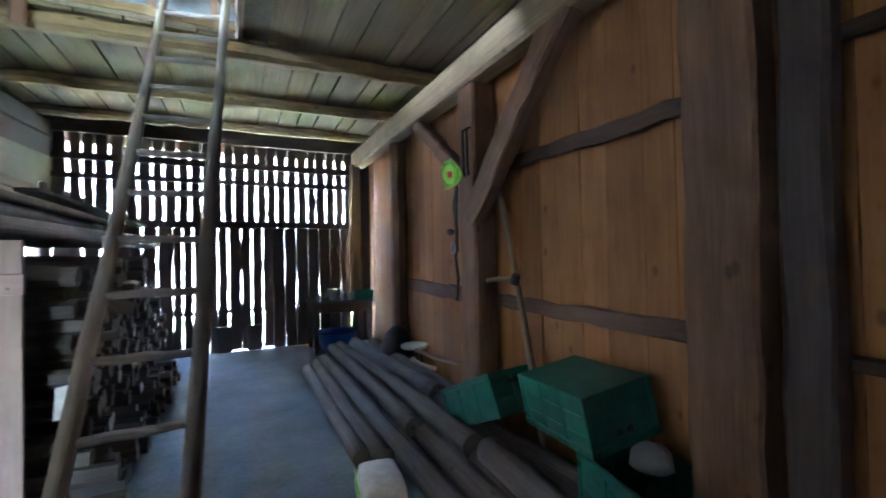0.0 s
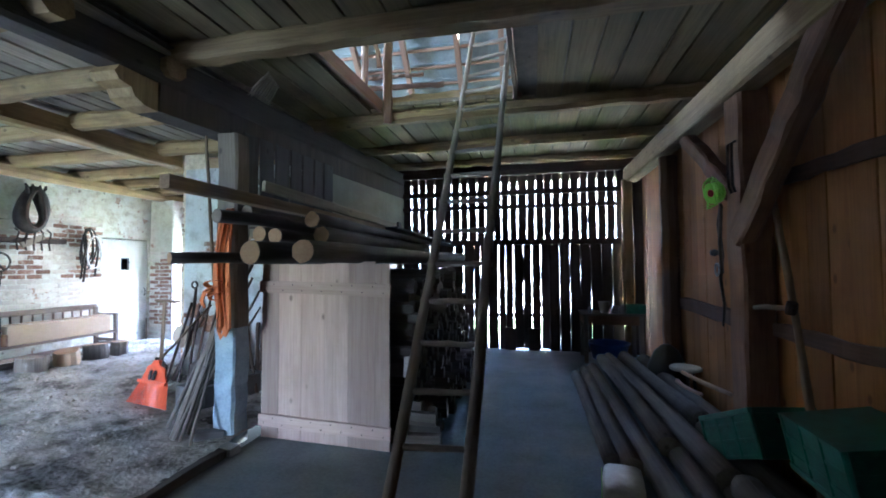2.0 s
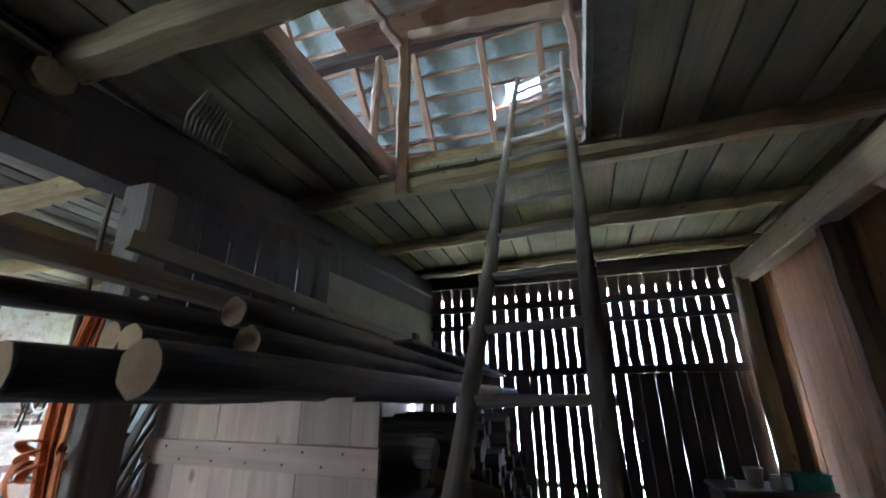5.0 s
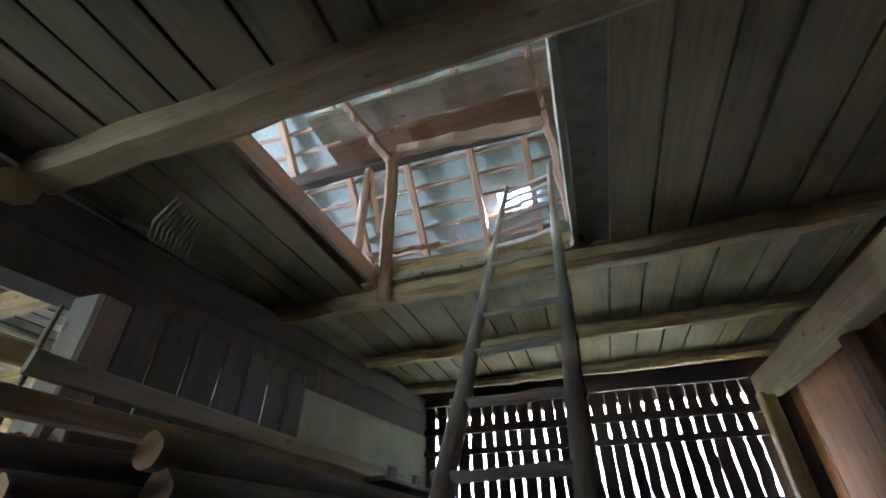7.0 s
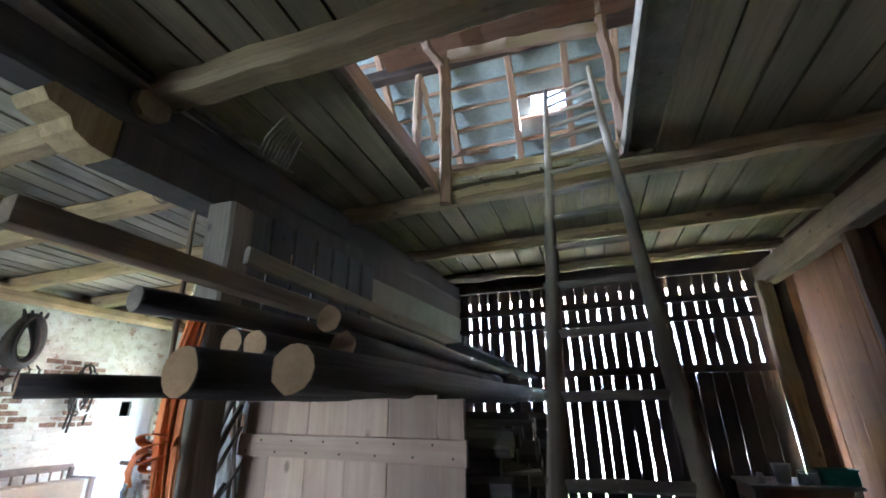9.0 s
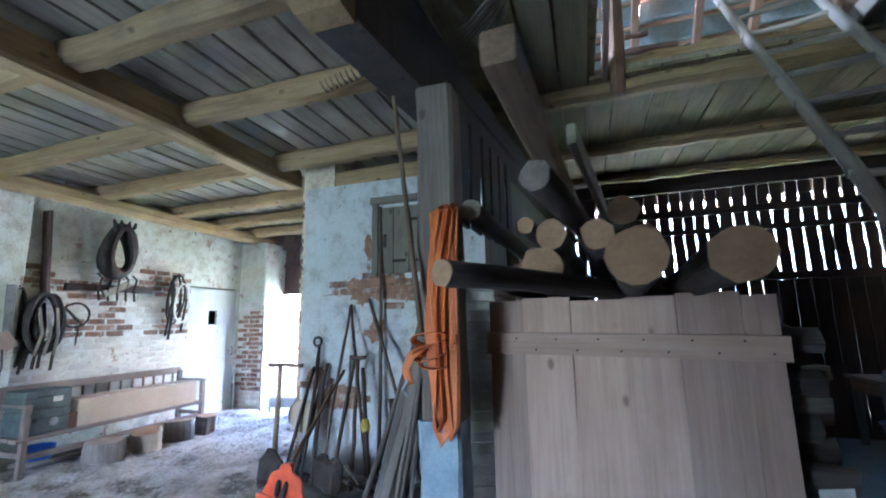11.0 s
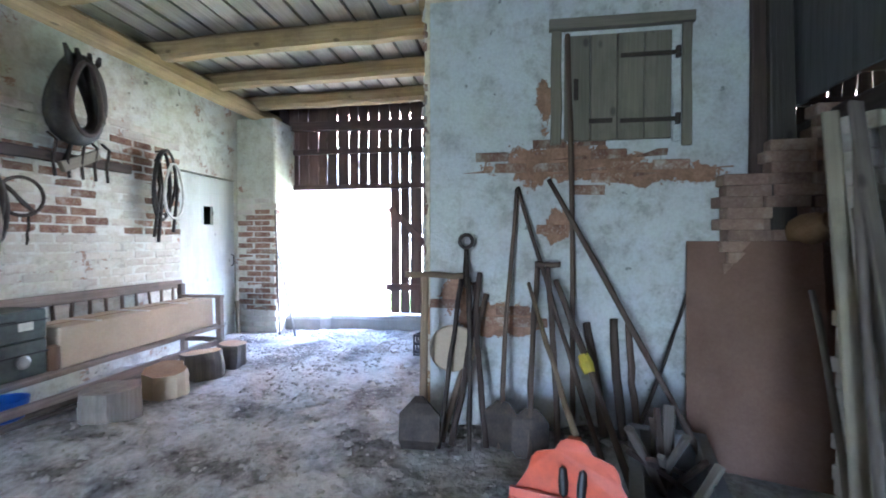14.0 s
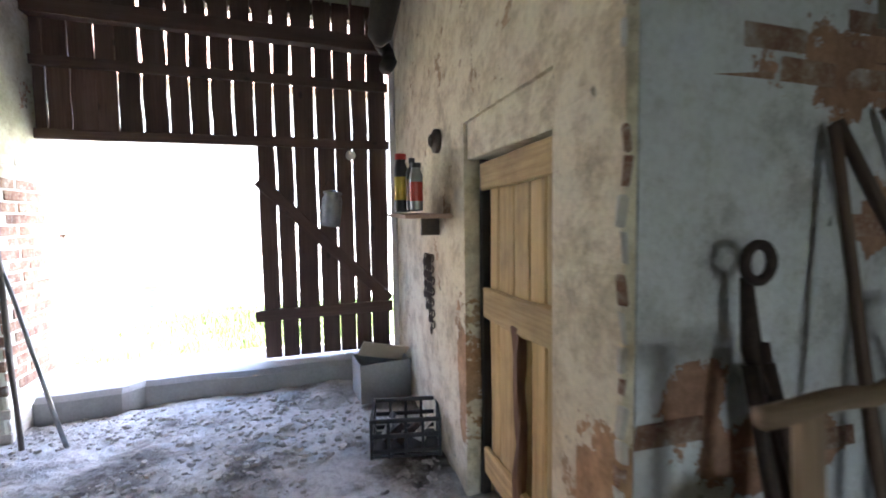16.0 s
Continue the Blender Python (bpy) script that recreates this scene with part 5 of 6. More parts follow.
def strap_coil():
    s = root("orange_strap_coil", -2.03, 3.6, 2.1, "bright orange webbing hung in long loops", "strap")
    hung = Matrix.Translation((-0.11, 0.0, -0.07))
    rr = random.Random(21)
    for k in range(8):
        front = 3.62 - 0.012 * (k % 4)
        low = rr.uniform(0.98, 1.2)
        x0, x1 = -2.1 + 0.012 * k, -1.98 - 0.006 * k
        xm = -2.06 + rr.uniform(-0.03, 0.05)
        half = rr.uniform(0.02, 0.04)
        pts = [(x0 + 0.04, front + 0.05, 2.12)]
        for f in (0.02, 0.15, 0.3, 0.45, 0.6, 0.75, 0.88, 0.97):
            g = math.sin(math.pi * min(1, f * 1.1))
            pts.append((x0 + (xm - half - x0) * min(1, f * 2) + 0.012 * math.sin(7 * f + k), front - 0.03 * g, 2.1 + (low - 2.1) * f))
        pts.append((xm, front - 0.01, low - 0.03))
        for f in (0.97, 0.88, 0.75, 0.6, 0.45, 0.3, 0.15, 0.02):
            g = math.sin(math.pi * min(1, f * 1.1))
            pts.append((x1 + (xm + half - x1) * min(1, f * 2) + 0.012 * math.sin(5 * f + k), front - 0.035 * g, 2.1 + (low - 2.1) * f))
        pts.append((x1 - 0.03, front + 0.05, 2.12))
        part("loop", bm_band(pts, 0.045, 0.006, rr.uniform(-90, 90), rr.uniform(-35, 35)), M_ORANGE_ROPE, s, "", hung, True)
    for k in range(4):
        pts = [(-2.075 + (0.085 + 0.008 * k) * math.cos(a), 3.575 - 0.01 * k + 0.055 * math.sin(a), 1.33 + 0.035 * math.sin(a + k) + 0.035 * k) for a in (2 * math.pi * i / 18 for i in range(17))]
        part("knot", bm_band(pts, 0.042, 0.006, 30, 60), M_ORANGE_ROPE, s, "", hung, True)
    part("tail", bm_band([(-2.13, 3.54, 1.4), (-2.19, 3.53, 1.36), (-2.22, 3.53, 1.29), (-2.2, 3.54, 1.22)], 0.042), M_ORANGE_ROPE, s, "", hung, True)
    part("hook", bm_tube([(-2.21, 3.535, 1.24), (-2.23, 3.53, 1.2), (-2.21, 3.53, 1.17)], 0.01, 6), M_STEEL, s, "pale metal end hook", hung)


strap_coil()
tagged(pole("bamboo_cane", (-2.28, 3.62, 1.38), (-2.52, 3.75, 2.98), 0.016, 0.013, M_HANDLE, seg=8), "thin pale cane standing by the post", "cane")
BR = bm_box(-0.125, -0.06, -0.035, 0.125, 0.06, 0.035, 0.006)
brick_me = part("block", BR, M_SILL, None, "", pose(-2.28, 3.62, -0.08, 0, 0, 25))
tagged(brick_me, "pale concrete block by the post foot", "block", "blocks by the post")
brick_me.scale = (1.1, 1.1, 1.2)
tagged(share("block", brick_me.data, pose(-2.08, 3.55, -0.09, 0, 0, -8)), "pale concrete block by the post foot", "block", "blocks by the post")
tagged(share("block", brick_me.data, pose(-2.3, 3.6, 0.0, 0, 8, 50)), "pale concrete block lying on another", "block", "blocks by the post")

hay = root("pitchfork", -1.95, 3.75, 3.25, "old pitchfork with curved pale tines stuck on the girder", "fork")
for k in range(9):
    y0 = 3.6 + 0.035 * k
    part("tine", bm_tube([(-2.08 + 0.01 * k, y0 + 0.2, 3.2), (-2.0, y0 + 0.12, 3.17), (-1.88, y0 + 0.03, 3.2), (-1.72 - 0.01 * k, y0, 3.3)], [0.006, 0.008, 0.008, 0.005], 6), M_SHUTTER, hay, "", Matrix(), True)
part("bar", bm_tube([(-2.1, 3.6, 3.24), (-2.0, 3.95, 3.24)], 0.02, 8), M_POLE, hay, "", Matrix(), True)

hr = root("hay_rake", -2.8, 3.9, 3.0, "wooden hay rake stuck under the ceiling beam", "rake")
p0, p1 = Vector((-3.12, 3.98, 3.08)), Vector((-2.52, 3.82, 3.08))
plank("head", p0, p1, 0.035, 0.03, M_BEAM, hr, seg=4, jit=0.002)
for k in range(13):
    q = p0.lerp(p1, (k + 0.5) / 13)
    part("tine", bm_tube([q, q + Vector((0.01, -0.05, -0.03)), q + Vector((0.015, -0.1, -0.03)), q + Vector((0.012, -0.14, 0.0))], [0.007, 0.007, 0.006, 0.004], 5), M_SHUTTER, hr, "", Matrix(), True)

# ---- earth bay ----


def bench():
    b = root("bench", -7.2, 5.6, FLOOR_B, "long old wooden bench with arm rests by the wall", "bench")
    y0, y1 = 4.5, 6.76
    for k in range(3):
        plank("seat_slat", (-6.98 - 0.13 * k, y0, 0.35), (-6.98 - 0.13 * k, y1, 0.35), 0.12, 0.035, M_BENCH, b, seg=5, jit=0.002)
    for yy in (y0 + 0.08, y1 - 0.03):
        plank("leg", (-6.95, yy, FLOOR_B - 0.02), (-6.95, yy, 0.66), 0.06, 0.06, M_BENCH, b, seg=3)
        plank("leg", (-7.38, yy, FLOOR_B - 0.02), (-7.42, yy, 0.8), 0.06, 0.06, M_BENCH, b, seg=3)
        plank("arm_rest", (-7.42, yy, 0.67), (-6.92, yy, 0.67), 0.07, 0.03, M_BENCH, b, seg=3)
        plank("stretcher", (-7.38, yy, 0.2), (-6.95, yy, 0.2), 0.04, 0.05, M_BENCH, b, seg=2)
    plank("stretcher", (-6.97, y0 + 0.1, 0.17), (-6.97, y1 - 0.05, 0.17), 0.04, 0.06, M_BENCH, b, seg=4)
    plank("back_rail", (-7.44, y0, 0.8), (-7.44, y1, 0.8), 0.03, 0.09, M_BENCH, b, seg=4)
    plank("back_rail", (-7.42, y0, 0.5), (-7.42, y1, 0.5), 0.03, 0.06, M_BENCH, b, seg=4)
    for k in range(14):
        yy = y0 + 0.12 + k * 0.155
        plank("spindle", (-7.43, yy, 0.52), (-7.44, yy, 0.77), 0.03, 0.02, M_BENCH, b, seg=2)


bench()


def tool_case(z, h, handle):
    c = root("metal_case", -7.14, 4.78, z, "dark grey metal case on the bench", "case", "grey cases on the bench")
    w = WORLD[c.name]
    part("body", bm_box(-0.16, -0.22, 0, 0.16, 0.22, h, 0.012), M_GREYBOX, c, "", w)
    part("lid_edge", bm_box(-0.166, -0.226, h * 0.62, 0.166, 0.226, h * 0.66, 0.003), M_BLACK, c, "", w)
    if handle:
        part("dial", bm_lathe([(0.045, 0), (0.045, 0.012), (0.03, 0.018), (0, 0.018)], 16), M_STEEL, c, "round pale dial", w @ pose(0.161, 0.06, h * 0.45, 0, 90, 0))
        part("clasp", bm_box(0.16, -0.13, h * 0.5, 0.175, -0.09, h * 0.72, 0.003), M_BLACK, c, "", w)
    else:
        part("label", bm_box(0.16, 0.04, h * 0.35, 0.164, 0.13, h * 0.62), M_BULB, c, "pale paper label", w)
        part("handle", bm_tube([(0.16, -0.1, h * 0.7), (0.19, -0.09, h * 0.72), (0.19, 0.0, h * 0.72), (0.16, 0.01, h * 0.7)], 0.007, 6), M_BLACK, c, "", w)


tool_case(0.37, 0.24, True)
tool_case(0.612, 0.2, False)
cb = root("carton", -7.14, 5.85, 0.37, "long taped cardboard carton lying on the bench", "carton", rz=0)
w = WORLD[cb.name]
part("body", bm_box(-0.17, -0.78, 0, 0.17, 0.8, 0.29, 0.008), M_CARTON, cb, "", w)
for k in range(3):
    part("tape", bm_box(-0.172, -0.5 + 0.45 * k, 0.285, 0.172, -0.46 + 0.45 * k, 0.292), M_BULB, cb, "pale tape", w)
part("label", bm_box(-0.08, -0.784, 0.06, 0.06, -0.78, 0.2), M_BULB, cb, "white label with grey bars", w)
for k in range(3):
    part("label_bar", bm_box(-0.06, -0.786, 0.09 + 0.03 * k, 0.04, -0.783, 0.1 + 0.03 * k), M_BLACK, cb, "", w)
part("flap_seam", bm_box(-0.004, -0.78, 0.288, 0.004, 0.8, 0.2925), M_HARDBOARD, cb, "", w)
tagged(part("red_tin", bm_lathe([(0.04, 0), (0.045, 0.01), (0.045, 0.16), (0.02, 0.18), (0, 0.18)], 14), M_FRAME, None, "", pose(-7.0, 5.04, 0.37), True), "brown tin standing between case and carton", "tin")
for i, (x, y, r, h, tz) in enumerate(((-6.72, 5.22, 0.2, 0.24, 0), (-6.72, 5.72, 0.18, 0.24, 8), (-6.74, 6.2, 0.18, 0.25, -5), (-6.72, 6.6, 0.14, 0.24, 4))):
    bm = bm_pole(r, r * 0.95, h, sides=14, seg=4, jit=0.006, seed=70 + i, cap_mat=1, rugged=0.14)
    ob = part("chopping_block", bm, [M_POLE if i != 1 else M_CARTON, M_END if i else M_LOG_PALE], None, "", pose(x, y, FLOOR_B - 0.01, tz, 0, 30 * i))
    tagged(ob, "sawn wooden block under the bench edge", "block", "blocks under the bench")
for k in range(5):
    tagged(pole("lath", (-7.1 - 0.06 * k, 4.7, 0.03 + 0.02 * (k % 2)), (-7.0 - 0.05 * k, 6.2, 0.04 + 0.02 * (k % 2)), 0.018, 0.016, M_POLE, seg=3), "grey stick lying under the bench", "stick", "sticks under the bench")
bb = part("blue_tub", bm_lathe([(0.1, 0), (0.12, 0.02), (0.14, 0.14), (0.13, 0.13), (0.1, 0.03), (0, 0.03)], 18), M_BLUE_PL, None, "", pose(-7.16, 4.85, 0.08), True)
tagged(bb, "small blue bowl under the bench", "bowl")


def ellipse(cy, cz, ry, rz, x, n=26, tilt=0.0, pinch=0.0):
    pts = []
    for i in range(n):
        a = 2 * math.pi * i / n
        yy, zz = ry * math.cos(a) * (1 - pinch * math.sin(a)), rz * math.sin(a)
        pts.append((x + tilt * math.sin(a), cy + yy, cz + zz))
    return pts


XW = -7.66


def horse_collar():
    c = root("horse_collar", XW, 5.74, 2.2, "large dark leather horse collar with wooden hames", "horse collar")
    part("pad", bm_tube(ellipse(5.74, 2.5, 0.17, 0.32, XW + 0.1, pinch=0.25), [0.085 + 0.02 * math.sin(2 * math.pi * i / 26 * 2) for i in range(26)], 10, True), M_LEATHER, c, "", Matrix(), True)
    part("hame", bm_tube(ellipse(5.74, 2.5, 0.13, 0.31, XW + 0.19, pinch=0.3), 0.022, 8, True), M_SLAT, c, "", Matrix(), True)
    for k, dy in enumerate((-0.13, -0.04, 0.06, 0.14)):
        part("peg", bm_tube([(XW + 0.14, 5.74 + dy * 0.8, 2.76), (XW + 0.16, 5.74 + dy, 2.86), (XW + 0.15, 5.74 + dy * 1.15, 2.92)], [0.03, 0.026, 0.016], 7), M_LEATHER, c, "", Matrix(), True)
    part("strap", bm_tube([(XW + 0.05, 5.74, 2.2), (XW + 0.05, 5.7, 2.05), (XW + 0.04, 5.66, 1.95)], 0.02, 6), M_LEATHER, c, "", Matrix(), True)


horse_collar()
hb = root("harness_board", XW, 5.6, 2.0, "dark board with iron hooks and tackle on the wall", "rack")
plank("board", (XW + 0.0, 5.2, 1.98), (XW + 0.0, 6.35, 1.99), 0.05, 0.09, M_SLAT, hb, seg=5)
plank("block", (XW + 0.06, 5.62, 1.9), (XW + 0.06, 5.95, 2.06), 0.05, 0.09, M_SHUTTER, hb, seg=2)
for k in range(5):
    yy = 5.55 + 0.12 * k
    part("hook", bm_tube([(XW + 0.02, yy, 2.18), (XW + 0.08, yy + 0.02, 2.12), (XW + 0.08, yy - 0.01, 1.95), (XW + 0.05, yy + 0.03, 1.82)], 0.013, 6), M_IRON, hb, "", Matrix(), True)


def hanging_loops(name, label, cy, top, bottom, width, n, mat, seed, straps=0):
    h = root(name, XW, cy, bottom, label, "harness")
    rr = random.Random(seed)
    for k in range(n):
        ry, rz = width * rr.uniform(0.6, 1.0), (top - bottom) / 2 * rr.uniform(0.75, 1.0)
        part("loop", bm_tube(ellipse(cy + rr.uniform(-0.04, 0.04), top - rz, ry, rz, XW + 0.05 + 0.02 * k, tilt=rr.uniform(-0.03, 0.03), pinch=rr.uniform(0, 0.3)), rr.uniform(0.014, 0.026), 7, True), mat, h, "", Matrix(), True)
    for k in range(straps):
        yy = cy + rr.uniform(-width, width)
        part("strap", bm_tube([(XW + 0.06, yy, top - 0.1), (XW + 0.08, yy + 0.03, (top + bottom) / 2), (XW + 0.05, yy + rr.uniform(-0.04, 0.04), bottom - rr.uniform(0.05, 0.2))], 0.017, 6), mat, h, "", Matrix(), True)
    part("nail", bm_tube([(XW - 0.04, cy, top), (XW + 0.12, cy, top + 0.02)], 0.008, 6), M_IRON, h, "", Matrix())


hanging_loops("collar_hoops", "small horse collar with pale worn rim", 6.71, 2.25, 1.45, 0.17, 3, M_LEATHER, 31, 3)
part_h = root("rope_halter", XW, 6.74, 1.5, "pale rope halter over the small collar", "halter")
part("rope", bm_tube(ellipse(6.76, 1.82, 0.13, 0.3, XW + 0.15, pinch=0.2), 0.014, 6, True), M_BULB, part_h, "", Matrix(), True)
hanging_loops("harness", "heap of black leather harness straps", 4.95, 1.86, 1.1, 0.2, 7, M_LEATHER, 33, 7)
hanging_loops("bridle", "thin dark bridle loops", 4.68, 1.92, 1.35, 0.09, 2, M_LEATHER, 35, 3)
ws = root("white_strap", XW, 4.9, 1.2, "worn whitish canvas straps in the harness", "strap")
for k in range(3):
    part("band", bm_tube([(XW + 0.2, 4.85 + 0.09 * k, 1.7), (XW + 0.22, 4.9 + 0.08 * k, 1.4), (XW + 0.18, 4.86 + 0.1 * k, 1.15)], 0.016, 6), M_SHUTTER, ws, "", Matrix(), True)
ir = root("iron_ring", XW, 5.32, 1.6, "flat iron ring with a strap hanging on the wall", "ring")
part("ring", bm_tube(ellipse(5.32, 1.62, 0.16, 0.15, XW + 0.06), 0.014, 7, True), M_IRON, ir, "", Matrix(), True)
plank("spoke", (XW + 0.06, 5.2, 1.7), (XW + 0.06, 5.4, 1.5), 0.02, 0.03, M_IRON, ir)
plank("strap", (XW + 0.05, 5.38, 1.5), (XW + 0.04, 5.36, 1.24), 0.04, 0.012, M_LEATHER, ir)
tagged(plank("iron_bar", (XW + 0.03, 4.98, 1.85), (XW + 0.03, 4.9, 2.88), 0.13, 0.04, M_SLAT_B), "dark brown plank standing on the wall", "bar")
bo = root("bow_saw", XW, 4.6, 1.0, "old saw hanging on the wall", "saw")
plank("blade", (XW + 0.13, 4.62, 1.4), (XW + 0.13, 4.6, 1.95), 0.012, 0.09, M_STEEL, bo)
plank("grip", (XW + 0.13, 4.68, 1.25), (XW + 0.13, 4.56, 1.42), 0.03, 0.14, M_PANEL, bo)
part("link", bm_tube([(XW + 0.12, 4.6, 1.25), (XW + 0.12, 4.62, 1.05), (XW + 0.12, 4.6, 0.95)], 0.013, 6), M_IRON, bo, "", Matrix())
dj = root("leaning_rod", -7.0, 8.1, FLOOR_B, "thin iron rods leaning on the pier", "rod")
pole("rod", (-6.72, 7.95, FLOOR_B), (-7.1, 8.12, 1.3), 0.013, 0.011, M_STEEL, dj)
pole("rod", (-6.98, 8.0, FLOOR_B), (-7.1, 8.12, 1.7), 0.016, 0.014, M_POLE, dj)
tagged(plank("short_board", (-7.6, 8.0, FLOOR_B), (-7.66, 8.05, 0.42), 0.03, 0.1, M_SHUTTER), "short dark board leaning by the door", "board")

# --- shuttered hatch ---
sh = root("hatch_shutter", -3.1, 5.55, 1.92, "closed grey plank shutter with iron hinges in its frame", "shutter")
for k in range(4):
    wv = 0.17
    plank("board", (-3.48 + wv * (k + 0.5), 5.55, 1.95), (-3.48 + wv * (k + 0.5), 5.55, 2.65), wv - 0.003, 0.03, M_SHUTTER, sh, seg=3, jit=0.001)
for z in (2.5, 2.07):
    hg = part("hinge", bm_box(-3.12, 5.525, z - 0.014, -2.76, 5.535, z + 0.014, 0.003), M_IRON, sh, "rusty strap hinge", Matrix())
    part("pin", bm_lathe([(0.018, -0.035), (0.018, 0.035)], 8), M_IRON, hg, "", pose(-2.765, 5.525, z))
part("latch", bm_box(-3.42, 5.522, 2.22, -3.39, 5.535, 2.36, 0.003), M_IRON, sh, "", Matrix())
part("latch", bm_box(-3.32, 5.522, 2.06, -3.17, 5.535, 2.09, 0.003), M_IRON, sh, "", Matrix())
plank("lintel", (-3.58, 5.55, 2.735), (-2.66, 5.55, 2.73), 0.05, 0.075, M_SHUTTER, sh, seg=3)
plank("jamb", (-3.53, 5.56, 1.93), (-3.53, 5.56, 2.7), 0.07, 0.03, M_SHUTTER, sh, seg=3)
plank("jamb", (-2.7, 5.555, 1.9), (-2.7, 5.555, 2.7), 0.06, 0.03, M_SHUTTER, sh, seg=3)
plank("frame_white", (-2.765, 5.555, 1.93), (-2.765, 5.555, 2.67), 0.05, 0.02, M_PLASTER_H, sh, seg=3)

# --- tools leaning on the hatch wall ---


def spade():
    s = root("grain_shovel", -4.38, 5.15, 0.0, "shovel with a long handle and wooden crossbar standing upright", "shovel")
    plank("handle", (-4.38, 5.16, 0.1), (-4.38, 5.2, 1.05), 0.05, 0.04, M_HANDLE, s, seg=6, bev=0.012)
    pole("crossbar", (-4.5, 5.19, 1.06), (-4.13, 5.21, 1.05), 0.02, 0.018, M_HANDLE, s)
    bm = bmesh.new()
    loft(bm, [[(-0.13 * q, -0.01 + d, z), (0.13 * q, -0.01 + d, z), (0.13 * q, 0.01 + d, z), (-0.13 * q, 0.01 + d, z)] for q, d, z in ((0.8, -0.03, 0.0), (1.0, 0, 0.04), (1.0, 0.02, 0.2), (0.5, 0.02, 0.27), (0.2, 0.0, 0.32))])
    part("blade", bm, M_IRON, s, "dark iron blade", pose(-4.4, 5.13, -0.02))


spade()


def tongs():
    t = root("iron_tongs", -4.1, 5.3, 0.0, "long iron bar with a ring eye leaning on the wall", "tool")
    part("eye", bm_tube([(-4.14 + 0.045 * math.cos(a), 5.47, 1.27 + 0.045 * math.sin(a)) for a in (2 * math.pi * k / 20 for k in range(20))], 0.013, 8, True), M_IRON, t, "", Matrix(), True)
    part("neck", bm_tube([(-4.14, 5.5, 1.23), (-4.14, 5.48, 1.05), (-4.13, 5.45, 0.95)], [0.014, 0.024, 0.022], 8), M_IRON, t, "", Matrix(), True)
    pole("arm", (-4.17, 5.46, 1.02), (-4.28, 5.15, -0.03), 0.018, 0.015, M_IRON, t)
    pole("arm", (-4.12, 5.46, 1.02), (-4.08, 5.15, -0.03), 0.018, 0.015, M_IRON, t)


tongs()


def leaning(name, label, x0, y0, x1, z1, r=0.018, y1=5.53, mat=M_HANDLE, head=None, z0=-0.03):
    t = root(name, x0, y0, z0, label, "tool", "tools leaning on the hatch wall")
    a, b = Vector((x0, y0, z0)), Vector((x1, y1, z1))
    pole("handle", a, b, r, r * 0.85, mat, t, seg=8, bend=0.012)
    d = (b - a).normalized()
    if head == "blade":
        m = along(a, b)[0]
        bm = bmesh.new()
        loft(bm, [[(-0.11 * q, -0.006 - e, z), (0.11 * q, -0.006 - e, z), (0.11 * q, 0.006 - e, z), (-0.11 * q, 0.006 - e, z)] for q, e, z in ((0.75, 0.0, 0.0), (1, 0.01, 0.05), (1, 0.02, 0.22), (0.35, 0.005, 0.29))])
        part("blade", bm, M_IRON, t, "dark iron blade", m)
    elif head == "tee":
        pole("grip", b + Vector((-0.08, -0.01, 0)), b + Vector((0.08, 0, 0)), 0.018, 0.018, mat, t)
    elif head == "band":
        p = a + d * 0.55 * (b - a).length
        part("band", bm_lathe([(r * 1.5, -0.05), (r * 1.9, 0), (r * 1.4, 0.06)], 10), M_YELLOW, t, "yellow band", along(p, b)[0])
    elif head == "hook":
        part("hook", bm_tube([b, b + Vector((0.03, -0.03, 0.03)), b + Vector((0.1, -0.06, -0.03)), b + Vector((0.16, -0.08, -0.14))], 0.009, 6), M_IRON, t, "", Matrix(), True)
    return t


leaning("long_hoe", "thin dark pole leaning on the limewashed wall", -3.9, 5.2, -3.79, 1.63, 0.016, mat=M_TOOL, head="blade")
leaning("hay_fork", "long slanting wooden handle leaning on the wall", -3.3, 5.05, -3.79, 1.64, 0.017, mat=M_TOOL)
leaning("rake_handle", "long slanting wooden handle leaning on the wall", -2.75, 4.95, -3.58, 1.69, 0.018, mat=M_TOOL)
leaning("bean_pole", "long thin pole standing against the hatch frame", -3.42, 5.45, -3.5, 2.66, 0.018, mat=M_TOOL)
leaning("spade", "spade with a crossbar grip and dark blade", -3.72, 5.1, -3.66, 1.1, 0.02, 5.4, M_TOOL, "blade")
leaning("fork", "garden fork handle with a crossbar grip", -3.55, 5.15, -3.6, 1.12, 0.02, 5.35, M_TOOL, "tee")
leaning("mattock", "wooden handle with a yellow band", -3.2, 4.85, -3.55, 1.02, 0.022, 5.35, M_TOOL, "band")
leaning("short_stake", "short grey stake leaning on the wall", -3.22, 5.45, -3.33, 0.72, 0.03, 5.53, M_TOOL)
leaning("short_stake", "short grey stake leaning on the wall", -3.1, 5.45, -3.15, 0.75, 0.03, 5.53, M_TOOL)
leaning("short_stake", "short grey stake leaning on the wall", -3.02, 5.4, -3.06, 0.72, 0.025, 5.53, M_TOOL)
leaning("thin_rod", "thin rod slanting towards the hardboard", -3.1, 5.3, -2.7, 0.95, 0.012, 5.5, M_IRON)
leaning("old_handle", "dark handle leaning by the wall corner", -4.2, 5.2, -4.05, 1.05, 0.022, 5.52, M_SLAT)
leaning("old_handle", "dark handle leaning by the wall corner", -3.98, 5.2, -4.08, 0.98, 0.02, 5.52, M_SLAT)
leaning("old_handle", "pale handle leaning by the wall corner", -4.28, 5.25, -4.0, 0.9, 0.022, 5.53, M_TOOL)
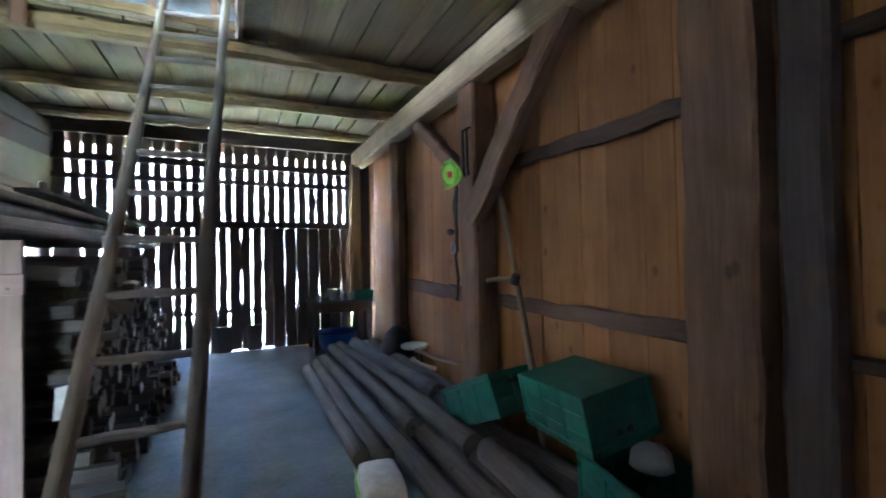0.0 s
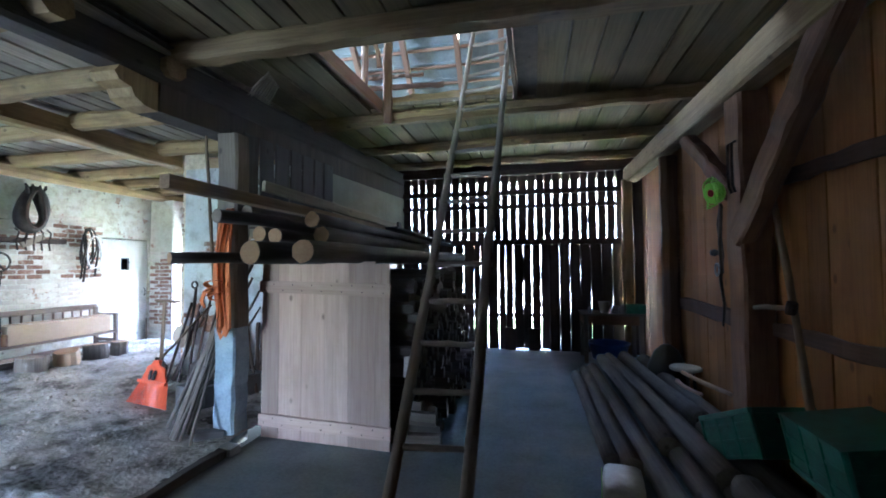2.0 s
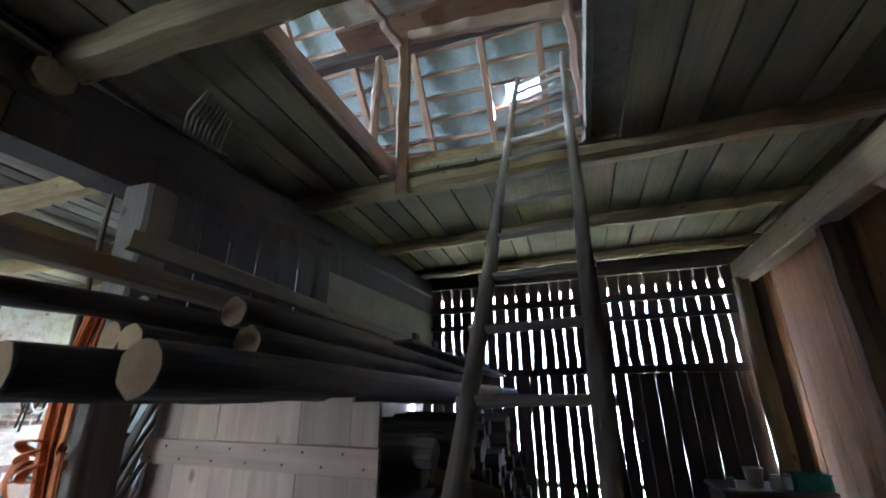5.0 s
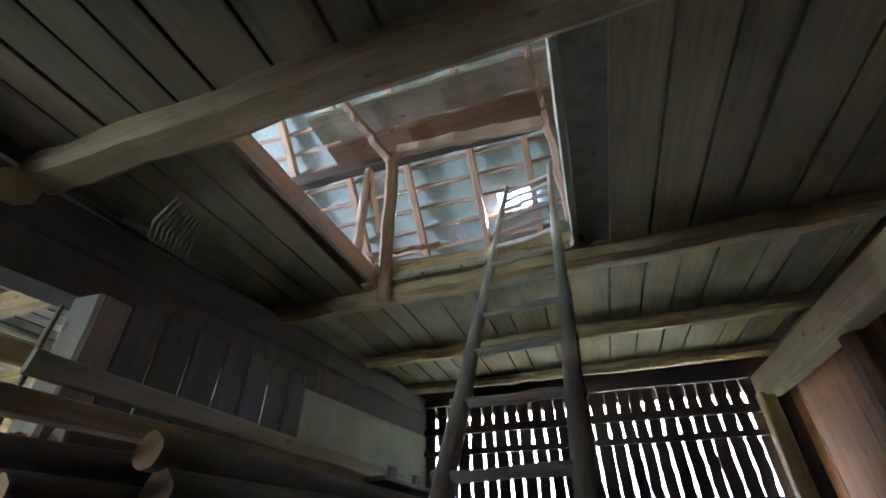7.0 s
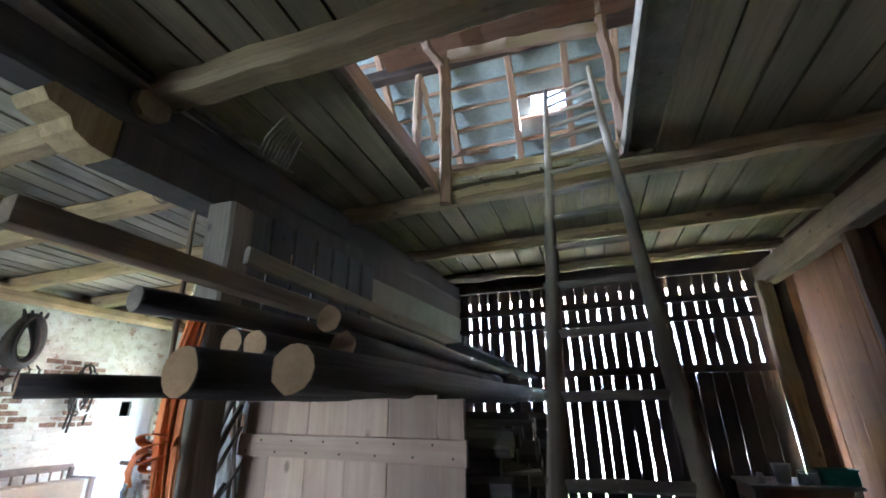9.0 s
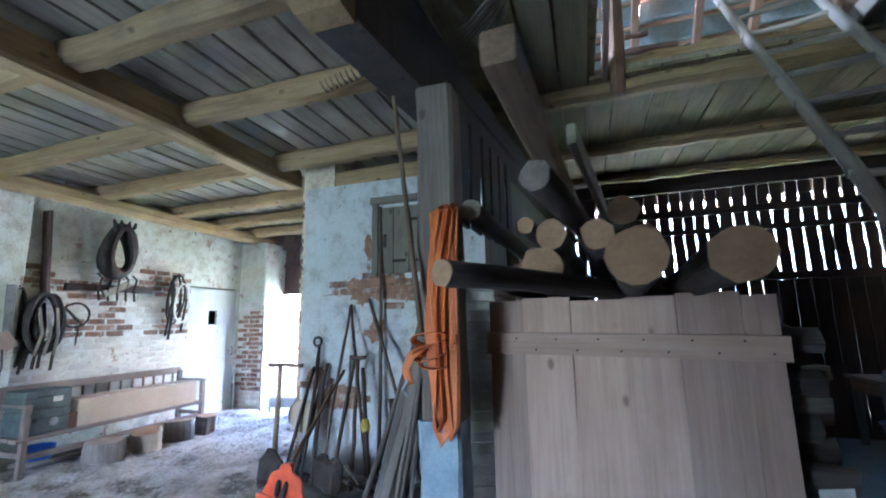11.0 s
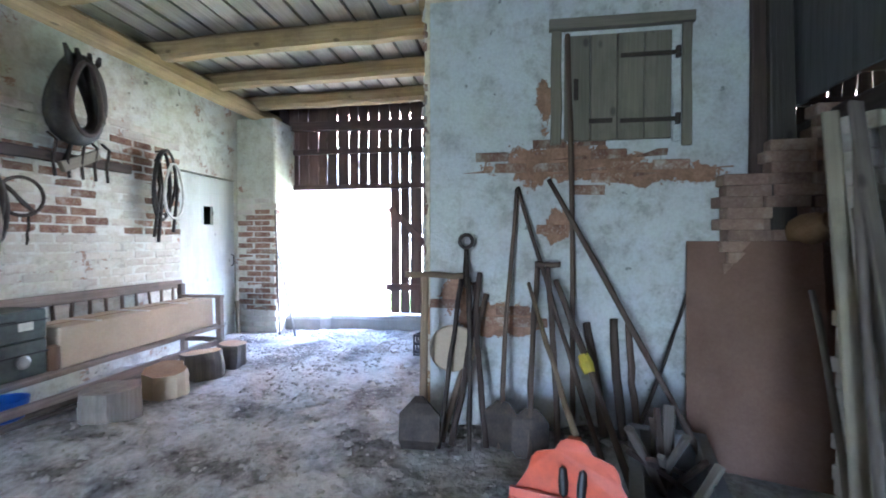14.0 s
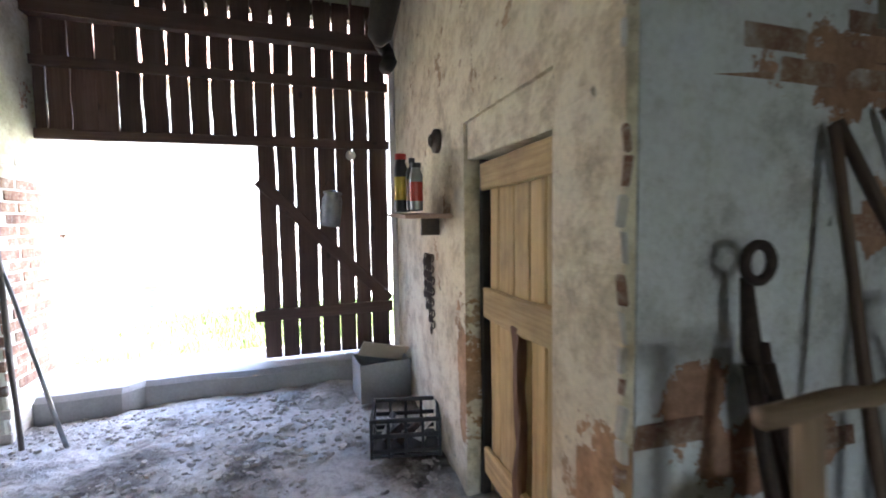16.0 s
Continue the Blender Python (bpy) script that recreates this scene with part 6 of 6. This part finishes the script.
tagged(part("round_disc", bm_lathe([(0.15, 0), (0.16, 0.01), (0.15, 0.02), (0.05, 0.025), (0, 0.025)], 24), M_CARTON, None, "", pose(-4.22, 5.38, 0.55, 90, 0, 10)), "round pale wooden disc behind the shovel", "disc")

lean = random.Random(77)
for i in range(17):
    f = i / 16
    x0, y0 = -2.92 + 0.52 * f + lean.uniform(-0.11, 0.11), 3.86 - 0.42 * f + lean.uniform(-0.06, 0.06)
    x1, y1 = -2.46 + 0.1 * f + lean.uniform(-0.07, 0.03), 4.62 - 0.62 * f + lean.uniform(-0.05, 0.05)
    z1 = lean.choice((1.05, 1.25, 1.4, 1.55, 1.7, 1.82))
    if i % 4 == 1:
        ob = plank("lath", (x0, y0, -0.03), (x1, y1, z1), 0.055, 0.022, M_SHUTTER if i % 8 == 1 else M_POLE, seg=5, jit=0.003, roll=lean.uniform(-40, 40))
        tagged(ob, "long grey sawn lath leaning against the post", "lath", "poles leaning by the post")
    else:
        r = lean.uniform(0.011, 0.021)
        ob = pole("lath", (x0, y0, -0.03), (x1, y1, z1), r, r * 0.8, M_POLE if i % 3 else M_LOG_PALE, seg=8, bend=0.02)
        tagged(ob, "long grey pole leaning against the post", "pole", "poles leaning by the post")


def leaf_rake():
    rk = root("leaf_rake", -3.6, 4.3, 0.0, "bright orange plastic leaf rake standing on its tines", "rake")
    m = pose(-3.6, 4.22, -0.02, -14, 0, -14) @ Matrix.Scale(1.2, 4)
    n = 33
    bm = bmesh.new()
    outline = [(-0.022, 0.412), (-0.045, 0.4), (-0.06, 0.372), (-0.125, 0.35), (-0.142, 0.33), (-0.152, 0.29), (-0.208, 0.2), (0.208, 0.2), (0.152, 0.29), (0.142, 0.33), (0.125, 0.35), (0.06, 0.372), (0.045, 0.4), (0.022, 0.412)]
    loft(bm, [[(x, -0.008 - 0.03 * (1 - abs(x) / 0.2), z) for x, z in outline], [(x, 0.004 - 0.03 * (1 - abs(x) / 0.2), z) for x, z in outline]])
    part("head", bm, M_RAKE, rk, "", m)
    # black ovals paint the shaded openings on the solid head
    for sx in (-0.03, 0.03):
        part("slot", bm_lathe([(0.0, -0.05), (0.014, -0.035), (0.016, 0), (0.012, 0.04), (0, 0.05)], 10), M_BLACK, rk, "black oval painting the shade of an opening", m @ pose(sx, -0.034, 0.275, 0, sx * 120, 0))
    for k in range(n):
        f = (k / (n - 1) - 0.5) * 2
        x0, x1 = 0.198 * f, 0.30 * f
        p0, p1 = m @ Vector((x0, -0.02 * (1 - abs(f)), 0.21)), m @ Vector((x1, -0.025, 0.005))
        plank("tine", p0, p1, 0.0165, 0.006, M_RAKE, rk, seg=2, jit=0.0, bev=0.001)
    part("band", bm_box(-0.208, -0.036, 0.198, 0.208, -0.012, 0.225), M_RAKE, rk, "", m)
    part("socket", bm_lathe([(0.024, 0.33), (0.022, 0.415), (0.015, 0.415)], 12), M_RAKE, rk, "", m)
    pole("handle", m @ Vector((0, 0, 0.42)), Vector((-3.72, 5.3, 1.0)), 0.014, 0.013, M_HANDLE, rk)


leaf_rake()
tr = root("stone_trough", -3.05, 4.72, -0.07, "pale concrete trough filled with wood scraps", "trough", rz=-14)
w = WORLD[tr.name]
part("base", bm_box(-0.2, -0.45, 0, 0.2, 0.45, 0.06, 0.008), M_SILL, tr, "", w)
for a in ((-0.2, -0.45, 0.06, 0.2, -0.38, 0.26), (-0.2, 0.38, 0.06, 0.2, 0.45, 0.26), (-0.2, -0.38, 0.06, -0.14, 0.38, 0.26), (0.14, -0.38, 0.06, 0.2, 0.38, 0.26)):
    part("side", bm_box(*a, 0.008), M_SILL, tr, "", w)
for k in range(11):
    p0 = w @ Vector((rng.uniform(-0.1, 0.1), rng.uniform(-0.34, 0.34), 0.07))
    p1 = w @ Vector((rng.uniform(-0.25, 0.25), rng.uniform(-0.3, 0.3), rng.uniform(0.28, 0.5)))
    plank("scrap", p0, p1, rng.uniform(0.025, 0.06), 0.025, M_POLE if k % 3 else M_SLAT, tr, seg=2)
tagged(plank("hardboard", (-2.5, 5.08, -0.03), (-2.39, 5.4, 1.27), 0.68, 0.012, M_HARDBOARD, seg=2, jit=0.001, bev=0.002), "brown hardboard sheet leaning on the wall", "board", "leaning boards")
tagged(plank("hardboard", (-2.08, 5.14, -0.03), (-2.0, 5.42, 1.24), 0.6, 0.012, M_HARDBOARD, seg=2, jit=0.001, bev=0.002), "brown hardboard sheet leaning before another", "board", "leaning boards")
tagged(plank("dark_plank", (-2.26, 5.5, -0.03), (-2.26, 5.53, 2.9), 0.16, 0.05, M_SLAT), "dark upright timber by the hatch wall", "timber")
tagged(plank("dark_plank", (-2.2, 5.35, -0.03), (-2.2, 5.5, 2.9), 0.14, 0.05, M_BEAM_DARK), "dark upright timber by the hatch wall", "timber")

pot = root("clay_jar", -2.1, 5.32, 1.26, "round orange-brown clay jar lying before the brick stack", "jar")
part("body", bm_lathe([(0.0, -0.12), (0.06, -0.118), (0.095, -0.06), (0.1, 0.0), (0.085, 0.06), (0.055, 0.09), (0.06, 0.12), (0.05, 0.12), (0.04, 0.08)], 20), M_END, pot, "", WORLD[pot.name] @ pose(0.0, 0.02, 0.08, 70, 0, 20), smooth=True)

col = root("brick_pile", -2.24, 4.72, -0.03, "narrow dry pile of old bricks with pale ones on top", "brick pile")
pile = random.Random(21)
brick_low, brick_top = bm_box(-0.12, -0.058, 0.0, 0.12, 0.058, 0.068, 0.005), bm_box(-0.11, -0.075, 0.0, 0.11, 0.075, 0.079, 0.008)
for k in range(26):
    z = -0.03 + 0.0705 * min(k, 23) + 0.082 * max(0, k - 23)
    part("brick", (brick_top if k > 22 else brick_low).copy(), M_BRICK_W, col, "", pose(-2.24 + pile.uniform(-0.012, 0.012), 4.72 + pile.uniform(-0.01, 0.01), z, 0, 0, 24 + pile.uniform(-5, 5)))

# --- pine door in the passage ---
dr = root("pine_door", -4.37, 6.3, 0.1, "old yellow pine ledged door, closed", "door", kind="")
for k, wv in enumerate((0.16, 0.12, 0.14, 0.15, 0.1)):
    yy = 5.905 + sum((0.16, 0.12, 0.14, 0.15, 0.1)[:k]) + wv / 2
    plank("board", (-4.36, yy, 0.12), (-4.36, yy, 1.66), 0.03, wv - 0.004, M_DOOR, dr, seg=4, jit=0.0015)
for z, h in ((1.59, 0.13), (0.99, 0.15), (0.2, 0.13)):
    plank("ledge", (-4.39, 5.905, z + 0.01), (-4.39, 6.6, z), 0.03, h, M_DOOR, dr, seg=5, jit=0.003)
plank("split_post", (-4.39, 6.24, 0.2), (-4.39, 6.25, 0.95), 0.04, 0.06, M_FRAME, dr, seg=6, jit=0.008)
plank("jamb", (-4.35, 6.7, -0.03), (-4.35, 6.7, 1.86), 0.05, 0.03, M_BEAM_DARK, dr, seg=4)
# black sheet paints in the shade seen between the door boards
part("room_dark", bm_box(-4.3, 5.9, -0.05, -4.27, 6.72, 1.86), M_BLACK, dr, "black sheet standing in for shade behind the boards", Matrix())
plank("lintel", (-4.37, 5.9, 1.78), (-4.37, 6.72, 1.78), 0.12, 0.2, M_PLASTER_D, dr, "limewashed lintel", seg=4)

sf = root("wall_shelf", -4.6, 7.3, 1.42, "small plank shelf on the wall", "shelf")
plank("board", (-4.585, 6.88, 1.41), (-4.57, 7.5, 1.43), 0.26, 0.022, M_PANEL, sf, seg=3)
part("bracket", bm_box(-4.56, 7.15, 1.3, -4.449, 7.17, 1.4), M_IRON, sf, "", Matrix())
BT = "bottles on the shelf"


def bottle(x, y, r, h, mats, label, neck=0.4):
    b = root("bottle", x, y, 1.442, label, "bottle", BT)
    w = WORLD[b.name]
    part("body", bm_lathe([(r * 0.95, 0), (r, 0.01), (r, h * 0.75), (r * neck, h * 0.86), (r * neck, h * 0.9)], 16), mats[0], b, "", w, True)
    part("cap", bm_lathe([(r * (neck + 0.1), h * 0.9), (r * (neck + 0.1), h), (0, h)], 14), mats[1], b, "cap", w)
    part("label", bm_lathe([(r * 1.015, h * 0.2), (r * 1.015, h * 0.6)], 16), mats[2], b, "plain printed label", w)


bottle(-4.62, 7.02, 0.036, 0.26, (M_STEEL, M_BLACK, M_RED), "spray can with red label on the shelf", 0.7)
bottle(-4.62, 7.12, 0.035, 0.3, (M_BLACK, M_BLACK, M_FRAME), "dark bottle with black cap on the shelf")
bottle(-4.66, 7.24, 0.04, 0.34, (M_BLACK, M_RED, M_YELLOW), "tall bottle with red cap and yellow label", 0.75)
bottle(-4.62, 7.4, 0.05, 0.2, (M_WHITE_PL, M_WHITE_PL, M_WHITE_PL), "white plastic bottle on the shelf", 0.3)
cn = root("iron_chain", -4.52, 7.35, 0.6, "rusty iron chain hanging on the wall", "chain")
LINK = None
for col in range(4):
    for k in range(14 - 2 * col):
        m = pose(-4.465 - 0.01 * (k % 2), 7.28 + 0.05 * col + 0.01 * math.sin(k), 1.15 - 0.035 * k, 0, 0, 90 if k % 2 else 20)
        if LINK is None:
            ob = part("link", bm_tube([(0.012 * math.cos(a), 0, 0.024 * math.sin(a)) for a in (2 * math.pi * i / 10 for i in range(10))], 0.005, 5, True), M_IRON, cn, "", m)
            LINK = ob.data
        else:
            share("link", LINK, m, cn)
wr = root("wall_fitting", -4.447, 7.15, 1.85, "dark round iron fitting on the wall", "fitting")
part("disc", bm_lathe([(0.07, 0), (0.07, 0.03), (0.03, 0.05), (0, 0.05)], 18), M_IRON, wr, "", WORLD[wr.name] @ pose(0, 0, 0, 0, -90, 0))
part("ring", bm_tube([(-0.05, 0.03 * math.cos(a), 0.03 * math.sin(a)) for a in (2 * math.pi * i / 12 for i in range(12))], 0.008, 6, True), M_IRON, wr)
cl = root("milk_can", -5.02, 8.62, 1.35, "small grey metal can hanging on the gate boards", "can")
part("body", bm_lathe([(0.075, 0), (0.085, 0.01), (0.085, 0.24), (0.07, 0.27), (0.07, 0.29)], 20), M_STEEL, cl, "", WORLD[cl.name] @ pose(0, 0, 0, 4, 6, 0), True)
part("lid", bm_lathe([(0.08, 0.28), (0.08, 0.3), (0.02, 0.32), (0, 0.32)], 18), M_STEEL, cl, "", WORLD[cl.name] @ pose(0, 0, 0, 4, 6, 0))
part("wire", bm_tube([(-0.07, 0, 0.3), (0, 0.04, 0.42), (0.07, 0, 0.3)], 0.003, 5), M_IRON, cl)
tagged(part("small_cap", bm_lathe([(0.04, 0), (0.045, 0.05), (0.03, 0.06), (0, 0.06)], 14), M_BULB, None, "", pose(-4.82, 8.7, 1.98, 90, 0, 0)), "small pale cap fixed on the gate", "cap")
bx = root("open_carton", -4.68, 8.1, 0.0, "grey-sided open carton with a brown flap", "carton", rz=6)
w = WORLD[bx.name]
bm = bmesh.new()
for a in ((-0.2, -0.16, 0, 0.2, 0.16, 0.01), (-0.2, -0.16, 0.01, 0.2, -0.15, 0.3), (-0.2, 0.15, 0.01, 0.2, 0.16, 0.3), (-0.2, -0.15, 0.01, -0.19, 0.15, 0.3), (0.19, -0.15, 0.01, 0.2, 0.15, 0.3)):
    add_box(bm, *a)
part("body", bm, M_SILL, bx, "", w)
part("flap", bm_box(-0.18, -0.005, 0, 0.2, 0.005, 0.16), M_CARTON, bx, "brown cardboard flap", w @ pose(0, 0.05, 0.28, 35, 14, 0))
bk = root("bottle_crate", -4.66, 7.25, 0.0, "black plastic bottle crate with rubbish in it", "crate", rz=-12)
w = WORLD[bk.name]
part("base", bm_box(-0.2, -0.15, 0, 0.2, 0.15, 0.015), M_BLACK, bk, "", w)
for sx, sy, ln, turn in ((0, -0.15, 0.2, 0), (0, 0.15, 0.2, 0), (-0.2, 0, 0.15, 90), (0.2, 0, 0.15, 90)):
    bm = bmesh.new()
    for z in (0.03, 0.12, 0.21):
        add_box(bm, -ln, -0.007, z, ln, 0.007, z + 0.025, 0.003)
    for k in range(5):
        xx = -ln + 2 * ln * k / 4
        add_box(bm, xx - 0.009, -0.008, 0, xx + 0.009, 0.008, 0.235)
    part("side", bm, M_BLACK, bk, "", w @ pose(sx, sy, 0, 0, 0, turn))
for k in range(6):
    p0 = w @ Vector((rng.uniform(-0.15, 0.15), rng.uniform(-0.1, 0.1), 0.03))
    p1 = w @ Vector((rng.uniform(-0.17, 0.17), rng.uniform(-0.12, 0.12), 0.17))
    plank("scrap", p0, p1, 0.03, 0.04, (M_BULB, M_STEEL, M_SLAT)[k % 3], bk, seg=2)
hc = root("hanging_collar", -4.6, 8.25, 2.7, "dark wooden yoke hanging high on the wall", "yoke")
part("bow", bm_tube([(-4.62 + 0.05 * math.sin(i), 7.9 + 0.3 * math.sin(math.pi * i / 10) - 0.02 * i, 2.5 + 0.08 * i) for i in range(10)], [0.05 + 0.01 * (i % 2) for i in range(10)], 8), M_LEATHER, hc, "", Matrix(), True)
part("bag", bm_lathe([(0.03, -0.3), (0.08, -0.25), (0.1, 0), (0.08, 0.3), (0.02, 0.4)], 14), M_LEATHER, hc, "", pose(-4.66, 7.6, 2.85, 8, 10, 0), True)

# ---- bricks and chips: pieces of walls and floors ----
bricks = []
for s in range(3):
    bm = bm_box(-0.012, -0.122 + 0.004 * s, -0.033, 0.012, 0.122 - 0.006 * s, 0.033, 0.006)
    for v in bm.verts:
        v.co += Vector((rng.uniform(-0.003, 0.003), rng.uniform(-0.004, 0.004), rng.uniform(-0.003, 0.003)))
    bricks.append(bm)


def brick_meshes(material):
    out = []
    for s, bm in enumerate(bricks):
        me = bpy.data.meshes.new("brick")
        bm.to_mesh(me)
        me.materials.append(material)
        out.append(me)
    return out


B_W, B_R, B_D = brick_meshes(M_BRICK_W), brick_meshes(M_BRICK), brick_meshes(M_BRICK_P)
CHIP_END = []
for me0 in B_R:
    me1 = me0.copy()
    me1.name = "brick_end"
    me1.transform(Matrix.Diagonal((0.8, 0.10, 1.08, 1)))
    CHIP_END.append(me1)
CHIP_PALE = []
for me0 in B_W:
    me1 = me0.copy()
    me1.name = "brick_end"
    me1.transform(Matrix.Diagonal((0.8, 0.10, 1.08, 1)))
    CHIP_PALE.append(me1)
wl = bpy.data.objects["wall_left"]
wh = bpy.data.objects["wall_hatch"]
wp = bpy.data.objects["wall_passage"]
pil = bpy.data.objects["pilaster"]
z, row = 0.72, 0
while z < 2.45:
    yy = 4.85 + (0.13 if row % 2 else 0)
    while yy < 6.98:
        keep = noise.noise(Vector((yy * 1.4, z * 1.8, 2))) + 0.62 - abs(z - 1.45) * 0.5
        if keep > 0:
            red = noise.noise(Vector((yy * 1.7, z * 2.0, 8))) > -0.08 and 1.35 < z < 2.35
            share("brick", rng.choice(B_R if red else B_W), pose(-7.712 + rng.uniform(0, 0.006), yy, z, 0, 0, rng.uniform(-1, 1)), wl)
        yy += 0.262
    z += 0.082
    row += 1


z, row = 1.62, 0
while z < 1.98:
    xx = -4.1 + (0.13 if row % 2 else 0)
    while xx < -2.5:
        keep = 0.16 - abs(z - 1.82) * 1.6 + noise.noise(Vector((xx * 2.2, z * 4, 5))) * 0.4
        if keep > -0.02:
            share("brick", rng.choice(B_R), pose(xx, 5.581 + rng.uniform(-0.004, 0.004), z, 0, rng.uniform(-1.5, 1.5), 90), wh)
        xx += 0.262
    z += 0.08
    row += 1
for xx, z in ((-4.30, 0.82), (-3.82, 0.78), (-3.7, 0.70), (-3.96, 0.70), (-3.55, 1.35)):
    share("brick", rng.choice(B_R), pose(xx, 5.577, z, 0, 0, 90), wh)
z = 0.03
while z < 2.95:
    tall = rng.uniform(0.5, 1.15)
    if noise.noise(Vector((0.7, z * 2.3, 1))) > -0.35:
        chip = pose(-4.446 + rng.uniform(-0.008, 0.004), 5.578 + rng.uniform(-0.012, 0.01), z, rng.uniform(-8, 8), rng.uniform(-8, 8), rng.uniform(-40, 40))
        share("brick", rng.choice(CHIP_END + CHIP_PALE), chip @ Matrix.Diagonal((rng.uniform(0.6, 1.5), rng.uniform(0.5, 1.6), tall, 1)), wh)
    z += 0.075 * tall + rng.uniform(0.0, 0.03)
z, row = 0.0, 0
while z < 1.85:
    for xx in ((-7.58, -7.32) if row % 2 else (-7.45, -7.22)):
        share("brick", rng.choice(B_R if 0.25 < z < 1.75 and noise.noise(Vector((xx * 2, z * 2, 4))) > -0.3 else B_W), pose(xx, 8.158 + rng.uniform(-0.004, 0.003), z, 0, 0, 90), pil)
    for yy in ((8.28, 8.54) if row % 2 else (8.4, 8.62)):
        share("brick", rng.choice(B_R if 0.3 < z < 1.7 else B_W), pose(-7.128 + rng.uniform(-0.003, 0.004), yy, z), pil)
    z += 0.08
    row += 1
# loose brick stack by the hatch wall
FULL = bm_box(-0.125, -0.06, -0.034, 0.125, 0.06, 0.034, 0.006)
first = part("brick", FULL, M_BRICK_P, None, "", pose(-2.43, 5.46, 0.005))
tagged(first, "dusty red brick laid in a dry stack", "brick", "dry stack of bricks")
for col, top in ((0, 25), (1, 28), (2, 31), (3, 31)):
    for lv in range(0 if col else 1, top):
        lay = pose(-2.43 + 0.255 * col + (0.035 if lv % 2 else 0) + rng.uniform(-0.015, 0.015), 5.46 + rng.uniform(-0.02, 0.02), 0.005 + 0.0685 * lv, 0, 0, rng.uniform(-4, 4))
        tagged(share("brick", first.data, lay), "dusty red brick laid in a dry stack", "brick", "dry stack of bricks")
# chips strewn on the earth floor
verts, faces = [], []
for _ in range(16000):
    cx, cy = rng.uniform(-7.4, -2.6), rng.uniform(2.2, 8.4)
    if cx > -4.5 and cy > 5.5:
        continue
    if rng.random() > 0.08 + 0.9 * max(0.0, cy - 3.2) / 5.2 or noise.noise(Vector((cx * 1.5, cy * 1.5, 7))) < -0.25:
        continue
    s = 0.006 + 0.026 * rng.random() ** 2
    zz = dirt(cx, cy)
    a0 = rng.uniform(0, 6.28)
    base = len(verts)
    for k in range(5):
        a = a0 + 2 * math.pi * k / 5
        rr_ = s * rng.uniform(0.7, 1.25)
        verts.append((cx + rr_ * math.cos(a), cy + rr_ * math.sin(a), zz - 0.004))
    for k in range(5):
        a = a0 + 2 * math.pi * k / 5
        rr_ = s * rng.uniform(0.45, 0.8)
        verts.append((cx + rr_ * math.cos(a), cy + rr_ * math.sin(a), zz + s * rng.uniform(0.25, 0.55)))
    faces.append(tuple(base + 5 + k for k in range(5)))
    for k in range(5):
        faces.append((base + k, base + (k + 1) % 5, base + 5 + (k + 1) % 5, base + 5 + k))
me = bpy.data.meshes.new("chips")
me.from_pydata(verts, [], faces)
me.materials.append(M_STONE)
tagged(new("stone_chips", me), "small pale stone chips strewn on the earth floor", "gravel", kind="stuff")
